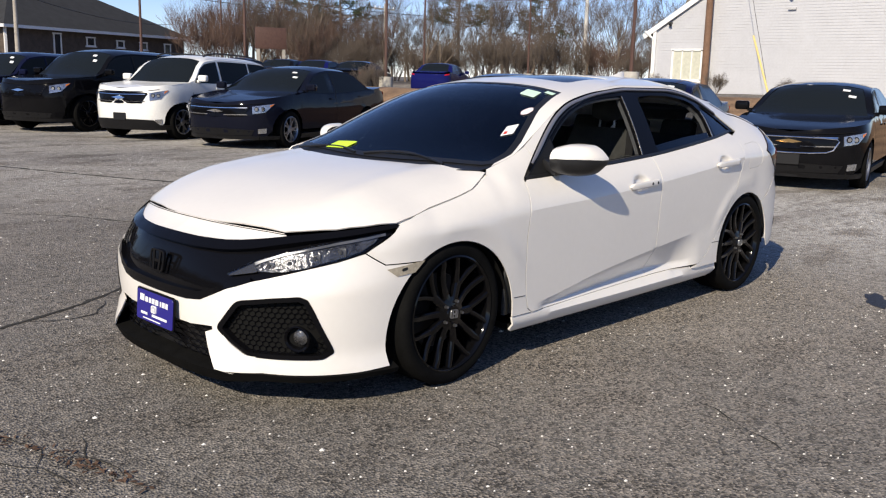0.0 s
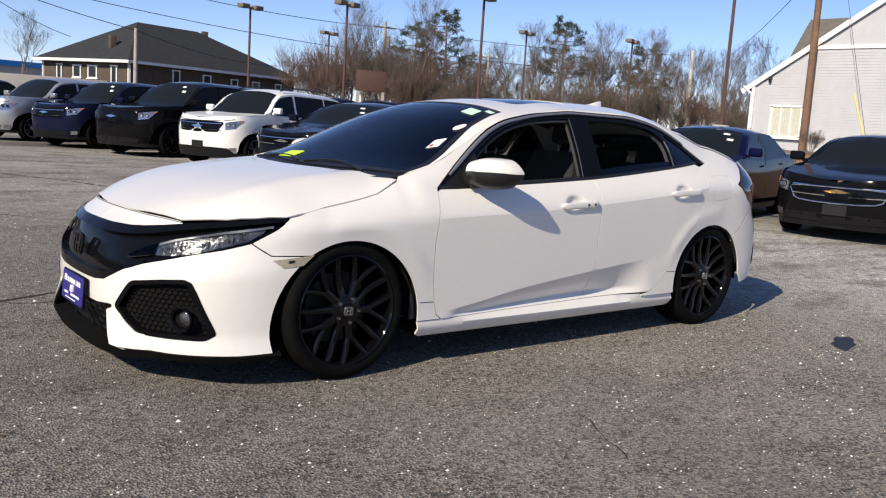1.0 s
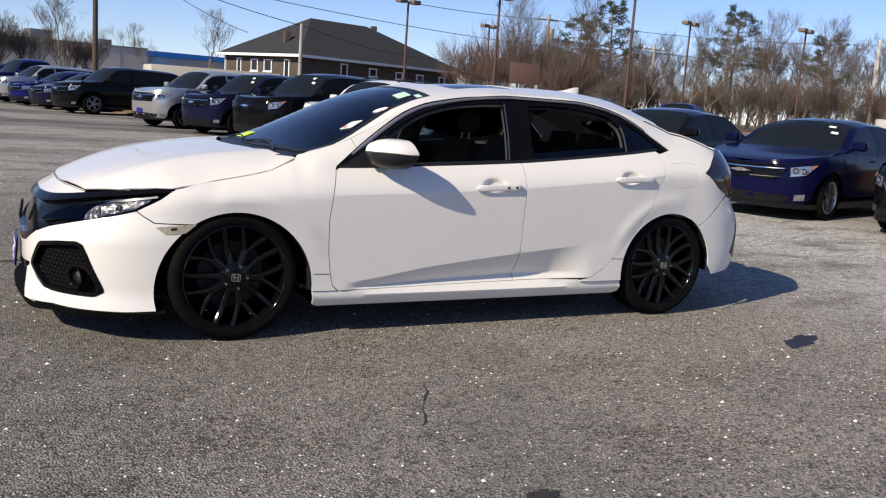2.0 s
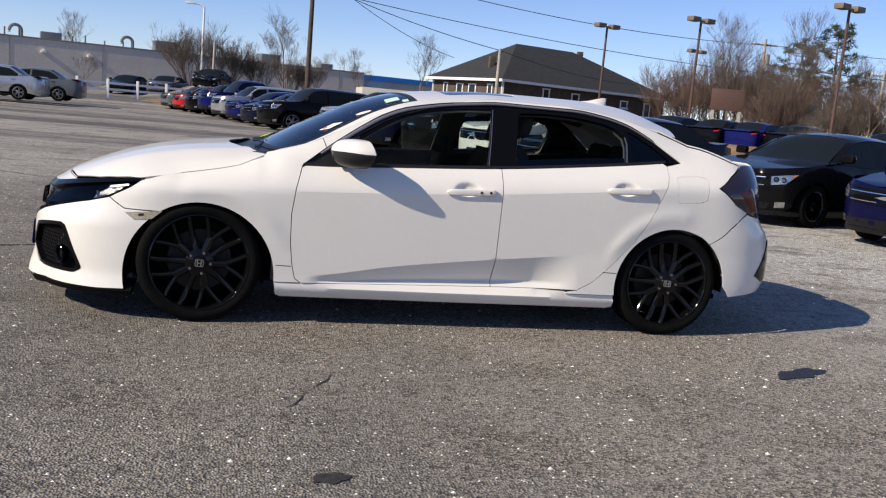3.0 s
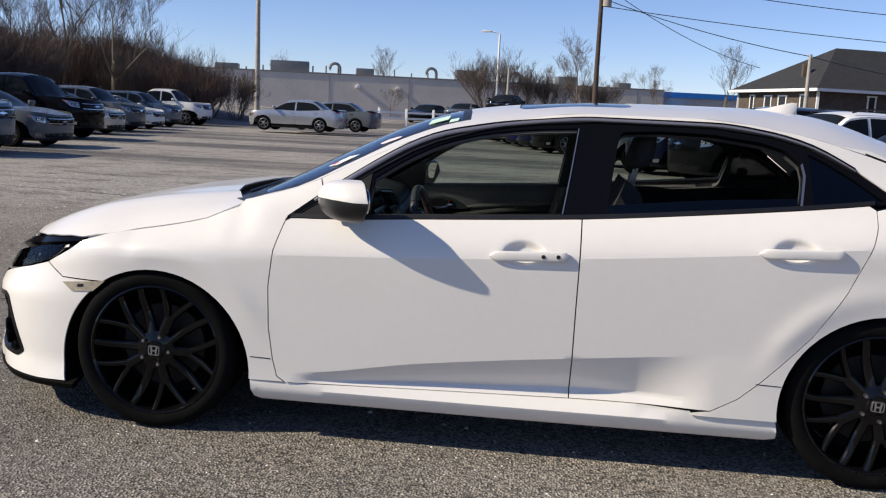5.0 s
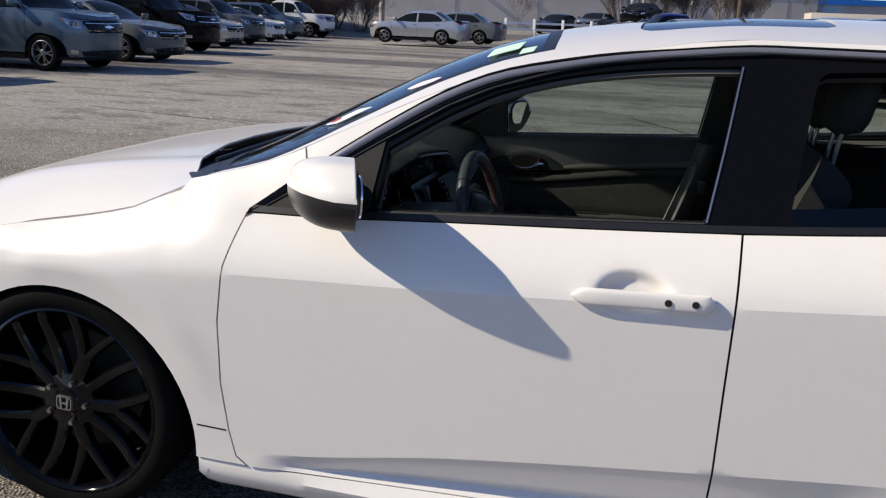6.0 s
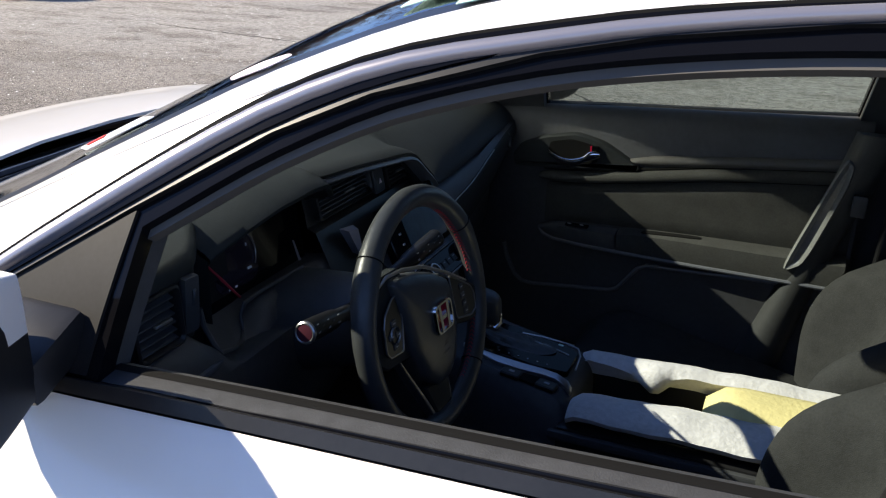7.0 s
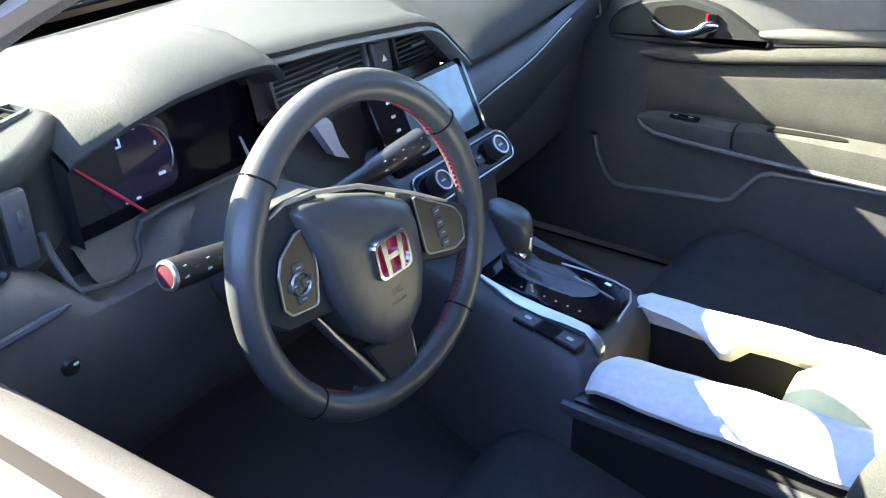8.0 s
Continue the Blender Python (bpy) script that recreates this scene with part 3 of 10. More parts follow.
lamp_poly = [(-1.685, 0.717), (-1.755, 0.703), (-1.854, 0.686), (-1.935, 0.665), (-2.014, 0.640), (-2.104, 0.601), (-2.200, 0.552), (-2.212, 0.536), (-2.098, 0.560), (-2.003, 0.564), (-1.905, 0.584), (-1.810, 0.611), (-1.738, 0.637), (-1.706, 0.672)]
for side in (1, -1):
    head = new("headlight")
    head.parent = hatch
    tagged(head, "clear headlight with four reflector lamps")
    v, f = panel_data(lamp_poly, body, res=0.035, off=-0.001, th=0.003, flip_y=side < 0)
    lens = mesh_part("lens", v, f, LENS_CLEAR, head)
    lens.visible_shadow = False
    v, f = panel_data(shrink(lamp_poly, 0.007), body, res=0.025, off=-0.013, th=0.004, gap=0, flip_y=side < 0)
    mesh_part("reflector_bowl", v, f, HEAD_CHROME, head)
    for i, (s, z) in enumerate(((-2.055, 0.582), (-1.98, 0.598), (-1.90, 0.619), (-1.82, 0.644))):
        p = Vector(body(s, z)) * 1.0
        p.y *= side
        bm = bmesh.new()
        turn = Vector((-0.93, -0.36 * side, 0)).to_track_quat("Z", "Y").to_matrix().to_4x4()
        m = Matrix.Translation(p + Vector((0.022, 0.012 * side, -0.004))) @ turn
        box(bm, (0.048, 0.036, 0.012), m, 0.005)
        cyl(bm, 0.014, 0.009, 0.014, m @ Matrix.Translation((0, 0, 0.008)), 16)
        part("reflector", bm, SMOKED_SILVER, head)
    strip = [(x + 0.004, z - 0.004) for x, z in lamp_poly[:6]] + [(x + 0.006, z - 0.014) for x, z in lamp_poly[5::-1]]
    v, f = panel_data(strip, body, res=0.03, off=-0.006, th=0.004, gap=0, flip_y=side < 0)
    mesh_part("light_strip", v, f, SMOKED_SILVER, head)
    wing = [(-2.100, 0.596), (-2.194, 0.549), (-2.204, 0.540), (-2.096, 0.564)]
    v, f = panel_data(wing, body, res=0.03, off=-0.008, th=0.004, gap=0, flip_y=side < 0)
    mesh_part("turn_lamp", v, f, material("grey_turn_lens", (0.045, 0.045, 0.048), rough=0.2) if side > 0 else bpy.data.materials["grey_turn_lens"], head)
    # fog lamp pocket
    pocket = new("fog_pocket")
    pocket.parent = hatch
    tagged(pocket, "black honeycomb fog lamp pocket")
    v, f = panel_data(fog, body, res=0.03, off=-0.028, th=0.004, gap=-0.002, flip_y=side < 0)
    mesh_part("backing", v, f, UNDER, pocket)
    v, f = panel_data(shrink(fog, -0.003), body, res=0.02, off=0.003, th=0.034, gap=0, holes=[shrink(fog, 0.016)], flip_y=side < 0)
    mesh_part("bezel", v, f, GLOSS_BLACK, pocket)
    vs = []
    for r in range(13):
        for c in range(19):
            s, z = -2.25 + 0.0232 * c + 0.0116 * (r % 2), 0.218 + 0.0200 * r
            if inside(shrink(fog, 0.022), s, z) and math.hypot((s + 1.954) / 1.1, z - 0.310) > 0.06:
                ring = [Vector(body(s + 0.0125 * math.cos(radians(60 * k + 30)), z + 0.0125 * math.sin(radians(60 * k + 30)))) + Vector((0.021, 0.011, 0)) for k in range(6)]
                vs.append(tube_data([Vector((p.x, p.y * side, p.z)) for p in ring], 0.0013, 4, closed=True))
    tagged(mesh_part("mesh_grid", *join_data(*vs), GLOSS_BLACK, pocket), "black honeycomb mesh", kind="stuff")
    p = Vector(body(-1.954, 0.310))
    nrm = Vector((-0.86, -0.5, -0.05)).normalized()
    c = p + Vector((0.006, 0.003, 0))
    c.y *= side
    nrm.y *= side
    m = Matrix.Translation(c) @ nrm.to_track_quat("Z", "Y").to_matrix().to_4x4()
    mesh_part("lamp_ring", *revolve([(0.038, -0.03), (0.050, -0.012), (0.054, 0.006), (0.050, 0.010), (0.043, 0.004), (0.040, -0.02)], 28, m), GLOSS_BLACK, pocket)
    mesh_part("lamp_lens", *revolve([(0.0, -0.012), (0.020, -0.014), (0.034, -0.022)], 24, m), HEAD_CHROME, pocket)
    # side marker
    mark = [(-1.643, 0.567), (-1.500, 0.586), (-1.535, 0.540), (-1.602, 0.533)]
    v, f = panel_data(mark, body, res=0.03, off=0.003, gap=0.001, flip_y=side < 0)
    mk = mesh_part("side_marker", v, f, material("marker_lens", (0.36, 0.32, 0.25), rough=0.15, coat=0.6, vary=0.25, scale=60) if side > 0 else bpy.data.materials["marker_lens"], hatch, "smoked side marker lamp")
    v, f = panel_data(round_poly([(-1.585, 0.552), (-1.565, 0.556), (-1.565, 0.568), (-1.585, 0.564)], 0.3), body, res=0.02, off=0.004, gap=0, flip_y=side < 0)
    mesh_part("bulb", v, f, SATIN_BLACK, mk)
intake = [(-2.45, 0.318), (-2.345, 0.315), (-2.290, 0.324), (-2.262, 0.326), (-2.262, 0.312), (-2.289, 0.297), (-2.272, 0.250), (-2.240, 0.170), (-2.45, 0.165)]
panel("lower_grille", intake, body, SATIN_BLACK, hatch, both=True, res=0.04, off=-0.04, th=0.004, gap=0)
vs = []
for r in range(6):
    for c in range(-8, 9):
        u, z = 0.040 * c + 0.02 * (r % 2), 0.200 + 0.026 * r
        s = -2.45 + abs(u)
        if inside(shrink(intake, 0.012), s + 0.001, z):
            ring = []
            for k in range(6):
                uu, zz = u + 0.021 * math.cos(radians(60 * k)), z + 0.013 * math.sin(radians(60 * k))
                p = Vector(body(-2.45 + abs(uu), zz))
                ring.append(Vector((p.x + 0.018, p.y * (1 if uu > 0 else -1), p.z)))
            vs.append(tube_data(ring, 0.003, 4, closed=True))
mesh_part("grille_mesh", *join_data(*vs), GLOSS_BLACK, hatch, "black honeycomb lower grille")
lip = [(-2.45, 0.168), (-2.19, 0.166), (-2.0, 0.1625), (-1.75, 0.1625), (-1.60, 0.1625), (-1.60, 0.142), (-1.75, 0.138), (-2.0, 0.134), (-2.45, 0.130)]
panel("front_lip", lip, body, RUBBER, hatch, "black splitter lip", both=True, res=0.04, off=lambda u, v: 0.010 + 0.7 * canard(min(u, -4.48 - u if u < -2.24 else u), v), th=0.13, gap=0)


# emblem, plate
def emblem(m, w, mat, parent, back=None):
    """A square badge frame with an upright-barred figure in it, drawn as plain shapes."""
    e = new("emblem")
    e.parent = parent
    outer, n = rounded_rect(w, w * 0.84, w * 0.17), 20
    rings = [[m @ Vector((x, y, h)) for x, y in rounded_rect(w - d, (w - d) * 0.84, w * 0.16)] for d, h in ((0, -0.006), (0, 0.002), (0.05 * w, 0.005), (0.16 * w, 0.005), (0.20 * w, 0.0))]
    mesh_part("frame", *loft_data(rings, caps=False), mat, e)
    if back:
        slab("field", rounded_rect(w * 0.82, w * 0.68, w * 0.1), 0.004, m, back, e)
    bars = []
    for sx in (-1, 1):
        bars.append(slab_data([(sx * w * 0.30, w * 0.36), (sx * w * 0.16, w * 0.36), (sx * w * 0.13, -w * 0.36), (sx * w * 0.24, -w * 0.36)][::sx], 0.006, m @ Matrix.Translation((0, 0, 0.005))))
    bars.append(slab_data([(-w * 0.16, -w * 0.06), (w * 0.16, -w * 0.06), (w * 0.16, w * 0.05), (-w * 0.16, w * 0.05)], 0.006, m @ Matrix.Translation((0, 0, 0.0045))))
    mesh_part("figure", *join_data(*bars), mat, e)
    return e


nose = Matrix(((0, 0, -1, -2.262), (-1, 0, 0, 0), (0, 1, 0, 0.538), (0, 0, 0, 1)))
emblem(nose @ pose(0, 0, 0.006, -8), 0.115, GLOSS_BLACK, hatch)
plate_m = Matrix(((0, 0, -1, -2.302), (-1, 0, 0, -0.022), (0, 1, 0, 0.334), (0, 0, 0, 1))) @ pose(0, 0, 0, -4, 0, 0)
plate = thing("dealer_plate", "blue dealer plate with white lettering on the front bumper", "plate")
slab("plate_panel", rounded_rect(0.305, 0.130, 0.01), 0.004, plate_m, PLATE_BLUE, plate, bevel=0.001)
slab("plate_frame", rounded_rect(0.320, 0.145, 0.014), 0.008, plate_m @ Matrix.Translation((0, 0, -0.003)), GLOSS_BLACK, plate, "black plate holder", bevel=0.002)
bars = [slab_data([(x - w / 2, 0.82 * y - h * 0.4), (x + w / 2, 0.82 * y - h * 0.4), (x + w / 2, 0.82 * y + h * 0.4), (x - w / 2, 0.82 * y + h * 0.4)], 0.001, plate_m @ Matrix.Translation((0, 0, 0.0012))) for x, y, w, h in
        ((-0.105, 0.040, 0.036, 0.036), (-0.066, 0.036, 0.022, 0.028), (-0.038, 0.036, 0.016, 0.028), (-0.010, 0.036, 0.024, 0.028), (0.022, 0.036, 0.024, 0.028), (0.052, 0.036, 0.008, 0.028), (0.076, 0.036, 0.024, 0.028), (0.104, 0.036, 0.018, 0.028),
         (-0.085, -0.040, 0.055, 0.013), (0.045, -0.040, 0.125, 0.013), (-0.02, -0.065, 0.15, 0.006))]
for bar in bars:
    mesh_part("lettering_bar", *bar, WHITE_INK, plate)
emblem(plate_m @ Matrix.Translation((0, -0.004, 0.001)), 0.038, WHITE_INK, plate)

# hood, roof, windshield
hood_half = [(-2.099, 0.0), (-2.097, -0.13), (-2.088, -0.234), (-2.058, -0.398), (-2.030, -0.495), (-2.011, -0.552), (-1.961, -0.622), (-1.877, -0.712), (-1.783, -0.776), (-1.662, -0.828)]
hood_half += [(x, -pchip(HOOD_Y, x)) for x in (-1.55, -1.45, -1.35, -1.25, -1.17, -1.10, -1.05)] + [(-1.028, -0.742), (-1.075, -0.64), (-1.16, -0.45), (-1.22, -0.2), (-1.235, 0.0)]
hood_poly = hood_half + [(x, -y) for x, y in hood_half[-2:0:-1]]
panel("hood", hood_poly, hood, PEARL, hatch, res=0.045, inner=(0, 0, 0.2))
ledge_x = [-1.64 + 0.61 * k / 12 for k in range(13)]
for side in (1, -1):
    strip = [(x, -(pchip(HOOD_Y, x) + 0.008) * side) for x in ledge_x] + [(x, -(pchip(HOOD_Y, x) - 0.07) * side) for x in ledge_x[::-1]]
    panel("fender_ledge", strip, hood, PEARL, hatch, res=0.04, off=-0.011, th=0.004, gap=0, inner=(0, 0, 0.2))
shield_half = [(-1.10, 0.0), (-1.088, -0.25), (-1.06, -0.45), (-1.03, -0.60), (-1.0, -0.69), (-0.955, -0.724), (-0.83, -0.722), (-0.72, -0.690), (-0.60, -0.640), (-0.50, -0.596), (-0.45, -0.576), (-0.3, -0.541), (-0.185, -0.515), (-0.195, -0.35), (-0.215, -0.15), (-0.22, 0)]
shield = shield_half + [(x, -y) for x, y in shield_half[-2:0:-1]]
sunroof = round_poly([(0.0, -0.40), (0.0, 0.40), (0.46, 0.40), (0.46, -0.40)], 0.12)
rl = lambda x: -pchip(RAIL_Y, x)
roof_poly_half = [(x, rl(x)) for x in (-1.03, -0.93, -0.83, -0.62, -0.45, -0.26, 0.0, 0.27, 0.5, 0.7, 0.9, 1.07, 1.2)] + [(1.30, -0.590), (1.38, -0.575), (1.46, -0.53), (1.50, -0.35), (1.51, 0.0)]
roof_poly = [(-0.99, -0.737)] + [p for p in roof_poly_half if p[0] > -0.95]
pillar_in = shield_half[5:]
roof_poly = roof_poly + [(x, -y) for x, y in roof_poly[-2::-1]] + [(x, -y) for x, y in pillar_in] + pillar_in[-2::-1]
panel("roof", roof_poly, roof, PEARL, hatch, res=0.05, th=0.02, holes=[sunroof], gap=0.001, inner=(0, 0, 0.2))
panel("windshield", shield, roof, WINDSHIELD, hatch, "blue-tinted windshield with dealer stickers", res=0.06, off=-0.003, th=0.004, gap=0.0, inner=(0, 0, 0.2))
frit = shrink(shield, 0.035)
panel("windshield_border", shield, roof, SATIN_BLACK, hatch, res=0.05, off=-0.001, th=0.002, gap=0.0, holes=[frit], inner=(0, 0, 0.2))
panel("sunroof", sunroof, roof, GLOSS_BLACK, hatch, "dark glass sunroof", res=0.06, off=-0.003, th=0.01, gap=0.004, inner=(0, 0, 0.2))
cowl_half = [(-1.26, 0.0), (-1.245, -0.2), (-1.185, -0.45), (-1.10, -0.64), (-1.045, -0.716), (-0.985, -0.732), (-0.94, -0.722), (-0.99, -0.68), (-1.02, -0.595), (-1.05, -0.45), (-1.078, -0.25), (-1.09, 0.0)]
panel("cowl", cowl_half + [(x, -y) for x, y in cowl_half[-2:0:-1]], lambda x, y: (x, y, min(roof(x, y)[2] - 0.007, hood(x, y)[2] - 0.009 if x < -1.14 else 9.0)), SATIN_BLACK, hatch, "black cowl below the windshield", res=0.05, th=0.004, gap=0, inner=(0, 0, 0.2))
for y0, y1 in ((-0.52, 0.05), (0.12, 0.60)):
    arm = [Vector(roof(-1.085 + 0.045 * math.sin(math.pi * k / 10), y0 + (y1 - y0) * k / 10)) + Vector((0, 0, 0.004)) for k in range(11)]
    w = tube("wiper", arm, [0.007] * 3 + [0.005] * 8, SATIN_BLACK, hatch, n=6)
    tube("wiper_blade", [p + Vector((0.02, 0.02, 0.002)) for p in arm[4:]], 0.004, SATIN_BLACK, w, n=5)
for nm, poly, mt, lab in (("inspection_sticker", [(-0.545, -0.532), (-0.515, -0.515), (-0.468, -0.525), (-0.452, -0.542), (-0.475, -0.560), (-0.525, -0.558)], PINK_STICKER, "round pale pink windshield sticker"),
                          ("price_sticker", [(-0.745, -0.575), (-0.665, -0.55), (-0.615, -0.585), (-0.695, -0.615)], WHITE_INK, "white windshield sticker"),
                          ("toll_tag", [(-0.36, -0.37), (-0.28, -0.36), (-0.28, -0.455), (-0.36, -0.465)], TEAL_STICKER, "pale green windshield tag"),
                          ("window_tag", [(-0.27, -0.465), (-0.235, -0.46), (-0.235, -0.515), (-0.27, -0.52)], TEAL_STICKER, "pale green window tag"),
                          ("lime_tag", [(-1.055, 0.24), (-1.055, 0.40), (-0.985, 0.375), (-0.985, 0.215)], GREEN_STICKER, "lime green windshield sticker")):
    rp = round_poly(poly, 0.3 if nm == "inspection_sticker" else 0.08)
    st = panel(nm, rp, roof, mt, hatch, lab, res=0.03, off=0.0025, th=0.001, gap=0, inner=(0, 0, 0.2))
    if nm == "price_sticker":
        panel("red_square", [(-0.728, -0.577), (-0.705, -0.570), (-0.697, -0.583), (-0.718, -0.590)], roof, RED_INK, st, res=0.03, off=0.004, th=0.001, gap=0, inner=(0, 0, 0.2))
fin = [[(1.02 + 0.05 * k, y, roof(1.02 + 0.05 * k, 0)[2] + z) for y, z in ((-w, -0.005), (-w * 0.5, h * 0.6), (0, h), (w * 0.5, h * 0.6), (w, -0.005))] for k, w, h in ((0, 0.004, 0.004), (1, 0.022, 0.014), (2, 0.030, 0.032), (3, 0.026, 0.050), (3.5, 0.006, 0.052))]
mesh_part("antenna_fin", *loft_data(fin), PEARL, hatch)

# window graphic: black frame with openings
top_f = [(-0.525, 1.034), (-0.389, 1.120), (-0.263, 1.178), (-0.081, 1.224), (0.10, 1.246), (0.236, 1.254)]
top_f = [(x, pchip(top_f, x)) for x in [-0.525 + 0.761 * k / 22 for k in range(23)]]
open_f = [(-0.53, 0.892)] + top_f + [(0.212, 1.08), (0.190, 0.939), (0.0, 0.927), (-0.3, 0.909)]
open_r = [(0.352, 0.948), (0.395, 1.248), (0.55, 1.258), (0.74, 1.254), (0.92, 1.232), (1.0, 1.209), (1.05, 1.165), (1.055, 1.12), (1.032, 1.000), (0.7, 0.972)]
open_r = round_poly(open_r, 0.12, 2)
open_q = [(1.085, 1.013), (1.085, 1.20), (1.15, 1.17), (1.25, 1.11), (1.34, 1.045), (1.25, 1.033)]
dlo = DLO_TOP + [(1.40, 1.031)] + belt(1.36, -0.80, 22)
pair("window_frame", [(x, z + 0.001) for x, z in dlo], body, GLOSS_BLACK, hatch, "gloss black window surround", res=0.028, off=-0.006, th=0.02, holes=[open_f, open_r, open_q], gap=0.001)
strip = belt(-0.83, 1.30, 24)
pair("belt_moulding", strip + [(x, z + 0.014) for x, z in strip[::-1]], body, SATIN_BLACK, hatch, res=0.03, off=0.004, th=0.018, gap=0)
band_w = [(-0.842, 0.003), (-0.64, 0.026), (-0.5, 0.030), (-0.3, 0.024), (-0.13, 0.012), (0.0, 0.008), (0.1, 0.006), (0.74, 0.006), (1.083, 0.006), (1.25, 0.004)]
band_x = [-0.84 + 2.09 * k / 44 for k in range(45)]
dlo_z = lambda x: pchip(DLO_TOP, x)
pair("door_frame", [(x, dlo_z(x) - 0.004) for x in band_x] + [(x, dlo_z(x) + pchip(band_w, x)) for x in band_x[::-1]], body, GLOSS_BLACK, hatch, "gloss black door frame", res=0.03, off=0.0035, th=0.012, gap=0)
# moulding on the black frame, its bright highlight painted in by colour
for side in (1, -1):
    line = []
    for x in band_x[2:]:
        p = Vector(body(x, dlo_z(x) + pchip([(-0.84, 0.002), (-0.5, 0.0165), (-0.3, 0.012), (-0.13, 0.001), (0.0, -0.001), (0.74, -0.002)], x)))
        line.append((p.x, (p.y - 0.001) * side, p.z))
    tube("frame_moulding", line, [pchip([(-0.84, 0.001), (-0.64, 0.011), (-0.3, 0.010), (0.0, 0.008), (0.74, 0.0065), (1.25, 0.003)], x) for x in band_x[2:]], FRAME_GLINT, hatch, n=12)
pair("frame_seam", [(x, dlo_z(x) + pchip(band_w, x)) for x in band_x] + [(x, dlo_z(x) + pchip(band_w, x) + 0.004) for x in band_x[::-1]], body, UNDER, hatch, res=0.03, off=0.0015, th=0.003, gap=0)
upper = [(x, z - 0.009) for x, z in DLO_TOP[:-1]] + [(x, z - 0.003) for x, z in DLO_TOP[-2::-1]]
pair("window_seal", upper, body, SATIN_BLACK, hatch, res=0.03, off=0.001, th=0.01, gap=0)
seal = [(x, z + 0.0065) for x, z in top_f] + [(x, z - 0.0085) for x, z in top_f[::-1]]
grey_seal = material("grey_rubber_seal", (0.075, 0.072, 0.068), rough=0.7)
pair("glass_run", seal, body, grey_seal, hatch, "grey rubber glass run", res=0.03, off=-0.018, th=0.012, gap=0)
# reflection on the door pillar, put in as a thin silver strip
run = [(0.238, 1.252), (0.214, 1.08), (0.192, 0.941), (0.196, 0.941), (0.218, 1.08), (0.242, 1.252)]
pair("pillar_edge", run, body, SILVER_TRIM, hatch, "silver strip standing in for the door pillar's highlight", res=0.03, off=-0.003, th=0.006, gap=0)
run = [(1.052, 1.158), (1.057, 1.12), (1.036, 1.002), (1.044, 1.002), (1.066, 1.12), (1.060, 1.165)]
pair("divider_bar", run, body, SILVER_TRIM, hatch, "bright quarter window divider", res=0.03, off=-0.004, th=0.008, gap=0)
tri = [(-0.82, 0.876), (-0.70, 0.950), (-0.535, 1.046), (-0.545, 0.896), (-0.70, 0.886)]
pair("mirror_sail", tri, body, material("matt_black_sail", (0.012, 0.012, 0.013), rough=0.55, spec=0.2, vary=0.2, scale=20), hatch, res=0.04, off=-0.002, th=0.014, gap=0)
pair("quarter_glass", shrink(open_q, -0.004), body, GLASS_TINT, hatch, res=0.06, off=-0.012, th=0.004, gap=0)
low_glass = [(0.345, 0.945), (0.352, 0.985), (0.7, 1.022), (1.035, 1.045), (1.03, 0.995), (0.7, 0.966)]
v, f = panel_data(low_glass, body, res=0.05, off=-0.016, th=0.004, gap=0)
mesh_part("rear_window_glass", v, f, GLASS_TINT, hatch, "lowered rear window glass")
for nm, poly in (("front_window_glass", open_f), ("rear_window_glass", open_r)):
    v, f = panel_data(shrink(poly, -0.006), body, res=0.06, off=-0.014, th=0.004, gap=0, flip_y=True)
    g = mesh_part(nm, v, f, GLASS_SIDE, hatch, "green-tinted window glass")
    g.visible_shadow = False


# door handles, mirrors
def door_handle(x0, x1, z0, z1, side, keys):
    rings, n = [], 24
    for k in range(n + 1):
        t = k / n
        x, zc = x0 + (x1 - x0) * t, z0 + (z1 - z0) * t
        h = 0.0172 * (1 - max(0.0, 1 - t / 0.14) ** 2) ** 0.5 * (1 - max(0.0, (t - 0.93) / 0.07) ** 4) ** 0.5 + 0.0015
        y = -half_width(x, zc) - 0.004 - 0.0065 * min(1.0, t / 0.2) ** 0.6 * min(1.0, (1 - t) / 0.08) ** 0.5
        # a flat face with a crisp lower edge
        round_c = lambda a: (math.copysign(abs(math.cos(a)) ** 0.6, math.cos(a)), math.copysign(abs(math.sin(a)) ** 0.7, math.sin(a)))
        ring = [(x, (y + 0.009 * c) * side, zc + h * d) for c, d in [round_c(2 * math.pi * j / 16) for j in range(16)]]
        rings.append(ring)
    v, f = loft_data(rings)
    h = mesh_part("door_handle", v, f, PEARL, hatch)
    for x in keys:
        zc = z0 + (z1 - z0) * (x - x0) / (x1 - x0)
        t = (x - x0) / (x1 - x0)
        y = -half_width(x, zc) - 0.0135 - 0.0065 * min(1.0, t / 0.2) ** 0.6 * min(1.0, (1 - t) / 0.08) ** 0.5
        m = Matrix.Translation((x, y * side, zc)) @ Vector((0, -side, 0)).to_track_quat("Z", "Y").to_matrix().to_4x4()
        mesh_part("key_button", *revolve([(0.0, 0.0015), (0.007, 0.0015), (0.0085, -0.003)], 16, m), SATIN_BLACK, h)
    for x in (x0 + 0.030, x1 - 0.040):
        zc = z0 + (z1 - z0) * (x - x0) / (x1 - x0)
        bm = bmesh.new()
        box(bm, (0.026, 0.014, 0.020), Matrix.Translation((x, (-half_width(x, zc) - 0.000) * side, zc)), 0.006)
        part("handle_mount", bm, PEARL, h)


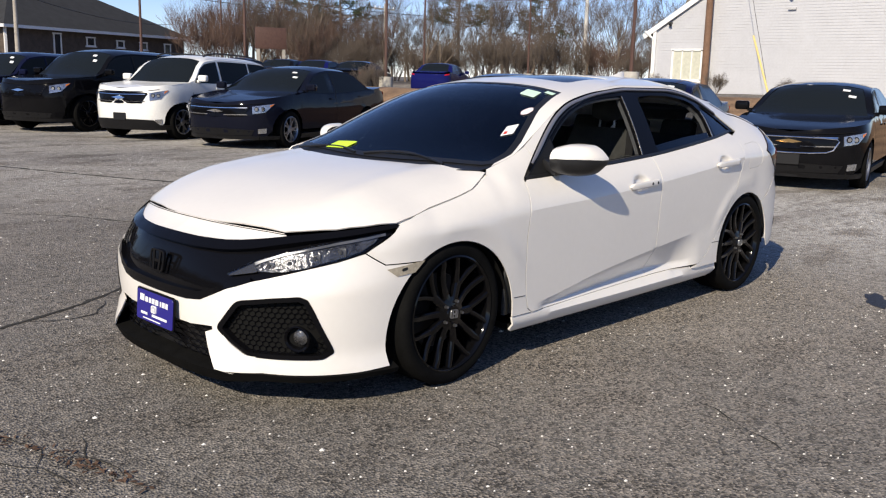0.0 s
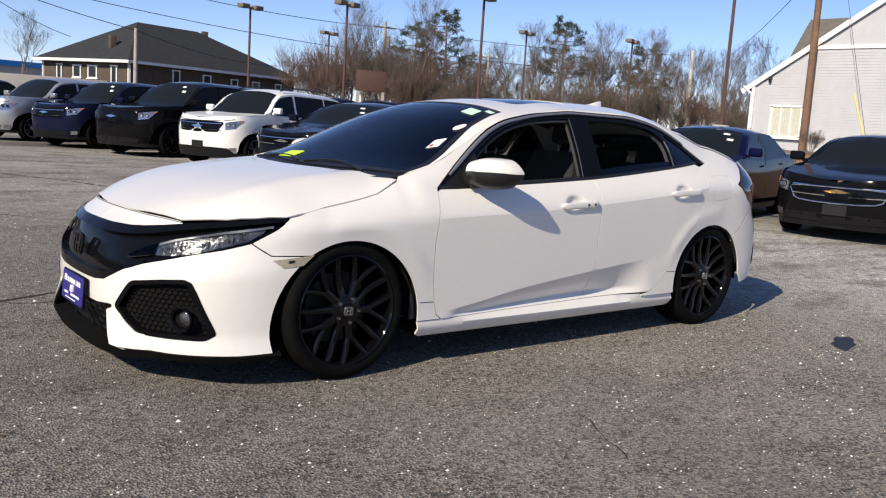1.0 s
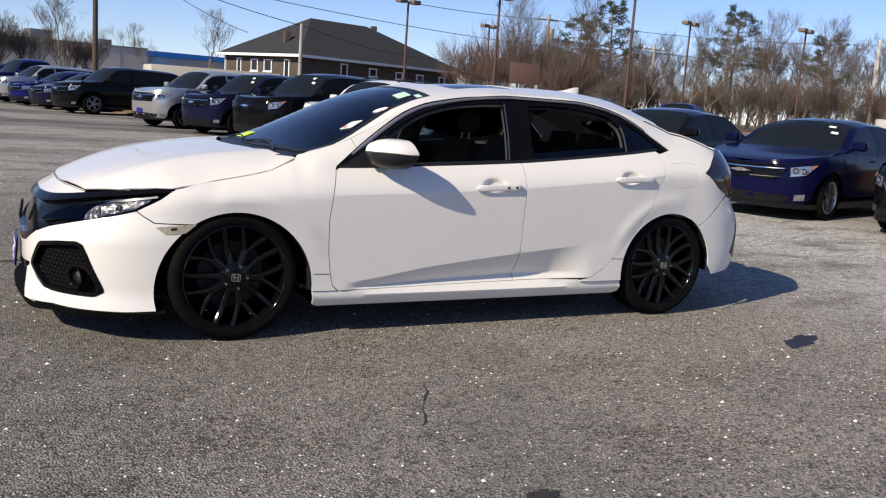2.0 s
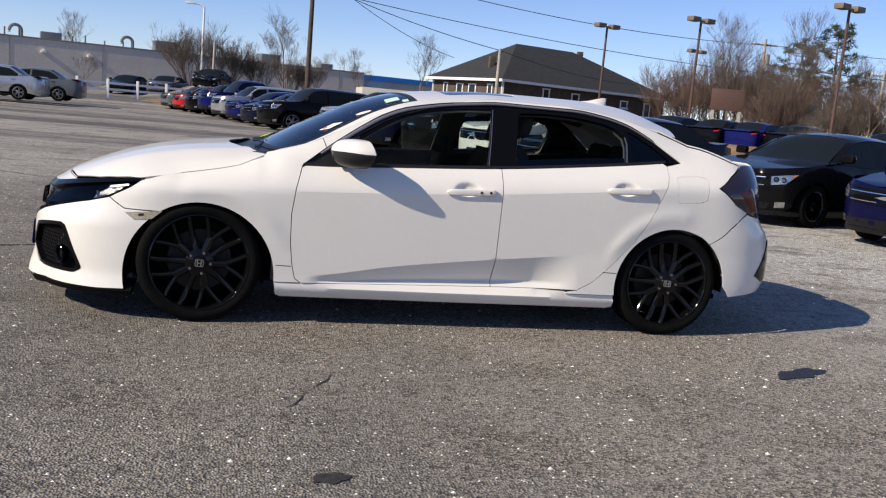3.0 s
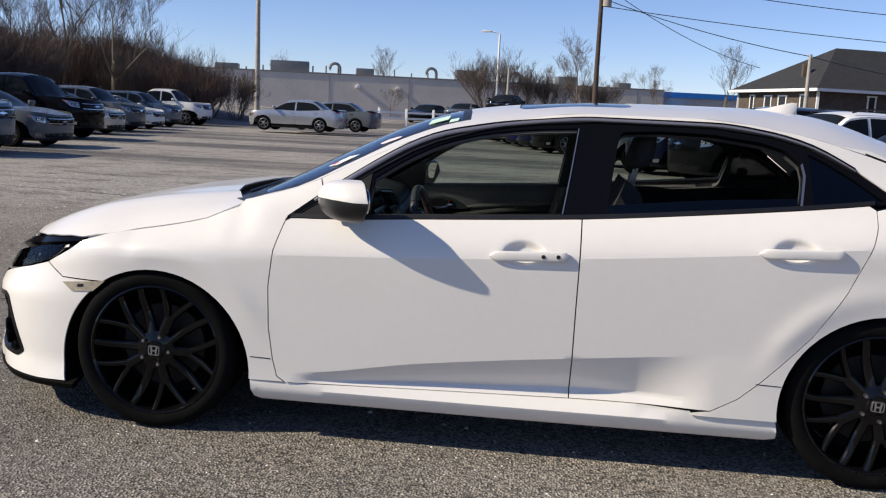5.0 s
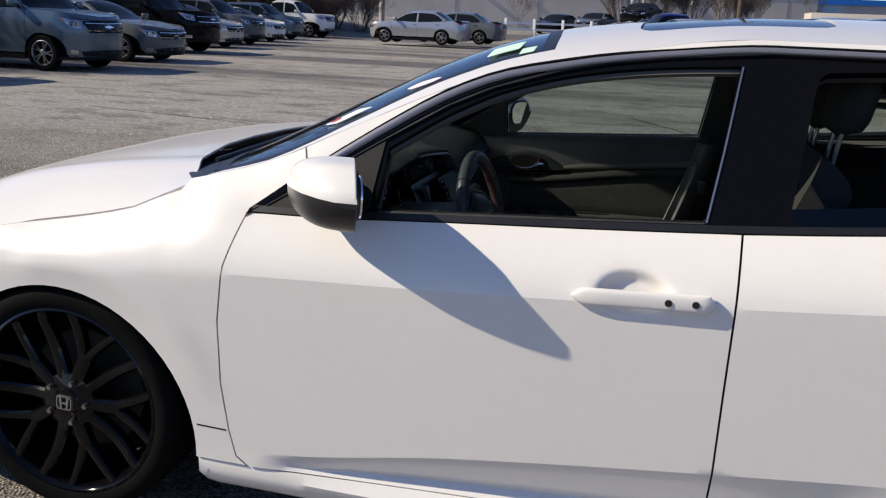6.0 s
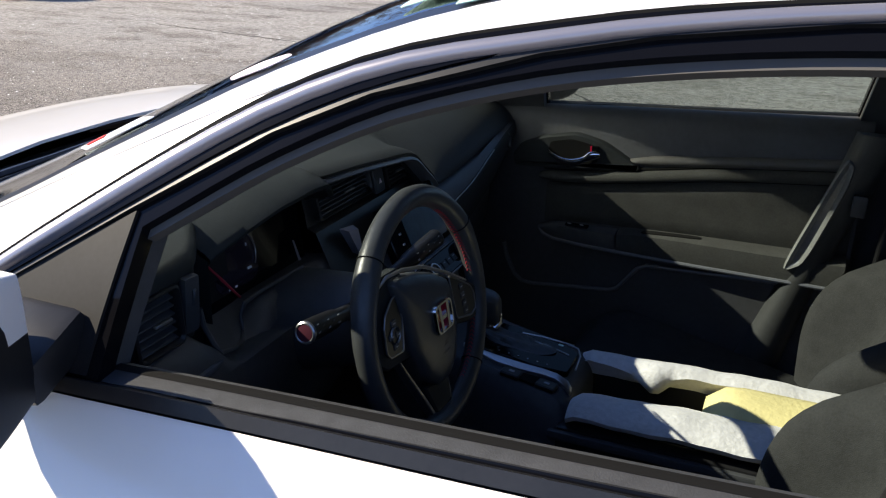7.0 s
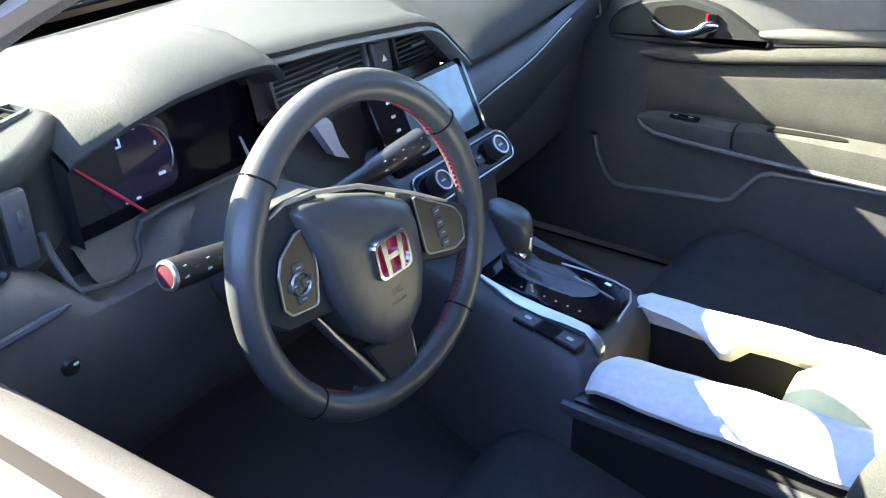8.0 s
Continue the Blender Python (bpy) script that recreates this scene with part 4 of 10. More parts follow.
for side in (1, -1):
    door_handle(-0.06, 0.226, 0.784, 0.797, side, (0.135, 0.188) if side > 0 else ())
    door_handle(0.883, 1.172, 0.851, 0.861, side, ())


def wing_mirror(side):
    w = new("wing_mirror")
    w.parent = hatch
    tagged(w, "wing mirror with white cap and black lower half")

    def shell(t, a):
        # t: from the door outwards, a: round the shell
        rear, front = -0.560 + 0.075 * t, pchip([(0, -0.700), (0.25, -0.700), (0.5, -0.672), (0.75, -0.630), (0.9, -0.588), (1.0, -0.535)], t)
        top, low = pchip([(0, 1.018), (0.3, 1.031), (0.65, 1.027), (0.85, 1.006), (1, 0.972)], t), pchip([(0, 0.885), (0.4, 0.877), (0.7, 0.888), (0.9, 0.920), (1, 0.945)], t)
        c, s = math.cos(a), math.sin(a)
        x = rear - 0.007 - (rear - 0.007 - front) * c ** 0.62 if c > 0 else rear - 0.007 + 0.007 * (-c) ** 0.4
        return (x, -(0.850 + 0.188 * t) * side, low + 0.56 * (top - low) + (top - low) * abs(s) ** 0.82 * (0.44 if s > 0 else -0.56))
    nt, na = 14, 32
    for nm, a_from, a_to, mat in (("mirror_cap", 0.0, math.pi, PEARL), ("mirror_housing", math.pi, 2 * math.pi, SATIN_BLACK)):
        rows = [[shell(i / nt, a_from + (a_to - a_from) * j / na) for j in range(na + 1)] for i in range(nt + 1)]
        v, f = loft_data(rows, closed_ring=False)
        if side > 0:
            f = [t[::-1] for t in f]
        end = [len(v) - (na + 1) + j for j in range(na + 1)]
        f.append(tuple(end) if side < 0 else tuple(end[::-1]))
        if nm == "mirror_housing":
            f.append(tuple(range(na + 1)))
        mesh_part(nm, v, f, mat, w)
    m = Matrix.Translation((-0.516, -0.950 * side, 0.960)) @ pose(0, 0, 0, 0, 0, 23 * side) @ Matrix(((0, 0, 1, 0), (side, 0, 0, 0), (0, 1, 0, 0), (0, 0, 0, 1)))
    slab("mirror_rim", rounded_rect(0.146, 0.100, 0.045), 0.02, m, SATIN_BLACK, w, bevel=0.004)
    slab("mirror_glass", rounded_rect(0.132, 0.086, 0.038), 0.004, m @ pose(0, 0, 0.002, 2, 4 * side, 0), MIRROR, w)
    bm = bmesh.new()
    box(bm, (0.10, 0.10, 0.045), Matrix.Translation((-0.61, -0.815 * side, 0.915)) @ pose(0, 0, 0, 25 * side, 0, 0), 0.012)
    part("mirror_stalk", bm, SATIN_BLACK, w)


wing_mirror(1)
wing_mirror(-1)

# tail
tail = [(1.542, 0.909), (1.623, 0.975), (1.756, 1.041), (1.973, 1.047), (2.085, 1.05), (2.065, 0.93), (2.065, 0.735), (1.945, 0.737), (1.805, 0.754), (1.756, 0.766), (1.644, 0.813)]
tl, tr = pair("tail_lamp", tail, body, SMOKE_LENS, hatch, "smoked tail lamp", res=0.035, off=0.006, th=0.03, gap=0.002)
for t, sd in ((tl, False), (tr, True)):
    v, f = panel_data([(1.67, 0.885), (1.765, 0.915), (1.865, 0.785), (1.80, 0.775)], body, res=0.03, off=0.008, th=0.004, gap=0, flip_y=sd)
    mesh_part("brake_lens", v, f, RED_LENS, t)
    v, f = panel_data([(1.775, 0.915), (1.795, 0.915), (1.905, 0.772), (1.885, 0.770)], body, res=0.03, off=0.009, th=0.004, gap=0, flip_y=sd)
    mesh_part("light_bar", v, f, SILVER_TRIM, t)
rb = [(1.609, 0.669), (1.70, 0.736), (1.756, 0.762), (1.805, 0.750), (1.945, 0.733), (2.06, 0.731), (2.2, 0.732), (2.5, 0.732), (2.5, 0.33), (2.2, 0.30), (1.95, 0.272), (1.72, 0.258), (1.645, 0.250)] + arch(*REAR_ARCH, 4, 51, 12) + [(1.565, 0.618)]
panel("rear_bumper", rb, body, PEARL, hatch, both=True, res=0.035, gap=0.002)
pair("rear_vent", [(1.812, 0.381), (2.001, 0.594), (2.07, 0.595), (2.14, 0.46), (2.12, 0.357), (1.924, 0.339)], body, GLOSS_BLACK, hatch, "black rear bumper vent", res=0.03, off=0.006, th=0.01, gap=0)
panel("rear_valance", [(1.95, 0.285), (2.5, 0.345), (2.5, 0.25), (1.95, 0.25)], body, SATIN_BLACK, hatch, both=True, res=0.05, off=-0.02, gap=0)
panel("tailgate", [(2.067, 0.737), (2.067, 0.93), (2.087, 1.05), (2.2, 1.06), (2.5, 1.06), (2.5, 0.737)], body, PEARL, hatch, both=True, res=0.04, gap=0.003)
deck_half = [(1.22, -0.565), (1.45, -0.62), (1.70, -0.66), (1.86, -0.66), (2.0, -0.55), (2.07, -0.3), (2.09, 0)]
deck = [(1.22, 0.0)] + deck_half
deck = deck + [(x, -y) for x, y in deck[-2:0:-1]]
rear_fn = lambda x, y: (x, y, roof(x, y)[2] - 0.012 - 0.05 * max(0, min(1, (x - 1.35) / 0.3)) * (1 - (abs(y) / 0.70) ** 2))
glass_rear = round_poly([(1.53, -0.44), (1.53, 0.44), (1.90, 0.50), (1.90, -0.50)], 0.12)
panel("hatch_lid", deck, rear_fn, PEARL, hatch, res=0.06, th=0.02, holes=[glass_rear], gap=0.0, inner=(0, 0, 0.2))
panel("rear_glass", glass_rear, rear_fn, GLASS_TINT, hatch, res=0.08, off=-0.002, gap=0, inner=(0, 0, 0.2))
pair("rail_filler", [(1.20, pchip(RAIL_Z, 1.20)), (1.32, 1.197), (1.43, 1.159), (1.56, 1.110), (1.68, 1.062), (1.74, 1.054), (1.70, 1.075), (1.56, 1.122), (1.43, 1.172), (1.32, 1.215)], body, PEARL, hatch, res=0.03, gap=0)


# wheels
def wheel(m, name="wheel"):
    w = new(name)
    w.parent = hatch
    w.matrix_basis = m
    tagged(w, "gloss black fifteen-spoke alloy wheel with low tyre")
    mesh_part("tyre", *revolve([(0.252, -0.016), (0.259, -0.001), (0.266, 0.002), (0.284, 0.006), (0.302, 0.002), (0.3135, -0.010), (0.319, -0.03), (0.320, -0.055), (0.320, -0.09), (0.316, -0.092), (0.316, -0.100), (0.320, -0.102), (0.320, -0.19), (0.312, -0.215), (0.285, -0.225), (0.25, -0.215)], 72), RUBBER, w)
    rim = mesh_part("rim", *revolve([(0.256, -0.012), (0.258, -0.001), (0.252, 0.002), (0.247, -0.003), (0.240, -0.02), (0.235, -0.06), (0.222, -0.10), (0.224, -0.2)], 72), WHEEL_BLACK, w)
    def bar(way, w_of, z_of, n=9):
        """One spoke limb along way(t), with a bevelled crown."""
        rings = []
        for j in range(n + 1):
            t = j / n
            p, q2 = Vector((*way(t), z_of(t))), Vector((*way(min(1, t + 0.02)), 0)) - Vector((*way(max(0, t - 0.02)), 0))
            q = Vector((-q2.y, q2.x, 0)).normalized() * w_of(t)
            rings.append([p - q - Vector((0, 0, 0.030)), p + q - Vector((0, 0, 0.030)), p + q - Vector((0, 0, 0.007)), p + q * 0.62 - Vector((0, 0, 0.001)), p + q * 0.25, p - q * 0.25, p - q * 0.62 - Vector((0, 0, 0.001)), p - q - Vector((0, 0, 0.007))])
        return loft_data(rings)
    polar = lambda r, deg: (r * math.cos(radians(deg)), r * math.sin(radians(deg)))
    for k in range(5):
        base = 72 * k
        stem = bar(lambda t: polar(0.045 + 0.100 * t, base), lambda t: 0.0170 + 0.004 * t, lambda t: -0.010 - 0.010 * t)
        limbs = [bar(lambda t: polar(0.138 + 0.108 * t, base + d * (4.0 + 11.5 * t ** 0.85)), lambda t: 0.0128 - 0.0010 * t, lambda t: -0.019 + 0.013 * t ** 1.5) for d in (-1, 1)]
        mesh_part("split_spoke", *join_data(stem, *limbs), WHEEL_BLACK, w, angle=25)
        single = bar(lambda t: polar(0.045 + 0.201 * t, base + 36 + 2.0 * math.sin(math.pi * t)), lambda t: 0.0180 - 0.0045 * t, lambda t: -0.010 - 0.016 * math.sin(math.pi * min(1, t * 1.1)) + 0.004 * t)
        mesh_part("straight_spoke", *single, WHEEL_BLACK, w, angle=25)
    mesh_part("hub", *revolve([(0.0, -0.002), (0.034, -0.003), (0.038, -0.008), (0.055, -0.012), (0.074, -0.018), (0.078, -0.05)], 40), WHEEL_BLACK, w)
    emblem(pose(0, 0, 0.0, 0, 0, 0), 0.046, SILVER_TRIM, w, WHEEL_BLACK)
    for k in range(5):
        a = radians(72 * k)
        bm = bmesh.new()
        cyl(bm, 0.0080, 0.0066, 0.022, Matrix.Translation((0.057 * math.cos(a), 0.057 * math.sin(a), -0.008)), 6)
        part("lug_nut", bm, STEEL, w)
    mesh_part("brake_disc", *revolve([(0.05, -0.105), (0.165, -0.105), (0.168, -0.112), (0.165, -0.12), (0.05, -0.12)], 40), material("brake_iron", (0.035, 0.033, 0.031), rough=0.5, metal=0.6) if "brake_iron" not in bpy.data.materials else bpy.data.materials["brake_iron"], w)
    mesh_part("brake_shield", *revolve([(0.0, -0.16), (0.22, -0.16)], 32), UNDER, w)
    return w


left = Matrix(((1, 0, 0, 0), (0, 0, -1, 0), (0, 1, 0, 0), (0, 0, 0, 1)))
right = Matrix(((-1, 0, 0, 0), (0, 0, 1, 0), (0, 1, 0, 0), (0, 0, 0, 1)))
for x, turn in ((-1.35, 2.0), (1.35, 0.0)):
    wheel(Matrix.Translation((x, -0.868, 0.32)) @ pose(0, 0, 0, 0, 0, turn) @ left @ pose(0, 0, 0, 0, 0, -4))
    wheel(Matrix.Translation((x, 0.868, 0.32)) @ pose(0, 0, 0, 0, 0, turn) @ right)
for (cx, cz, r) in (FRONT_ARCH, REAR_ARCH):
    for side in (1, -1):
        ring0 = [(cx + (r + 0.004) * math.cos(radians(a)), -0.845 * side, cz + (r + 0.004) * math.sin(radians(a))) for a in range(-2, 183 if cx > 0 else 195, 8)]
        ring1 = [(x, -0.56 * side, z) for x, y, z in ring0]
        v, f = loft_data([ring0, ring1], closed_ring=False)
        f.append(tuple(range(len(ring0), 2 * len(ring0))))
        mesh_part("wheel_liner", v, f, UNDER, hatch)
bm = bmesh.new()
box(bm, (3.5, 1.30, 0.03), Matrix.Translation((0.05, 0, 0.21)))
box(bm, (1.85, 1.66, 0.03), Matrix.Translation((0.0, 0, 0.17)))
part("floor_pan", bm, UNDER, hatch)
bm = bmesh.new()
box(bm, (0.02, 1.40, 0.66), Matrix.Translation((-1.02, 0, 0.52)))
part("firewall", bm, UNDER, hatch)
bm = bmesh.new()
box(bm, (0.02, 1.30, 0.55), Matrix.Translation((-1.95, 0, 0.42)))
part("radiator", bm, UNDER, hatch)


# ---- inside the hatchback ----
floor_tub = bmesh.new()
box(floor_tub, (1.95, 1.44, 0.02), Matrix.Translation((0.0, 0, 0.235)))
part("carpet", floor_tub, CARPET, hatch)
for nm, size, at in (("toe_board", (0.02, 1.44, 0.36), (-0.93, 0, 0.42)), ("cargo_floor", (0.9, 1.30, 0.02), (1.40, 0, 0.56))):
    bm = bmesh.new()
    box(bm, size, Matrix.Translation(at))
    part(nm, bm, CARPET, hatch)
inner_wall = [(-0.98, 0.24), (-0.98, 0.885), (-0.83, 0.862)] + belt(-0.80, 1.36, 22) + [(1.45, 1.03), (1.70, 0.98), (1.70, 0.62), (0.98, 0.60), (0.9, 0.24)]
pair("door_trim", inner_wall, body, DASH_HARD, hatch, "black inner door trim", res=0.06, off=-0.045, th=0.012, gap=0)
pair("pillar_trim", [(x, z - 0.004) for x, z in dlo], body, DASH_HARD, hatch, res=0.05, off=-0.028, th=0.022, holes=[shrink(open_f, -0.004), shrink(open_r, -0.004), shrink(open_q, -0.004)], gap=0.004)
liner_half = [(-0.17, 0.0), (-0.15, -0.30), (-0.14, -0.50), (0.0, -0.575), (0.4, -0.56), (1.0, -0.565), (1.25, -0.55), (1.25, 0)]
liner_fn = lambda x, y: (x, y, roof(x, y)[2] - 0.038)
panel("headliner", liner_half + [(x, -y) for x, y in liner_half[-2:0:-1]], liner_fn, HEADLINER, hatch, "grey fabric headliner", res=0.07, th=0.01, gap=0, inner=(0, 0, 0.2))

# dashboard
dash = new("dashboard")
dash.parent = hatch
tagged(dash, "dark blue-grey soft-touch dashboard")
EDGE_X = [(-0.71, -0.64), (-0.50, -0.66), (-0.24, -0.640), (-0.16, -0.618), (0.02, -0.602), (0.10, -0.596), (0.128, -0.588), (0.150, -0.572), (0.31, -0.572), (0.50, -0.578), (0.71, -0.60)]
EDGE_Z = [(-0.71, 0.915), (-0.50, 0.925), (-0.24, 0.938), (-0.16, 0.938), (0.02, 0.925), (0.085, 0.917), (0.108, 0.908), (0.128, 0.888), (0.152, 0.854), (0.17, 0.842), (0.31, 0.850), (0.50, 0.864), (0.71, 0.866)]
LINE_Z = [(0.14, 0.760), (0.185, 0.770), (0.33, 0.793), (0.49, 0.831), (0.60, 0.846), (0.71, 0.850)]
FOOT_Z = [(0.14, 0.668), (0.278, 0.676), (0.437, 0.712), (0.60, 0.755), (0.71, 0.78)]


def dash_top(y):
    """Section of the padded top: from the windshield's foot to its rolled front edge."""
    xe, ze, droop = pchip(EDGE_X, y), pchip(EDGE_Z, y), 0.02 * y * y
    swell = max(0.0, min(1.0, (y - 0.12) / 0.10))
    return [(-1.02, 0.915 - droop), (-0.92, 0.934 - droop), (-0.80, 0.941 - droop), (-0.72, 0.940 - droop - 0.012 * swell), (xe - 0.055, ze + 0.007 + 0.030 * swell), (xe - 0.030, ze + 0.005 + 0.019 * swell),
            (xe - 0.010, ze + 0.002 + 0.006 * swell), (xe, ze - 0.004), (xe - 0.001, ze - 0.010), (xe - 0.012, ze - 0.015), (xe - 0.06, ze - 0.018)]


ys = sorted([-0.71 + 1.42 * k / 40 for k in range(41)] + [0.10 + 0.005 * k for k in range(18)])
v, f = loft_data([[(x, y, z) for x, z in dash_top(y)] for y in ys], closed_ring=False)
mesh_part("dash_top", v, [t[::-1] for t in f], DASH_SOFT, dash, "padded blue-grey dash top", angle=50)
rings = []
for y in [-0.20 + 0.355 * k / 30 for k in range(31)]:
    xe, ze = pchip(EDGE_X, y) + 0.003, pchip(EDGE_Z, y) - 0.010
    rings.append([(xe - 0.012, y, ze), (xe, y, ze - 0.001), (xe + 0.003, y, ze - 0.006), (xe - 0.002, y, ze - 0.010), (xe - 0.03, y, ze - 0.011)])
v, f = loft_data(rings, closed_ring=False)
mesh_part("stack_brow", v, [t[::-1] for t in f], BROW_AND_GLINT, dash, "smooth grey brow over the vents", angle=50)
# the passenger's side: two padded bands with a fine bright line between them
rings, low, floor_rings = [], [], []
for y in [0.150 + 0.560 * k / 24 for k in range(25)]:
    xe, ze, zl, zf = pchip(EDGE_X, y), pchip(EDGE_Z, y), pchip(LINE_Z, y), pchip(FOOT_Z, y)
    rings.append([(xe - 0.050, y, ze - 0.014), (xe - 0.030, y, ze - 0.017), (xe - 0.016, y, ze - 0.021), (xe - 0.003, y, (ze + zl) / 2), (xe + 0.008, y, zl + 0.004), (xe + 0.004, y, zl)])
    low.append([(xe + 0.004, y, zl), (xe + 0.009, y, zl - 0.004), (xe + 0.012, y, zl - 0.02), (xe + 0.008, y, (zl + zf) / 2), (xe - 0.004, y, zf + 0.008), (xe - 0.016, y, zf), (xe - 0.045, y, zf - 0.006)])
    floor_rings.append([(xe - 0.030, y, zf), (xe - 0.045, y, zf - 0.02), (xe - 0.060, y, 0.60), (xe - 0.085, y, 0.52), (xe - 0.17, y, 0.44), (-0.90, y, 0.42)])
TRIM_BLUE = material("blue_grey_dash_trim", (0.050, 0.060, 0.078), rough=0.42, vary=0.12, bump=0.15, bump_scale=300)
for nm, rs, mt, lab in (("passenger_trim", rings, TRIM_BLUE, "blue-grey upper trim band"), ("lower_trim", low, DASH_SOFT, "dark lower trim band"), ("glove_box", floor_rings, DASH_HARD, "black glove box")):
    v, f = loft_data(rs, closed_ring=False)
    mesh_part(nm, v, [t[::-1] for t in f], mt, dash, lab, angle=50)
tube("trim_line", [Vector((pchip(EDGE_X, y) + 0.0085, y, pchip(LINE_Z, y))) for y in [0.165 + 0.027 * k for k in range(13)]], 0.0015, SILVER_TRIM, dash, n=6)


def vent(m, w, h, name="air_vent", slats=4):
    o = new(name)
    o.parent = dash
    o.matrix_basis = m
    mesh_part("vent_frame", *loft_data([[Vector((x, y, z)) for x, y in rounded_rect(w - d, h - d, 0.008)] for d, z in ((0.0, -0.01), (0.0, 0.004), (0.006, 0.006), (0.012, 0.002), (0.014, -0.03))], caps=False), SATIN_BLACK, o)
    slab("vent_back", rounded_rect(w - 0.01, h - 0.01, 0.006), 0.002, Matrix.Translation((0, 0, -0.028)), UNDER, o)
    for k in range(slats):
        bm = bmesh.new()
        box(bm, (w - 0.016, 0.003, 0.02), pose(0, (k + 0.5) / slats * (h - 0.014) - (h - 0.014) / 2, -0.010, 25), 0.001, 1)
        part("vent_slat", bm, DASH_HARD, o)
    bm = bmesh.new()
    box(bm, (0.030, 0.004, 0.006), Matrix.Translation((w * 0.08, 0, 0.003)), 0.001, 1)
    part("vent_tab", bm, SILVER_TRIM, o)
    return o


def facing(x, y, z, tilt=0, swing=0):
    """Pose of a panel on the dash: its face towards the seats, tilted back and swung towards the driver (degrees)."""
    return Matrix.Translation((x, y, z)) @ pose(0, 0, 0, 0, 0, swing) @ Matrix(((0, 0, 1, 0), (1, 0, 0, 0), (0, 1, 0, 0), (0, 0, 0, 1))) @ pose(0, 0, 0, -tilt)


# centre stack
rings = []
for y in [-0.225 + 0.375 * k / 20 for k in range(21)]:
    zt = pchip(EDGE_Z, y) - 0.012
    rings.append([(-0.70, y, zt), (-0.655, y, zt - 0.004), (-0.645, y, min(zt - 0.006, 0.893)), (-0.638, y, min(zt - 0.010, 0.852)), (-0.622, y, min(zt - 0.014, 0.846)), (-0.60, y, 0.80), (-0.56, y, 0.70), (-0.53, y, 0.62)])
v, f = loft_data(rings, closed_ring=False)
mesh_part("vent_housing", v, [t[::-1] for t in f], SATIN_BLACK, dash, angle=35)
vent(facing(-0.636, -0.105, 0.882, 12), 0.190, 0.052, slats=5)
vent(facing(-0.630, 0.094, 0.872, 12), 0.100, 0.050, slats=5)
vent(facing(-0.590, 0.585, 0.822, 14, -14), 0.088, 0.046, slats=5)
hz = slab("hazard_button", round_poly([(-0.018, -0.024), (0.018, -0.024), (0.020, 0.024), (-0.020, 0.024)], 0.15, 3), 0.02, facing(-0.630, 0.022, 0.872, 12), DASH_HARD, dash, bevel=0.003)
slab("hazard_mark", [(-0.005, -0.004), (0.005, -0.004), (0, 0.005)], 0.001, facing(-0.630, 0.022, 0.872, 12) @ Matrix.Translation((0, -0.002, 0.0015)), PINK_STICKER, hz)
scr_m = facing(-0.557, 0.035, 0.7945, 25, 0)
scr = slab("touch_screen", rounded_rect(0.228, 0.118, 0.008), 0.016, scr_m, GLOSS_BLACK, dash, "large glossy touch screen", bevel=0.002)
slab("display", rounded_rect(0.150, 0.098, 0.004), 0.002, scr_m @ Matrix.Translation((0.022, 0.002, 0.0014)), SCREEN, scr)
# right bevel, its teal reflection put into the colour
slab("screen_edge", rounded_rect(0.012, 0.116, 0.004), 0.010, scr_m @ Matrix.Translation((0.1155, 0, -0.001)) @ pose(0, 0, 0, 0, 38, 0), SCREEN, scr)
for k in range(5):
    slab("touch_mark", rounded_rect(0.009, 0.004, 0.001), 0.0005, scr_m @ Matrix.Translation((-0.078, 0.042 - 0.020 * k, 0.0012)), GREY_INK, scr)
rings = []
for x, z, w, d in ((-0.640, 0.800, 0.122, 0.0), (-0.540, 0.742, 0.122, 0.0), (-0.514, 0.736, 0.125, 0.0), (-0.498, 0.716, 0.128, 0.0), (-0.500, 0.694, 0.126, 0.0), (-0.515, 0.665, 0.118, 0.0), (-0.505, 0.610, 0.112, 0.0), (-0.47, 0.540, 0.112, 0.0)):
    rings.append([(x - 0.05, 0.035 - w - 0.004, z - 0.02), (x - 0.006, 0.035 - w, z - 0.002), (x, 0.035 - w + 0.008, z), (x, 0.035 + w - 0.008, z), (x - 0.006, 0.035 + w, z - 0.002), (x - 0.05, 0.035 + w + 0.004, z - 0.02), (x - 0.14, 0.035 + w + 0.006, z - 0.04)])
v, f = loft_data(rings, closed_ring=False)
mesh_part("stack_body", v, f, DASH_HARD, dash, angle=50)
clim_m = facing(-0.498, 0.035, 0.726, 42)
clim = slab("climate_panel", rounded_rect(0.236, 0.048, 0.018), 0.012, clim_m, GLOSS_BLACK, dash, bevel=0.003)
tube("panel_rim", [clim_m @ Vector((x, y, 0.001)) for x, y in rounded_rect(0.236, 0.048, 0.018)], 0.0014, SILVER_TRIM, clim, n=5, closed=True)
for x in (-0.075, 0.075):
    mesh_part("knob", *revolve([(0.0, 0.017), (0.010, 0.017), (0.0125, 0.019), (0.0165, 0.018), (0.018, 0.014), (0.0185, 0.0)], 28, clim_m @ Matrix.Translation((x, 0, 0))), SATIN_BLACK, clim)
    mesh_part("knob_ring", *revolve([(0.0125, 0.0176), (0.0128, 0.0195), (0.0150, 0.0194), (0.0155, 0.0178)], 28, clim_m @ Matrix.Translation((x, 0, 0))), SILVER_TRIM, clim)
    slab("knob_mark", rounded_rect(0.009, 0.003, 0.001), 0.0005, clim_m @ Matrix.Translation((x, 0, 0.0176)), GREY_INK, clim)
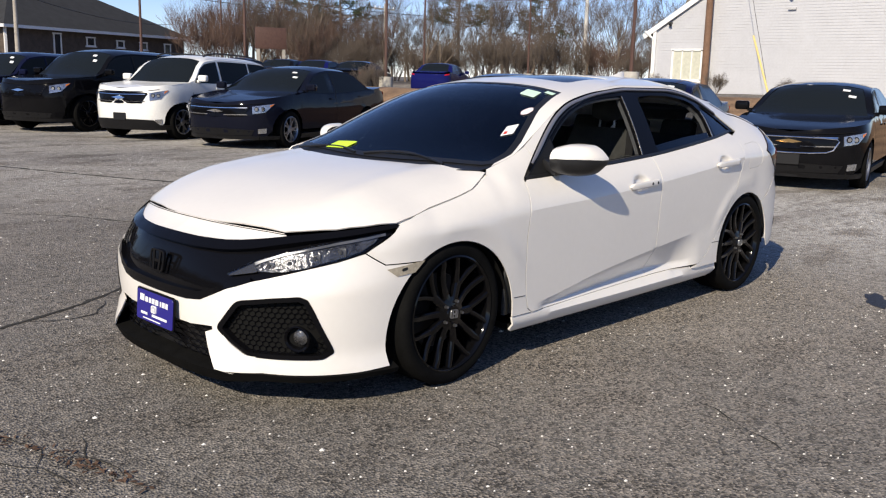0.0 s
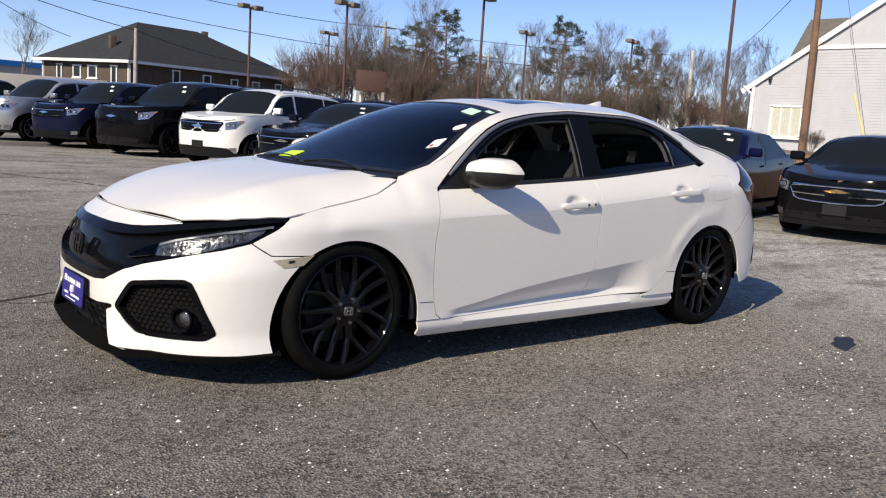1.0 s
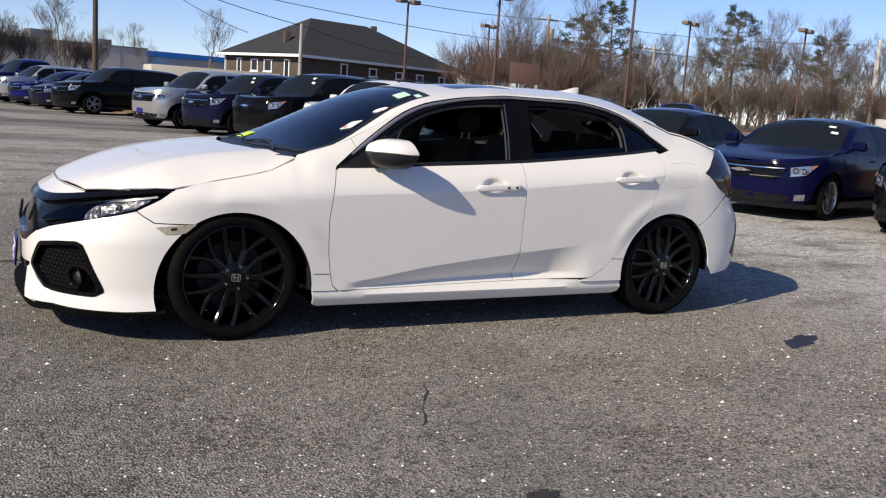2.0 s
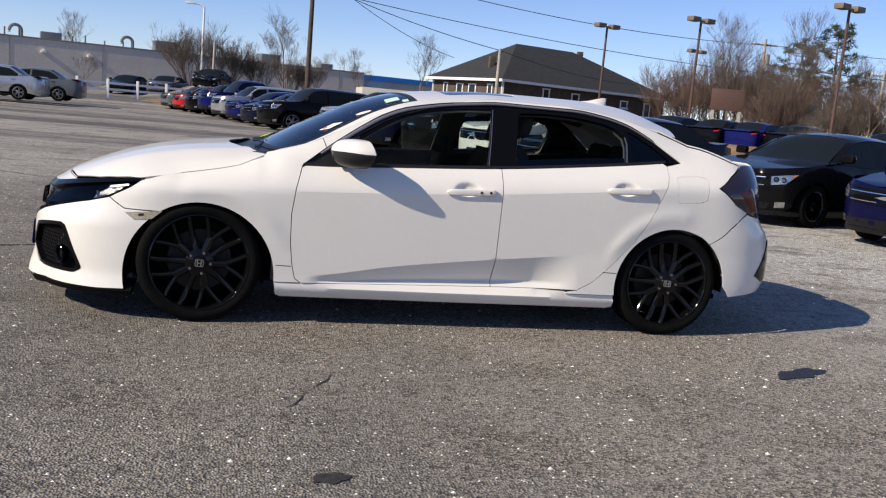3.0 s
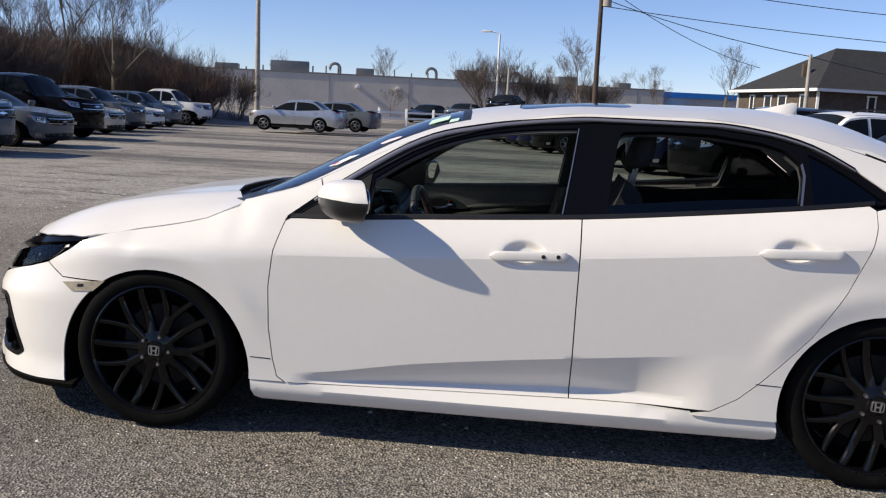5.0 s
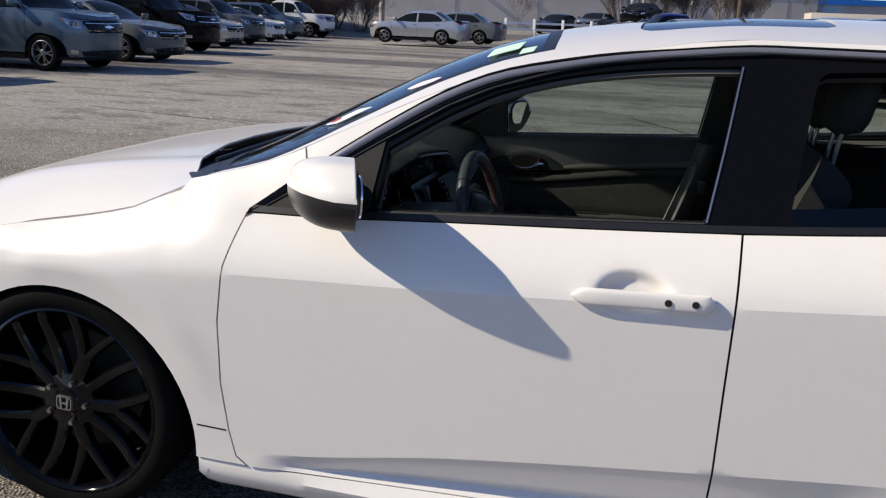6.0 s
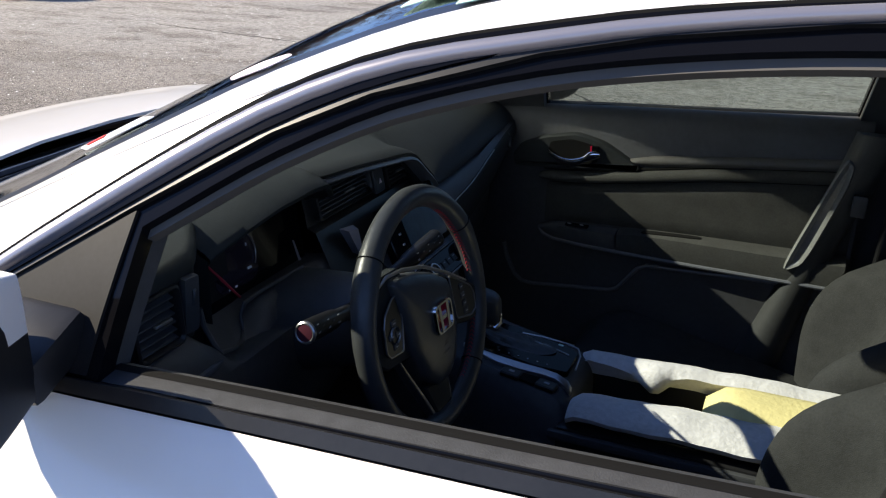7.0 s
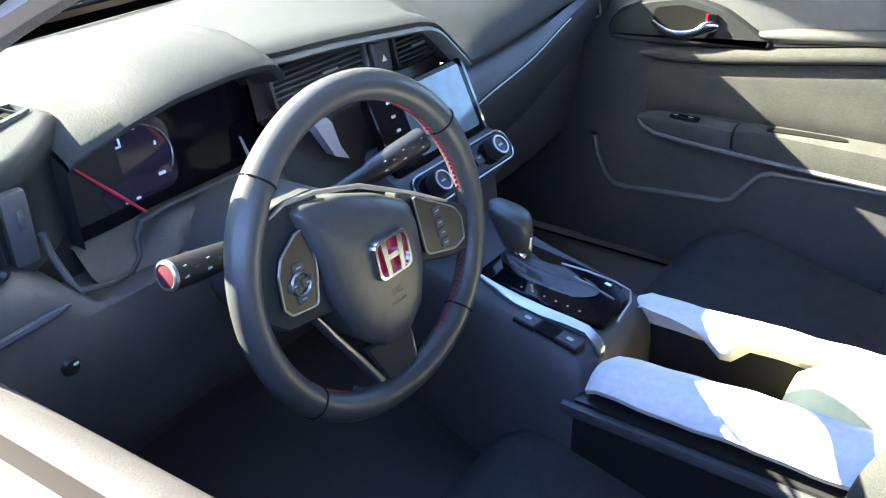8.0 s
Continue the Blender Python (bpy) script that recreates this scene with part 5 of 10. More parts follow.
for k in range(4):
    slab("climate_button", rounded_rect(0.018, 0.014, 0.002), 0.004, clim_m @ Matrix.Translation((-0.033 + 0.022 * k, -0.002, 0.003)), SATIN_BLACK, clim, bevel=0.001)
    slab("button_mark", rounded_rect(0.007, 0.002, 0.0006), 0.0004, clim_m @ Matrix.Translation((-0.033 + 0.022 * k, 0.001, 0.0035)), GREY_INK, clim)

# instrument hood
LIP_Z = [(-0.495, 0.895), (-0.482, 0.903), (-0.455, 0.914), (-0.41, 0.930), (-0.36, 0.941), (-0.30, 0.944), (-0.245, 0.939), (-0.222, 0.930), (-0.210, 0.916)]
LIP_X = [(-0.495, -0.628), (-0.46, -0.616), (-0.40, -0.598), (-0.33, -0.588), (-0.26, -0.590), (-0.210, -0.600)]
lip_y = [-0.495 + 0.285 * k / 28 for k in range(29)]
rings = []
for dx, dz, spread in ((-0.004, -0.010, 0.985), (0.003, -0.006, 0.995), (0.004, 0.0, 1.0), (-0.004, 0.006, 1.0), (-0.03, 0.016, 1.0), (-0.08, 0.026, 1.005), (-0.14, 0.024, 1.01), (-0.21, 0.006, 1.02), (-0.27, -0.02, 1.03)):
    back = min(1.0, -dx / 0.2) if dx < 0 else 0.0
    rings.append([(pchip(LIP_X, y) + dx, -0.352 + (y + 0.352) * spread, pchip(LIP_Z, y) + dz + back * (0.030 * max(0.0, 1 - (y + 0.495) / 0.06) + 0.012 * max(0.0, 1 - (-0.210 - y) / 0.05))) for y in lip_y])
v, f = loft_data(rings, closed_ring=False)
mesh_part("instrument_hood", v, f, DASH_SOFT, dash, "padded instrument hood", angle=60)
side_wall = [[(pchip(LIP_X, -0.495) + dx, -0.495 - 0.002, z) for z in (0.80, 0.86, 0.897 + dz)] for dx, dz in ((0.002, -0.004), (-0.05, 0.02), (-0.12, 0.04), (-0.20, 0.03))]
v, f = loft_data(side_wall, closed_ring=False)
mesh_part("hood_cheek", v, f, DASH_SOFT, dash, angle=60)
liner = [[(pchip(LIP_X, y) - 0.003, y, pchip(LIP_Z, y) - 0.009) for y in lip_y], [(-0.645, -0.352 + (y + 0.352) * 0.96, pchip(LIP_Z, y) - 0.018) for y in lip_y], [(-0.668, -0.352 + (y + 0.352) * 0.94, pchip(LIP_Z, y) - 0.024) for y in lip_y]]
v, f = loft_data(liner, closed_ring=False)
mesh_part("hood_liner", v, [t[::-1] for t in f], SATIN_BLACK, dash, angle=60)
gauge_m = facing(-0.660, -0.350, 0.850, 10)
gauge = slab("instrument_panel", round_poly([(-0.135, -0.075), (0.135, -0.075), (0.14, 0.085), (-0.135, 0.06)], 0.12), 0.01, gauge_m, GLOSS_BLACK, dash, "dark instrument panel")
slab("display", rounded_rect(0.105, 0.085, 0.02), 0.001, gauge_m @ Matrix.Translation((-0.045, 0.005, 0.002)), SMOKE_LENS, gauge)
mesh_part("gauge_arc", *tube_data([gauge_m @ Vector((-0.045 + 0.050 * math.cos(radians(a)), 0.005 + 0.042 * math.sin(radians(a)), 0.004)) for a in range(-30, 75, 8)], 0.0012, 5), STEEL, gauge)
DIGIT = material("lit_digits", (0.75, 0.80, 0.85), rough=0.4)
for x, y, w, h in ((-0.071, 0.034, 0.0025, 0.014), (-0.058, 0.034, 0.0025, 0.014), (-0.0645, 0.028, 0.0155, 0.0025), (-0.036, 0.042, 0.004, 0.003), (-0.014, 0.018, 0.003, 0.005), (-0.016, -0.018, 0.010, 0.004), (-0.07, -0.034, 0.006, 0.003), (-0.055, -0.034, 0.006, 0.003)):
    slab("digit_bar", rounded_rect(w, h, 0.001), 0.0006, gauge_m @ Matrix.Translation((x, y, 0.0035)), DIGIT, gauge)
slab("side_gauge", [(-0.003, -0.020), (0.003, -0.020), (0.001, 0.018), (-0.002, 0.020)], 0.001, gauge_m @ Matrix.Translation((0.112, -0.034, 0.003)) @ pose(0, 0, 0, 0, 0, 12), GREY_INK, gauge)
tube("red_line", [(-0.652, -0.476, 0.881), (-0.650, -0.436, 0.837), (-0.648, -0.400, 0.797)], [0.0012, 0.0024, 0.0018], RED_STITCH, dash, "red accent line", n=6)
rings = []
for y in [-0.50 + 0.30 * k / 12 for k in range(13)]:
    t = max(0.0, min(1.0, (y + 0.43) / 0.03))
    rings.append([(-0.672, y, 0.800), (-0.645, y, 0.795 + 0.004 * t), (-0.622, y, 0.768 + 0.037 * t), (-0.606, y, 0.764 + 0.034 * t), (-0.590, y, 0.755 + 0.02 * t), (-0.60, y, 0.72)])
v, f = loft_data(rings, closed_ring=False)
mesh_part("gauge_shelf", v, [t[::-1] for t in f], DASH_HARD, dash, angle=50)
fin = [[(-0.605, -0.178, 0.842), (-0.600, -0.140, 0.838), (-0.600, -0.128, 0.800), (-0.600, -0.112, 0.772), (-0.596, -0.150, 0.792)], [(-0.590, -0.172, 0.838), (-0.588, -0.143, 0.834), (-0.586, -0.132, 0.798), (-0.584, -0.118, 0.776), (-0.582, -0.148, 0.790)]]
v, f = loft_data(fin)
mesh_part("cluster_fin", v, [t[::-1] for t in f], material("pale_lilac_plastic", (0.23, 0.23, 0.27), rough=0.35), dash, "pale trim fin beside the instruments", angle=40)
# the recess left of the column, framed by a fine rounded edge
tube("recess_edge", [(-0.602, -0.552, 0.852), (-0.600, -0.548, 0.826), (-0.590, -0.543, 0.800), (-0.583, -0.540, 0.786), (-0.590, -0.500, 0.772), (-0.605, -0.462, 0.764), (-0.618, -0.441, 0.768), (-0.624, -0.436, 0.790), (-0.622, -0.428, 0.805), (-0.618, -0.390, 0.811), (-0.612, -0.285, 0.812)],
     [0.004, 0.004, 0.004, 0.0045, 0.003, 0.003, 0.003, 0.003, 0.0035, 0.003, 0.003], DASH_HARD, dash, n=8)
slab("recess_back", [(-0.07, -0.06), (0.075, -0.06), (0.075, 0.09), (-0.07, 0.09)], 0.004, facing(-0.652, -0.49, 0.800, 6), SATIN_BLACK, dash)
# outer vent pod
foot = [(-0.88, -0.712), (-0.595, -0.712), (-0.598, -0.600), (-0.604, -0.556), (-0.622, -0.524), (-0.664, -0.470), (-0.70, -0.462), (-0.88, -0.462)]
foot = round_poly(foot, 0.10, 3)
mid = (-0.74, -0.59)
rings = [[(mid[0] + (x - mid[0]) * s, mid[1] + (y - mid[1]) * s, z - 0.05 * max(0.0, -0.60 - y) - 0.10 * max(0.0, x + 0.664)) for x, y in foot] for s, z in ((0.955, 0.82), (0.955, 0.905), (0.985, 0.909), (1.0, 0.918), (0.998, 0.928), (0.975, 0.935), (0.90, 0.938))]
v, f = loft_data(rings)
mesh_part("vent_pod", v, f, DASH_SOFT, dash, angle=50)
demist = new("demister_vent")
demist.parent = dash
demist.matrix_basis = Matrix.Translation((-0.706, -0.520, 0.9385)) @ pose(0, 0, 0, 2, 3, 12)
rim_poly = round_poly([(-0.028, -0.058), (0.030, -0.052), (0.026, 0.034), (-0.006, 0.036)], 0.15, 3)
mesh_part("demister_frame", *loft_data([[Vector((x, y, z)) for x, y in shrink(rim_poly, d)] for d, z in ((0.0, -0.004), (0.001, 0.003), (0.005, 0.004), (0.007, -0.008))], caps=False), DASH_HARD, demist)
slab("demister_back", shrink(rim_poly, 0.005), 0.001, Matrix.Translation((0, 0, -0.001)), UNDER, demist)
for k in range(5):
    bm = bmesh.new()
    box(bm, (0.046, 0.0018, 0.004), Matrix.Translation((0.002, -0.044 + 0.016 * k, 0.001)))
    part("demister_slat", bm, SATIN_BLACK, demist)
vent(facing(-0.594, -0.640, 0.868, 4), 0.085, 0.078, slats=6)
bm = bmesh.new()
box(bm, (0.014, 0.026, 0.078), Matrix.Translation((-0.600, -0.573, 0.868)) @ pose(0, 0, 0, 0, 4, -6), 0.005, 2)
box(bm, (0.006, 0.007, 0.024), Matrix.Translation((-0.592, -0.572, 0.878)) @ pose(0, 0, 0, 0, 4, 0), 0.002, 1)
part("vent_shutter", bm, DASH_HARD, dash)
# knee panel
rings = []
for y in [-0.715 + 0.515 * k / 16 for k in range(17)]:
    dip = max(0.0, min(1.0, (y + 0.562) / 0.02)) * 0.070
    rings.append([(-0.66, y, 0.835 - dip), (-0.604, y, 0.832 - dip), (-0.580, y, 0.822 - 0.8 * dip), (-0.566, y, 0.800 - 0.45 * dip), (-0.560, y, 0.768), (-0.556, y, 0.72), (-0.575, y, 0.62), (-0.62, y, 0.54), (-0.70, y, 0.48)])
v, f = loft_data(rings, closed_ring=False)
mesh_part("knee_panel", v, [t[::-1] for t in f], DASH_HARD, dash, angle=50)
tube("knee_line", [(-0.563, -0.700, 0.783), (-0.562, -0.63, 0.787), (-0.562, -0.585, 0.789), (-0.563, -0.562, 0.790)], [0.004, 0.005, 0.005, 0.002], TRIM_BLUE, dash, n=8)
mesh_part("start_button", *revolve([(0.0, 0.004), (0.008, 0.004), (0.011, 0.0)], 18, facing(-0.557, -0.582, 0.730)), SATIN_BLACK, dash)
slab("button_mark", rounded_rect(0.006, 0.003, 0.001), 0.0005, facing(-0.5525, -0.578, 0.733), TEAL_STICKER, dash)

# steering wheel
WC, WR = Vector((-0.381, -0.320, 0.793)), 0.1715
wheel_m = Matrix.Translation(WC) @ facing(0, 0, 0, 11.7, -2.7)
steer = new("steering_wheel")
steer.parent = hatch
steer.matrix_basis = wheel_m
tagged(steer, "black leather steering wheel with red badge and silver spokes")


def rim_point(deg, around, extra=0.0):
    """A point of the rim's skin: deg round the wheel, around the rim's own section (0 outwards, 90 to the driver)."""
    a, b = radians(deg), radians(around)
    grip = 1 + 0.12 * math.exp(-((deg - 32) / 15) ** 2) + 0.12 * math.exp(-((deg - 148) / 15) ** 2)
    rr = WR * (1 - 0.03 * max(0, -math.sin(a)) ** 6)
    q = rr + (0.0165 + extra) * grip * math.cos(b)
    return Vector((q * math.cos(a), q * math.sin(a), (0.0160 + extra) * grip * math.sin(b)))


n = 96
v = [rim_point(360 * k / n, 360 * j / 14) for k in range(n) for j in range(14)]
f = [(i * 14 + j, ((i + 1) % n) * 14 + j, ((i + 1) % n) * 14 + (j + 1) % 14, i * 14 + (j + 1) % 14) for i in range(n) for j in range(14)]
mesh_part("rim", v, f, LEATHER, steer, angle=60)
for a in (34, 135.5, 223, 312):
    tube("rim_seam", [rim_point(a, 18 * j, 0.0004) for j in range(20)], 0.0011, UNDER, steer, n=4, closed=True)
for a0_, a1_ in ((4, 62), (118, 176), (198, 240), (298, 342)):
    stitch = []
    for k in range(int((a1_ - a0_) / 2.4)):
        a = a0_ + 2.4 * k
        for c0, c1 in ((166, 178), (194, 182)):
            stitch.append(tube_data([rim_point(a, c0, 0.0002), rim_point(a + 1.5, c1, 0.0004)], 0.0006, 4))
    tagged(mesh_part("stitching", *join_data(*stitch), RED_STITCH, steer, "red cross stitching"), "red cross stitching", kind="stuff")
SPOKES = (([(-0.060, 0.092), (-0.105, 0.094), (-0.140, 0.086), (-0.160, 0.052), (-0.160, -0.010), (-0.136, -0.030), (-0.098, -0.034), (-0.060, -0.040)], [(-0.086, 0.066), (-0.106, 0.061), (-0.128, 0.046), (-0.136, 0.030), (-0.139, -0.003), (-0.132, -0.012), (-0.098, -0.016), (-0.089, 0.018)],
           ((-0.112, 0.030), (-0.122, 0.014), (-0.104, 0.012), (-0.114, -0.002))),
          ([(0.045, 0.046), (0.075, 0.034), (0.135, 0.002), (0.162, -0.016), (0.162, -0.062), (0.120, -0.062), (0.066, -0.046), (0.050, -0.050)], [(0.063, 0.036), (0.128, -0.003), (0.137, -0.018), (0.136, -0.044), (0.118, -0.049), (0.068, -0.036)],
           ((0.096, 0.006), (0.098, -0.009), (0.100, -0.022), (0.102, -0.035))))
for outline, ring, buttons in SPOKES:
    slab("spoke", round_poly(outline, 0.15, 3), 0.018, Matrix.Translation((0, 0, 0.005)), DASH_SOFT, steer, bevel=0.003)
    rp = round_poly(ring, 0.12, 3)
    tube("spoke_bezel", [(x, y, 0.0105) for x, y in rp], 0.0015, SMOKED_SILVER, steer, n=6, closed=True)
    slab("button_pad", rp, 0.006, Matrix.Translation((0, 0, 0.0105)), SATIN_BLACK, steer)
    for bx, by in buttons:
        slab("wheel_button", rounded_rect(0.014, 0.010, 0.003), 0.003, Matrix.Translation((bx, by, 0.0122)), DASH_HARD, steer, bevel=0.001)
        slab("button_mark", rounded_rect(0.006, 0.0016, 0.0004), 0.0004, Matrix.Translation((bx, by, 0.0128)), GREY_INK, steer)
mesh_part("toggle_ring", *revolve([(0.010, 0.0), (0.0115, 0.002), (0.013, 0.0)], 20, Matrix.Translation((-0.113, 0.013, 0.0115))), STEEL, steer)
slab("lower_spoke", [(-0.104, -0.024), (-0.097, -0.026), (-0.072, -0.068), (-0.043, -0.114), (-0.024, -0.146), (-0.012, -0.182), (-0.022, -0.177), (-0.036, -0.142), (-0.052, -0.114), (-0.080, -0.068)], 0.014, Matrix.Translation((0, 0, 0.0)), SMOKED_SILVER, steer, "satin silver lower spoke", bevel=0.002)
slab("lower_spoke", [(0.029, -0.108), (0.031, -0.140), (0.029, -0.180), (0.022, -0.184), (0.025, -0.140)][::-1], 0.014, Matrix.Translation((0, 0, 0.001)), SMOKED_SILVER, steer, "satin silver lower spoke", bevel=0.002)
slab("lower_insert", [(-0.046, -0.098), (0.030, -0.108), (0.025, -0.150), (0.022, -0.184), (-0.012, -0.181), (-0.024, -0.146)][::-1], 0.012, Matrix.Translation((0, 0, 0.002)), DASH_SOFT, steer, bevel=0.003)
slab("rim_foot", [(-0.058, -0.140), (-0.030, -0.158), (-0.010, -0.176), (0.030, -0.176), (0.040, -0.160), (0.062, -0.148), (0.070, -0.168), (-0.070, -0.162)], 0.016, Matrix.Translation((0, 0, -0.001)), LEATHER, steer, bevel=0.004)
pad = round_poly([(-0.102, 0.080), (-0.092, 0.086), (-0.040, 0.078), (0.010, 0.060), (0.052, 0.036), (0.060, 0.008), (0.057, -0.044), (0.042, -0.082), (0.015, -0.104), (-0.026, -0.104), (-0.056, -0.080), (-0.080, -0.026), (-0.086, 0.022)], 0.22, 4)
mx, my = -0.018, -0.012
rings = [[(mx + (x - mx) * q, my + (y - my) * q, z) for x, y in pad] for q, z in ((0.96, -0.03), (1.0, 0.006), (0.995, 0.010), (0.97, 0.0145), (0.92, 0.0175), (0.75, 0.021), (0.4, 0.0225), (0.1, 0.023))]
v, f = loft_data(rings)
mesh_part("airbag_cover", v, f, LEATHER, steer, "black leather-grained airbag cover", angle=60)
tube("hub_line", [(-0.128, 0.086, 0.009), (-0.108, 0.094, 0.011), (-0.070, 0.091, 0.0125), (-0.012, 0.076, 0.0125), (0.058, 0.042, 0.0125), (0.118, 0.009, 0.010)], [0.0015, 0.0026, 0.0028, 0.0028, 0.0026, 0.0015], SILVER_TRIM, steer, n=6)
emblem(Matrix.Translation((0.0, -0.004, 0.0240)) @ pose(0, 0, 0, 0, 0, 0), 0.054, CHROME, steer, RED_EMBLEM)
text_part("airbag_mark", "SRS", 0.011, Matrix.Translation((0.0, -0.046, 0.0224)), DASH_HARD, steer)
text_part("airbag_mark", "AIRBAG", 0.007, Matrix.Translation((0.0, -0.058, 0.0218)), DASH_HARD, steer)
rings = [[(w * math.cos(a), -0.012 + h * math.sin(a), z) for a in [2 * math.pi * j / 24 for j in range(24)]] for w, h, z in ((0.060, 0.052, -0.03), (0.075, 0.062, -0.06), (0.085, 0.070, -0.14), (0.100, 0.080, -0.24))]
v, f = loft_data(rings)
mesh_part("column", v, [t[::-1] for t in f], DASH_HARD, steer, angle=50)
# stalks
for sgn, nm in ((-1, "light_stalk"), (1, "wiper_stalk")):
    p0, p1 = (Vector((-0.060, 0.030, -0.082)), Vector((-0.200, 0.052, -0.066))) if sgn < 0 else (Vector((0.02, 0.040, -0.080)), Vector((0.172, 0.062, -0.060)))
    st = mesh_part(nm, *tube_data([p0, p0.lerp(p1, 0.40), p0.lerp(p1, 0.48), p0.lerp(p1, 0.8), p1], [0.011, 0.011, 0.0140, 0.0155, 0.0155], 16), SATIN_BLACK, steer)
    d = (p1 - p0).normalized()
    m = Matrix.Translation(p1) @ d.to_track_quat("Z", "Y").to_matrix().to_4x4()
    mesh_part("stalk_cap", *revolve([(0.0115, 0.003), (0.013, 0.0035), (0.0150, 0.002), (0.0157, -0.001)], 24, m), SILVER_TRIM if sgn < 0 else SATIN_BLACK, st)
    mesh_part("stalk_end", *revolve([(0.0, 0.0030), (0.009, 0.0030), (0.0120, 0.0024)], 24, m), material("wine_enamel", (0.085, 0.022, 0.032), rough=0.3) if sgn < 0 else DASH_HARD, st)
    for k in range(5):
        q = p0.lerp(p1, 0.52 + 0.1 * k)
        bm = bmesh.new()
        box(bm, (0.005, 0.0022, 0.001), Matrix.Translation(q + Vector((0, -0.002 + 0.006 * (k % 2), 0.0148))))
        box(bm, (0.0035, 0.0012, 0.001), Matrix.Translation(q + Vector((0.002, 0.008 - 0.004 * (k % 2), 0.0132))))
        part("stalk_mark", bm, DASH_HARD if k % 2 else GREY_INK, st)

# console
con = new("centre_console")
con.parent = hatch
tagged(con, "black centre console with white fleece-wrapped side rails")
rings = []
for x, w0, w1, z, zb in ((-0.56, -0.070, 0.130, 0.640, 0.40), (-0.47, -0.078, 0.120, 0.612, 0.38), (-0.38, -0.090, 0.108, 0.596, 0.36), (-0.29, -0.112, 0.090, 0.588, 0.36), (-0.232, -0.124, 0.074, 0.582, 0.36), (-0.216, -0.122, 0.070, 0.572, 0.36), (-0.206, -0.116, 0.066, 0.545, 0.36)):
    rings.append([(x, w0 - 0.03, zb), (x, w0 - 0.022, z - 0.075), (x, w0 - 0.010, z - 0.030), (x, w0, z - 0.008), (x, w0 + 0.010, z), (x, 0.0, z - 0.002), (x, w1 - 0.010, z), (x, w1, z - 0.010), (x, w1 + 0.012, z - 0.06), (x, w1 + 0.02, zb)])
v, f = loft_data(rings)
mesh_part("console_front", v, [t[::-1] for t in f], DASH_HARD, con, angle=40)
bm = bmesh.new()
box(bm, (0.66, 0.27, 0.08), Matrix.Translation((0.10, 0.0, 0.39)), 0.015)
part("console_tray", bm, SATIN_BLACK, con)
for y in (-0.132, 0.090):
    bm = bmesh.new()
    box(bm, (0.60, 0.034, 0.150), Matrix.Translation((0.08, y, 0.472)), 0.008)
    part("tray_wall", bm, SATIN_BLACK, con)
bm = bmesh.new()
box(bm, (0.62, 0.012, 0.016), Matrix.Translation((0.08, -0.158, 0.538)), 0.004)
part("console_ledge", bm, DASH_HARD, con)
for dx, dy, w in ((-0.10, 0.02, 0.20), (-0.08, 0.035, 0.16), (-0.02, -0.02, 0.10)):
    bm = bmesh.new()
    box(bm, (w, 0.008, 0.010), Matrix.Translation((dx, dy, 0.452)), 0.002)
    part("tray_rib", bm, SATIN_BLACK, con)
mesh_part("cup_ring", *revolve([(0.034, 0.0), (0.036, 0.006), (0.040, 0.006), (0.042, 0.0)], 28, Matrix.Translation((-0.055, 0.03, 0.452))), DASH_HARD, con)
for nm, x0, x1, rows in (("side_rail_cover", -0.206, 0.36, ((0.0, -0.142, -0.080, 0.0), (0.02, -0.148, -0.075, 0.0), (0.4, -0.154, -0.058, 0.0), (1.0, -0.158, -0.052, 0.0))),
                         ("side_rail_cover", -0.228, 0.36, ((0.0, 0.050, 0.078, 0.0), (0.03, 0.044, 0.084, 0.0), (0.17, 0.036, 0.088, 0.012), (0.24, 0.024, 0.090, 0.034), (0.28, 0.040, 0.090, 0.014), (0.36, 0.044, 0.092, 0.0), (1.0, 0.046, 0.104, 0.0)))):
    rings = []
    for k in range(41):
        t = k / 40
        x = x0 + (x1 - x0) * t
        lo, hi, sag = (pchip([(r[0], r[c]) for r in rows], t) for c in (1, 2, 3))
        wob = 0.0012 * math.sin(23 * t + lo * 40) + 0.0008 * math.sin(51 * t + hi * 30)
        ztop = 0.588 + 0.006 * math.sin(math.pi * t) + wob - (0.010 if k == 0 else 0.0)
        mid_y, edge = (lo + hi) / 2, (0.026 if lo < 0 else 0.014)
        tuck = 0.012 if lo < 0 else 0.014
        rings.append([(x, lo + 0.004, ztop - edge - (sag if lo > 0 else 0)), (x, lo - 0.002, ztop - edge * 0.6 - 0.6 * (sag if lo > 0 else 0)), (x, lo + 0.004, ztop - 0.010), (x, lo + (hi - lo) * 0.25, ztop - 0.002), (x, mid_y, ztop + 0.001 + wob), (x, lo + (hi - lo) * 0.75, ztop - 0.002), (x, hi - 0.004, ztop - 0.009), (x, hi + 0.001, ztop - 0.018), (x, hi - 0.004, ztop - 0.026 - tuck), (x, mid_y, ztop - 0.045)])
    v, f = loft_data(rings)
    mesh_part(nm, v, [t[::-1] for t in f], WRAP, con, "white fleece wrap", angle=60)
rings = []
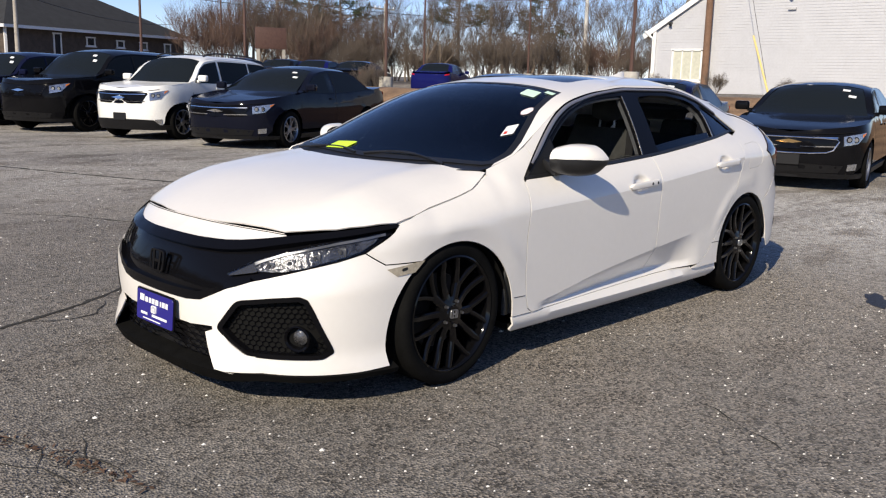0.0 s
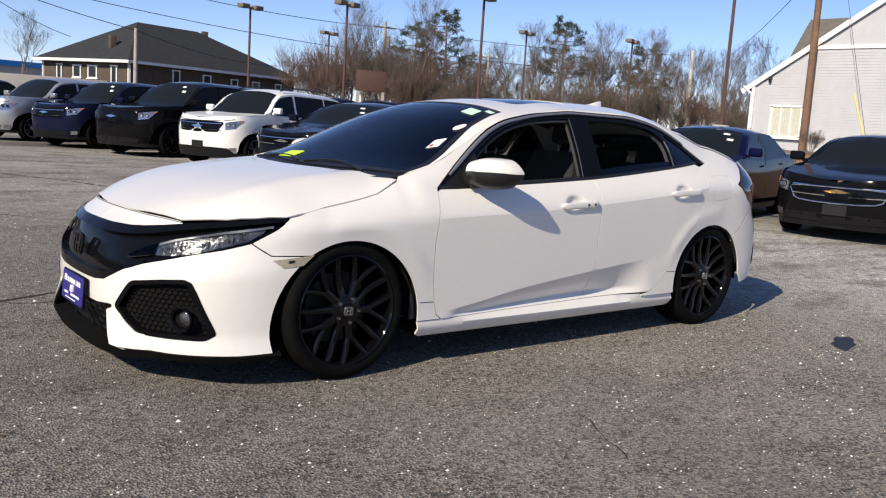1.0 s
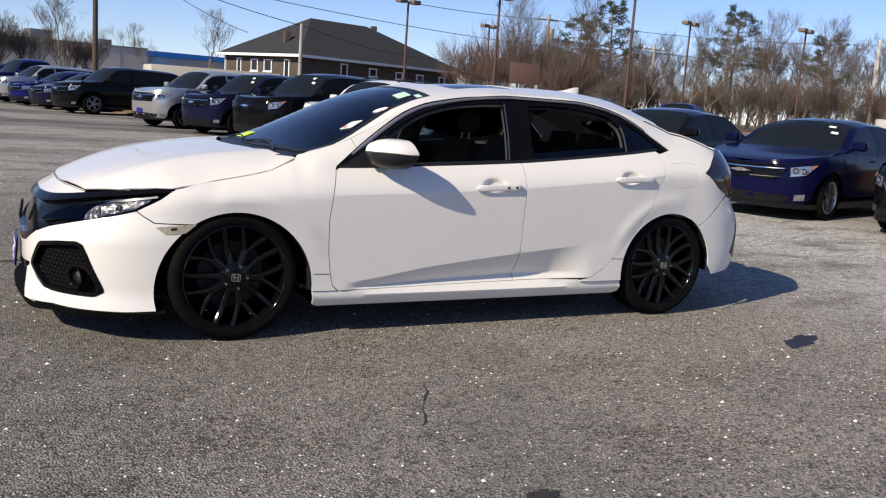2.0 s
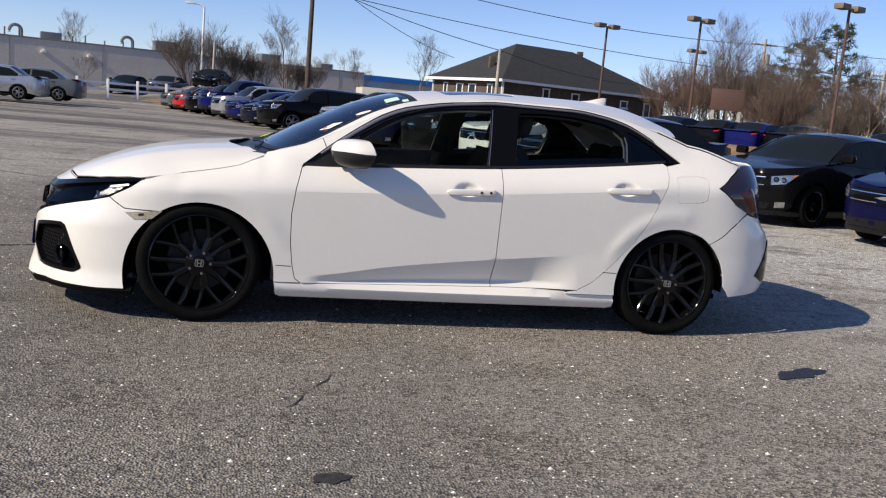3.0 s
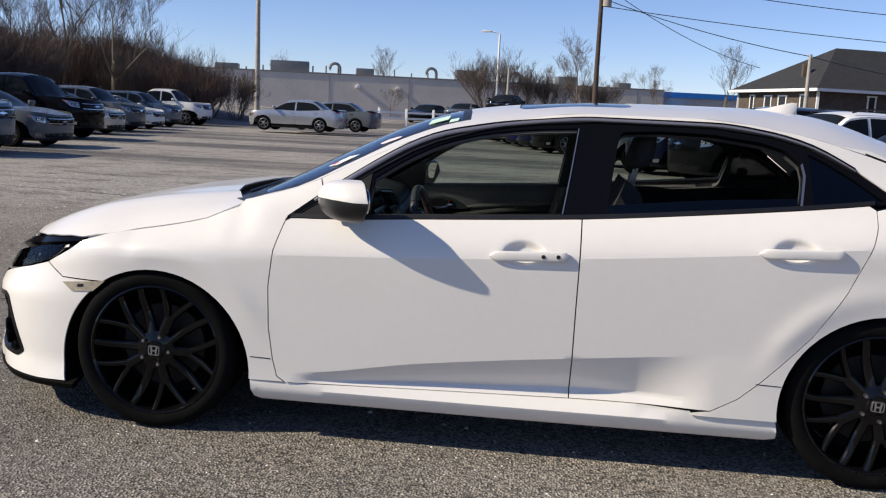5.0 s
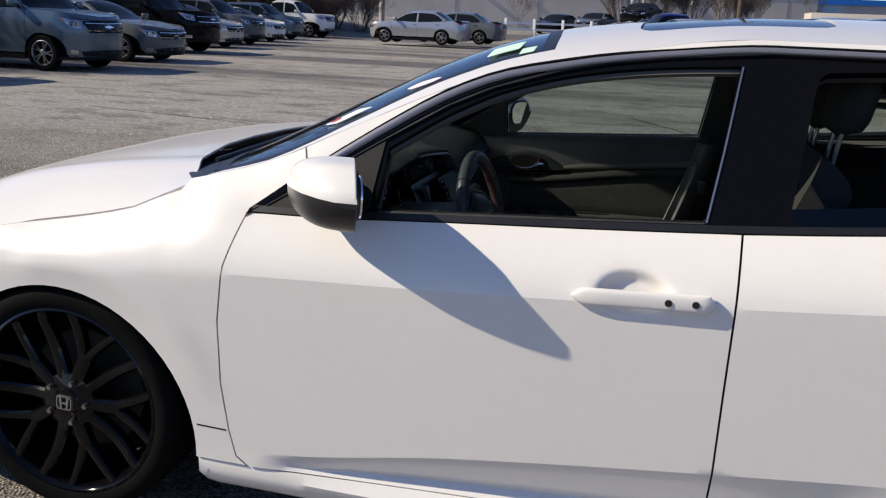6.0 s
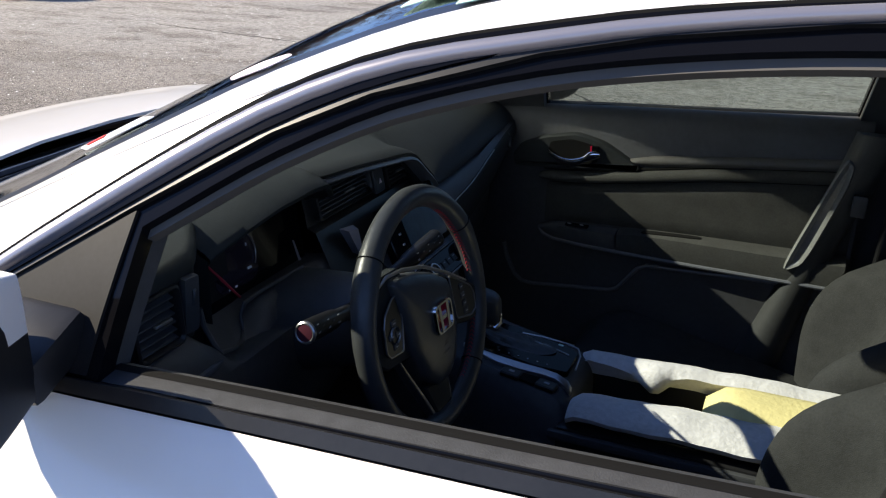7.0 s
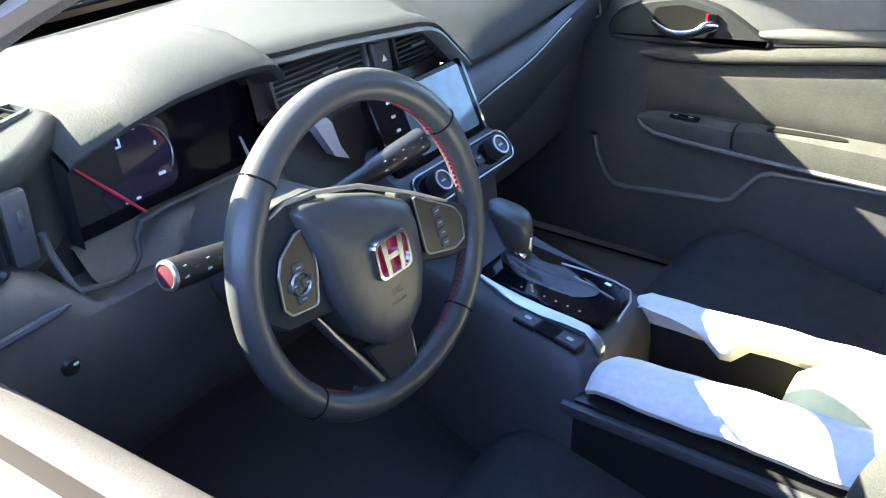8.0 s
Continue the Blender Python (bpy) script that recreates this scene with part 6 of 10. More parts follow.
for k in range(13):
    t = k / 12
    x = 0.0 + 0.36 * t
    e = 1 - 0.35 * (1 - min(1, t * 7)) ** 2
    rings.append([(x, -0.064, 0.50), (x, -0.066, 0.50 + 0.078 * e), (x, -0.050, 0.50 + 0.090 * e), (x, -0.02, 0.50 + 0.095 * e), (x, 0.02, 0.50 + 0.096 * e + 0.001 * math.sin(30 * t)), (x, 0.040, 0.50 + 0.090 * e), (x, 0.050, 0.50 + 0.076 * e), (x, 0.050, 0.50)])
v, f = loft_data(rings)
mesh_part("armrest_lid", v, [t[::-1] for t in f], YELLOW_WRAP, con, "pale yellow cloth over the armrest", angle=60)
sh = new("gear_selector")
sh.parent = con
slab("selector_plate", round_poly([(-0.180, -0.046), (-0.03, -0.056), (0.02, -0.048), (0.020, 0.030), (-0.02, 0.062), (-0.180, 0.070)], 0.10, 3), 0.010, Matrix.Translation((-0.250, 0.005, 0.594)) @ pose(0, 0, 0, 0, 5, 0), GLOSS_BLACK, sh, bevel=0.002)
boot = []
for i in range(9):
    t = i / 8
    ring = []
    for j in range(32):
        ang = 2 * math.pi * j / 32
        fold = 1 + 0.09 * math.sin(7 * ang + 3.0 * t) * math.sin(math.pi * t)
        ring.append((-0.345 - 0.058 * t + 0.078 * (1 - 0.80 * t) * fold * math.cos(ang), 0.014 + 0.004 * t + 0.034 * (1 - 0.62 * t) * fold * math.sin(ang), 0.598 + 0.024 * t ** 1.3 + 0.004 * math.sin(5 * ang + 9 * t) * math.sin(math.pi * t)))
    boot.append(ring)
mesh_part("leather_boot", *loft_data(boot), LEATHER, sh, angle=70)
mesh_part("selector_stem", *tube_data([(-0.400, 0.018, 0.612), (-0.404, 0.019, 0.636)], 0.010, 12), CHROME, sh)
kn = []
for t, wx, wy, dx in ((0.0, 0.014, 0.013, 0.010), (0.06, 0.020, 0.017, 0.010), (0.3, 0.025, 0.019, 0.006), (0.6, 0.030, 0.021, 0.0), (0.82, 0.033, 0.022, -0.004), (0.94, 0.030, 0.020, -0.005), (1.0, 0.020, 0.013, -0.005)):
    kn.append([(-0.410 + dx + wx * math.copysign(abs(math.cos(a)) ** 0.75, math.cos(a)), 0.020 + wy * math.copysign(abs(math.sin(a)) ** 0.75, math.sin(a)), 0.628 + 0.062 * t - 0.25 * (wx * math.cos(a)) * t) for a in [2 * math.pi * j / 24 for j in range(24)]])
mesh_part("selector_knob", *loft_data(kn), LEATHER, sh, "black leather selector knob", angle=60)
mesh_part("knob_chrome", *tube_data([(-0.386, 0.010, 0.622), (-0.380, 0.019, 0.632), (-0.380, 0.020, 0.650)], [0.006, 0.006, 0.003], 8), CHROME, sh)
for k in range(6):
    slab("gate_mark", rounded_rect(0.003, 0.003, 0.0008), 0.0005, Matrix.Translation((-0.36 + 0.018 * k, -0.036, 0.6045 - 0.0016 * k)), GREY_INK, sh)
v, f = loft_data([[(x, y - w * 0.5, z), (x, y - w * 0.2, z + 0.003), (x, y + w * 0.5, z + 0.004), (x, y + w * 0.5, z - 0.006), (x, y - w * 0.5, z - 0.006)] for x, y, z, w in ((-0.425, -0.046, 0.606, 0.004), (-0.39, -0.054, 0.602, 0.010), (-0.35, -0.062, 0.599, 0.015), (-0.31, -0.066, 0.597, 0.016), (-0.27, -0.064, 0.594, 0.013), (-0.245, -0.064, 0.591, 0.012), (-0.222, -0.076, 0.586, 0.016), (-0.214, -0.080, 0.578, 0.014))])
mesh_part("silver_blade", v, [t[::-1] for t in f], SILVER_TRIM, con, "satin silver console blade", angle=50)
tube("right_edge", [(-0.345, 0.054, 0.602), (-0.305, 0.060, 0.599), (-0.262, 0.058, 0.596), (-0.236, 0.052, 0.593), (-0.226, 0.030, 0.590), (-0.222, -0.02, 0.588)], 0.0018, SILVER_TRIM, con, n=6)
tube("right_edge", [(-0.330, 0.036, 0.601), (-0.290, 0.030, 0.598), (-0.245, 0.018, 0.594)], 0.0016, SILVER_TRIM, con, n=6)
for x, y, mark in ((-0.318, -0.090, GREY_INK), (-0.252, -0.098, GREY_INK), (-0.268, 0.048, TEAL_STICKER)):
    b = slab("console_button", rounded_rect(0.036, 0.024, 0.003), 0.008, Matrix.Translation((x, y, 0.5965 - 0.07 * (x + 0.29))) @ pose(0, 0, 0, 0, 4, -8), SATIN_BLACK, con, bevel=0.002)
    slab("button_mark", rounded_rect(0.010, 0.006, 0.001), 0.0005, Matrix.Translation((x, y, 0.5974 - 0.07 * (x + 0.29))) @ pose(0, 0, 0, 0, 4, -8), mark, b)
slab("coin_slot", rounded_rect(0.030, 0.024, 0.003), 0.004, Matrix.Translation((-0.285, -0.094, 0.5945)) @ pose(0, 0, 0, 0, 4, -8), UNDER, con)


# seats
def seat(y, height, dx=0.0, drop=0.0, name="front_seat"):
    s = new(name)
    s.parent = hatch
    tagged(s, "charcoal cloth bucket seat")
    rings = []
    for k in range(13):
        t = k / 12
        x = -0.335 + 0.56 * t
        nose = 1 - (1 - min(1, t * 5)) ** 2
        w = 0.225 + 0.03 * nose
        top = height - 0.055 + 0.055 * nose - 0.13 * t
        ring = [(x, y - w, 0.27), (x, y - w - 0.01, top - 0.04 + 0.02 * nose)]
        for j in range(11):
            u = -1 + 2 * j / 10
            ring.append((x, y + u * w, top + 0.035 * nose * max(0, (abs(u) - 0.5) / 0.5) ** 1.3 * (1 if abs(u) < 0.95 else 0.35)))
        ring += [(x, y + w + 0.01, top - 0.04 + 0.02 * nose), (x, y + w, 0.27)]
        rings.append(ring)
    v, f = loft_data(rings)
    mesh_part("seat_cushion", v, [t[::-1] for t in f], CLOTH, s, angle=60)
    # the side bolsters stand far forward low down and fade into the shoulders
    rings = []
    for k in range(29):
        z = 0.36 + 0.64 * k / 28
        rise = (z - 0.36) / 0.64
        mid = 0.255 + 0.42 * (z - 0.45)
        wing = mid - pchip([(0.36, 0.142), (0.47, 0.138), (0.526, 0.143), (0.584, 0.163), (0.63, 0.203), (0.683, 0.288), (0.725, 0.346), (0.80, 0.392), (0.90, 0.440), (1.0, 0.486)], z)
        w = 0.252 - 0.055 * max(0.0, rise - 0.62) * 2.4
        end = 1 - max(0.0, (rise - 0.88) / 0.12) ** 2 * 0.7
        ring = []
        for j in range(31):
            u = -1 + j / 15
            q = max(0.0, min(1.0, (abs(u) - 0.40) / 0.42))
            d = wing * q * q * (3 - 2 * q) * (1 - 0.55 * max(0.0, (abs(u) - 0.82) / 0.18) ** 2)
            ring.append((mid - d - 0.012 * end * math.cos(u * 4.2) + dx, y + u * w, z + drop))
        ring += [(mid + 0.10 * end + dx, y + w * 0.95, z + drop - 0.02), (mid + 0.11 * end + dx, y, z + drop - 0.02), (mid + 0.10 * end + dx, y - w * 0.95, z + drop - 0.02)]
        rings.append(ring)
    v, f = loft_data(rings)
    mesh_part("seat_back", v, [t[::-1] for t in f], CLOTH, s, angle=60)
    rings = []
    for k in range(9):
        t = k / 8
        cz, r = 1.03 + 0.16 * t, (1 - (2 * t - 1) ** 4) ** 0.5 * 0.9 + 0.1
        rings.append([(0.545 + 0.03 * t + a * 0.048 * r + dx, y + b * 0.12 * r, cz + drop) for a, b in [(math.cos(2 * math.pi * j / 16), math.copysign(abs(math.sin(2 * math.pi * j / 16)) ** 0.6, math.sin(2 * math.pi * j / 16))) for j in range(16)]])
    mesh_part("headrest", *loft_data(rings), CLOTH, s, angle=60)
    for d in (-0.05, 0.05):
        tube("headrest_post", [(0.53 + dx, y + d, 0.96 + drop), (0.548 + dx, y + d, 1.08 + drop)], 0.006, STEEL, s, n=8)
    for d in (-0.135, 0.135):
        tube("seam", [(-0.335 + 0.56 * t, y + d * (1 + 0.2 * t), height - 0.13 * t + 0.0005) for t in [0.2 + 0.07 * k for k in range(11)]], 0.002, UNDER, s, n=4)


seat(-0.365, 0.475, -0.052, 0.06)
seat(0.365, 0.445)
bench = new("rear_bench")
bench.parent = hatch
tagged(bench, "charcoal cloth rear bench")
bm = bmesh.new()
box(bm, (0.50, 1.26, 0.16), Matrix.Translation((0.92, 0, 0.46)), 0.05, 4)
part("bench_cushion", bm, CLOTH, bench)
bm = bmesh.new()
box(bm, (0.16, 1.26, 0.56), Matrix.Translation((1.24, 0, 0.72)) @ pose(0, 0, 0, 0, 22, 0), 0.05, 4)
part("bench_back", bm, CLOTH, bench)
for y in (-0.36, 0, 0.36):
    bm = bmesh.new()
    box(bm, (0.09, 0.24, 0.13), Matrix.Translation((1.35, y, 1.02)) @ pose(0, 0, 0, 0, 18, 0), 0.035, 4)
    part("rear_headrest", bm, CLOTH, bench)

# door cards
for side in (1, -1):
    # side 1: the driver's door at -y
    card = new("door_card")
    card.parent = hatch
    tagged(card, "black door card with grey cloth insert and armrest")
    yi = lambda z: -(0.735 - 0.02 * max(0, (0.75 - z) / 0.5)) * side
    rings = []
    for k in range(15):
        x = -0.83 + 1.06 * k / 14
        zb = pchip(BELT_Z, x) + 0.006
        prof = [(0.800, zb + 0.004), (0.775, zb + 0.008), (0.757, zb + 0.004), (0.737, zb - 0.010), (0.716, zb - 0.030), (0.701, zb - 0.050), (0.696, zb - 0.070), (0.706, 0.80), (0.705, 0.795), (0.700, 0.775), (0.705, 0.752), (0.722, 0.745), (0.728, 0.70), (0.722, 0.63), (0.712, 0.55), (0.70, 0.45), (0.70, 0.28)]
        if side < 0:
            prof = [(0.800, zb + 0.004), (0.775, zb + 0.008), (0.756, zb + 0.002), (0.744, zb - 0.015), (0.733, zb - 0.04), (0.726, 0.815), (0.720, 0.80), (0.718, 0.70), (0.717, 0.60), (0.716, 0.52), (0.708, 0.45), (0.70, 0.28)]
        rings.append([(x, -y * side, z) for y, z in prof])
    v, f = loft_data(rings, closed_ring=False)
    mesh_part("card_panel", v, f if side > 0 else [t[::-1] for t in f], DASH_HARD, card, angle=50)
    if side > 0:
        slot = [(-0.80 + 1.02 * k / 14, pchip(BELT_Z, -0.80 + 1.02 * k / 14)) for k in range(15)]
        v, f = loft_data([[(x, -0.780, z + 0.0138), (x, -0.776, z + 0.0152), (x, -0.768, z + 0.0146), (x, -0.764, z + 0.008)] for x, z in slot], closed_ring=False)
        mesh_part("window_slot", v, f, UNDER, card, "black rubber window slot")
        rings = []
        for k in range(13):
            x = -0.46 + 0.66 * k / 12
            e = min(1, (k + 0.6) / 3)
            rings.append([(x, -0.7085 * side, 0.80 + 0.012 * k / 12), (x, -(0.7085 - 0.014 * e) * side, 0.796), (x, -(0.705 - 0.022 * e) * side, 0.776), (x, -(0.708 - 0.014 * e) * side, 0.756), (x, -0.713 * side, 0.748)])
        v, f = loft_data(rings, closed_ring=False)
        mesh_part("cloth_band", v, f if side > 0 else [t[::-1] for t in f], DOOR_CLOTH, card, "grey cloth band", angle=60)
        tube("band_stitch", [(-0.45 + 0.05 * k, -0.690 * side, 0.763) for k in range(13)], 0.0018, UNDER, card, n=4)
        tube("band_line", [(-0.36 + 0.05 * k, -0.716 * side, 0.802 + 0.001 * k) for k in range(12)], 0.008, SILVER_TRIM, card, n=6)
        rings = []
        for k in range(19):
            x = -0.47 + 0.68 * k / 18
            lo_z = pchip([(-0.47, 0.730), (-0.36, 0.645), (-0.22, 0.612), (0.21, 0.612)], x)
            rings.append([(x, -(0.726 - 0.015 * (1 - (2 * j / 8 - 1) ** 6) * min(1, 0.2 + k / 3)) * side, lo_z + (0.744 - lo_z) * j / 8) for j in range(9)])
        v, f = loft_data(rings, closed_ring=False)
        mesh_part("cloth_insert", v, f if side < 0 else [t[::-1] for t in f], DOOR_CLOTH, card, "grey cloth insert", angle=60)
        rings = []
        for k in range(13):
            t = k / 12
            x = -0.50 + 0.72 * t
            e = 0.25 + 0.75 * min(1, t * 2.4) ** 0.8
            zt = 0.600 + 0.022 * t
            rings.append([(x, -0.722 * side, zt + 0.004), (x, -(0.722 - 0.055 * e) * side, zt), (x, -(0.722 - 0.078 * e) * side, zt - 0.012), (x, -(0.722 - 0.075 * e) * side, zt - 0.038), (x, -(0.722 - 0.045 * e) * side, zt - 0.058), (x, -0.716 * side, zt - 0.062)])
        v, f = loft_data(rings, closed_ring=False)
        mesh_part("armrest", v, f if side > 0 else [t[::-1] for t in f], DOOR_CLOTH if side < 0 else DASH_SOFT, card, "padded door armrest", angle=60)
        tube("armrest_line", [(-0.50 + 0.72 * k / 12, -(0.722 - 0.076 * (0.25 + 0.75 * min(1, k / 5) ** 0.8)) * side, 0.572 + 0.022 * k / 12) for k in range(13)], 0.003, SATIN_BLACK, card, n=6)
        slab("switch_panel", round_poly([(-0.06, -0.022), (0.06, -0.022), (0.06, 0.022), (-0.06, 0.022)], 0.2, 3), 0.004, Matrix.Translation((-0.36, -0.690 * side, 0.611)) @ pose(0, 0, 0, 0, 0, 0), GLOSS_BLACK, card, bevel=0.001)
        slab("pull_cup", rounded_rect(0.17, 0.040, 0.015), 0.003, Matrix.Translation((-0.19, -0.690 * side, 0.6175)) @ pose(0, 0, 0, 0, -2, 0), UNDER, card)
        pk = round_poly([(-0.60, 0.46), (-0.30, 0.455), (-0.23, 0.525), (0.20, 0.535), (0.20, 0.30), (-0.60, 0.30)], 0.15, 3)
        data = loft_data([[(x, -(0.712 - d) * side, z) for x, z in shrink(pk, s)] for s, d in ((0, -0.005), (0.004, 0.022), (0.012, 0.028), (0.03, 0.029))])
        mesh_part("map_pocket", *data, DASH_HARD, card, angle=40)
        hb = round_poly([(-0.50, 0.765), (-0.34, 0.775), (-0.30, 0.815), (-0.36, 0.845), (-0.47, 0.835), (-0.51, 0.80)], 0.25, 4)
        data = loft_data([[(x, -(0.726 - d) * side, z) for x, z in shrink(hb, s)] for s, d in ((0, -0.004), (0.004, 0.006), (0.010, 0.008), (0.014, 0.004), (0.018, -0.02))])
        hz2 = mesh_part("handle_bezel", *data, GLOSS_BLACK, card, angle=40)
        tube("inner_handle", [(-0.47, -0.716 * side, 0.806), (-0.44, -0.700 * side, 0.792), (-0.40, -0.698 * side, 0.789), (-0.37, -0.702 * side, 0.796), (-0.355, -0.712 * side, 0.806)], [0.006, 0.011, 0.011, 0.012, 0.008], CHROME, hz2, "chrome inner door handle", n=10)
        slab("lock_tab", rounded_rect(0.012, 0.008, 0.002), 0.01, Matrix(((1, 0, 0, -0.35), (0, 0, side, -0.712 * side), (0, 1, 0, 0.818), (0, 0, 0, 1))), RED_EMBLEM if side < 0 else SATIN_BLACK, hz2, bevel=0.001)
    else:
        BAND_Z = [(-0.52, 0.722), (-0.45, 0.725), (-0.26, 0.749), (-0.07, 0.778), (0.22, 0.806)]
        STRIP_Z = [(-0.31, 0.782), (-0.08, 0.807), (0.22, 0.836)]
        rings, strip_rings = [], []
        for k in range(25):
            x = -0.518 + 0.738 * k / 24
            zc, h = pchip(BAND_Z, x), 0.0145 * min(1.0, 0.35 + k / 2.5)
            rings.append([(x, 0.720, zc + h + 0.003), (x, 0.708, zc + h), (x, 0.699, zc + h * 0.4), (x, 0.698, zc - h * 0.4), (x, 0.706, zc - h), (x, 0.720, zc - h - 0.003)])
        for k in range(15):
            x = -0.318 + 0.538 * k / 14
            zc, h = pchip(STRIP_Z, x), 0.0115 * min(1.0, 0.1 + k / 2)
            strip_rings.append([(x, 0.722, zc + h + 0.002), (x, 0.713, zc + h), (x, 0.708, zc), (x, 0.712, zc - h), (x, 0.722, zc - h - 0.002)])
        v, f = loft_data(rings, closed_ring=False)
        mesh_part("cloth_band", v, [t[::-1] for t in f], DOOR_CLOTH, card, "padded grey band", angle=60)
        v, f = loft_data(strip_rings, closed_ring=False)
        mesh_part("trim_strip", v, [t[::-1] for t in f], material("warm_grey_trim", (0.085, 0.082, 0.076), rough=0.4, vary=0.1, scale=30), card, "satin warm grey trim strip", angle=60)
        tube("band_stitch", [(-0.49 + 0.71 * k / 20, 0.7035, pchip(BAND_Z, -0.49 + 0.71 * k / 20) - 0.0125) for k in range(21)], 0.0012, UNDER, card, n=4)
        tube("band_groove", [(-0.51 + 0.73 * k / 20, 0.716, pchip(BAND_Z, -0.51 + 0.73 * k / 20) + 0.0195) for k in range(21)], 0.0040, UNDER, card, n=5)
        rings = []
        for k in range(21):
            x = -0.50 + 0.72 * k / 20
            hi_z = pchip(BAND_Z, x) - 0.018
            lo_z = pchip([(-0.50, 0.60), (-0.36, 0.612), (0.22, 0.622)], x)
            rings.append([(x, 0.7165 - 0.007 * (1 - (2 * j / 8 - 1) ** 6) * min(1, 0.2 + k / 3), lo_z + (hi_z - lo_z) * j / 8) for j in range(9)])
        v, f = loft_data(rings, closed_ring=False)
        mesh_part("cloth_insert", v, f, DOOR_CLOTH, card, "grey cloth insert", angle=60)
        ARM_Y = [(-0.515, 0.708), (-0.46, 0.694), (-0.31, 0.684), (-0.10, 0.668), (0.22, 0.655)]
        for nm, x0, x1, mt in (("armrest_front", -0.515, -0.308, DASH_HARD), ("armrest_pad", -0.304, 0.22, DOOR_CLOTH)):
            rings = []
            for k in range(17):
                x = x0 + (x1 - x0) * k / 16
                yi, zt = pchip(ARM_Y, x), pchip([(-0.515, 0.590), (-0.46, 0.602), (-0.31, 0.604), (-0.28, 0.612), (0.22, 0.622)], x)
                zb = pchip([(-0.515, 0.574), (-0.47, 0.560), (-0.31, 0.556), (0.22, 0.558)], x)
                rings.append([(x, 0.720, zt + 0.003), (x, yi + 0.012, zt), (x, yi + 0.003, zt - 0.005), (x, yi, (zt + zb) / 2), (x, yi + 0.004, zb + 0.003), (x, yi + 0.016, zb), (x, 0.718, zb - 0.006)])
            v, f = loft_data(rings, closed_ring=False)
            mesh_part(nm, v, [t[::-1] for t in f], mt, card, "padded door armrest" if mt is DOOR_CLOTH else "", angle=50)
        # highlight along the armrest's lower edge, put into a paler plastic
        tube("armrest_line", [(x, pchip(ARM_Y, x) + 0.002, z) for x, z in ((-0.512, 0.580), (-0.50, 0.568), (-0.47, 0.560), (-0.40, 0.557), (-0.31, 0.5555), (-0.20, 0.556), (-0.08, 0.557), (0.06, 0.558), (0.20, 0.558))], [0.002, 0.004] + [0.005] * 7, BROW_AND_GLINT, card, n=8)
        slab("switch_panel", rounded_rect(0.060, 0.020, 0.004), 0.004, Matrix.Translation((-0.410, 0.702, 0.6065)), GLOSS_BLACK, card, bevel=0.001)
        for dx in (-0.020, 0.012):
            slab("switch_mark", rounded_rect(0.010, 0.003, 0.001), 0.0005, Matrix.Translation((-0.410 + dx, 0.702, 0.6072)), WHITE_INK, card)
        slab("pull_cup", round_poly([(-0.075, -0.010), (0.075, -0.006), (0.070, 0.012), (-0.060, 0.014)], 0.25, 3), 0.003, Matrix.Translation((-0.175, 0.697, 0.6185)) @ pose(0, 0, 0, 0, -2, 0), UNDER, card)
        lip = [(-0.600, 0.530), (-0.590, 0.490), (-0.566, 0.446), (-0.548, 0.431), (-0.520, 0.427), (-0.41, 0.438), (-0.315, 0.447), (-0.292, 0.456), (-0.268, 0.488), (-0.246, 0.518), (-0.225, 0.529), (-0.02, 0.538), (0.22, 0.545)]
        # the lip's edge highlight is put into its paler colour too
        tube("pocket_lip", [(x, 0.692, z) for x, z in lip], 0.0050, BROW_AND_GLINT, card, n=8)
        data = loft_data([[(x, y, z) for x, z in lip] + [(0.22, y, 0.28), (-0.62, y, 0.28), (-0.62, y, 0.53)] for y in (0.712, 0.694)])
        mesh_part("map_pocket", data[0], data[1], DASH_HARD, card, "black map pocket panel", angle=40)
        hb = round_poly([(-0.595, 0.770), (-0.575, 0.800), (-0.513, 0.826), (-0.43, 0.842), (-0.36, 0.826), (-0.30, 0.794), (-0.258, 0.768), (-0.36, 0.752), (-0.48, 0.742), (-0.590, 0.738)], 0.22, 3)
        cup = round_poly([(-0.500, 0.790), (-0.494, 0.814), (-0.44, 0.826), (-0.385, 0.816), (-0.366, 0.800), (-0.376, 0.770), (-0.44, 0.762), (-0.485, 0.772)], 0.2, 3)
        data = loft_data([[(x, y, z) for x, z in shrink(hb, s)] for s, y in ((0, 0.722), (0.002, 0.708), (0.005, 0.705), (0.012, 0.7045))])
        hz2 = mesh_part("handle_bezel", data[0], [t[::-1] for t in data[1]], DASH_SOFT, card, "smooth black handle surround", angle=40)
        slab("handle_cup", cup[::-1], 0.004, Matrix(((1, 0, 0, 0), (0, 0, -1, 0.7028), (0, 1, 0, 0), (0, 0, 0, 1))), UNDER, hz2)
        rings = []
        for t in [k / 14 for k in range(15)]:
            x, z = -0.498 + 0.132 * t, 0.789 - 0.020 * math.sin(math.pi * min(1, t * 1.25)) ** 0.8 + 0.006 * max(0, t - 0.7) * 3
            h = 0.004 + 0.006 * math.sin(math.pi * min(1, 0.15 + t * 0.75)) + (0.004 if 0.72 < t < 0.96 else 0.0)
            y = 0.7035 - 0.012 * math.sin(math.pi * min(1, 0.05 + t * 0.9)) ** 0.7
            rings.append([(x, y + 0.005 * math.cos(a), z + h * math.sin(a)) for a in [2 * math.pi * j / 12 for j in range(12)]])
        mesh_part("inner_handle", *loft_data(rings), CHROME, hz2, "chrome inner door handle", angle=60)
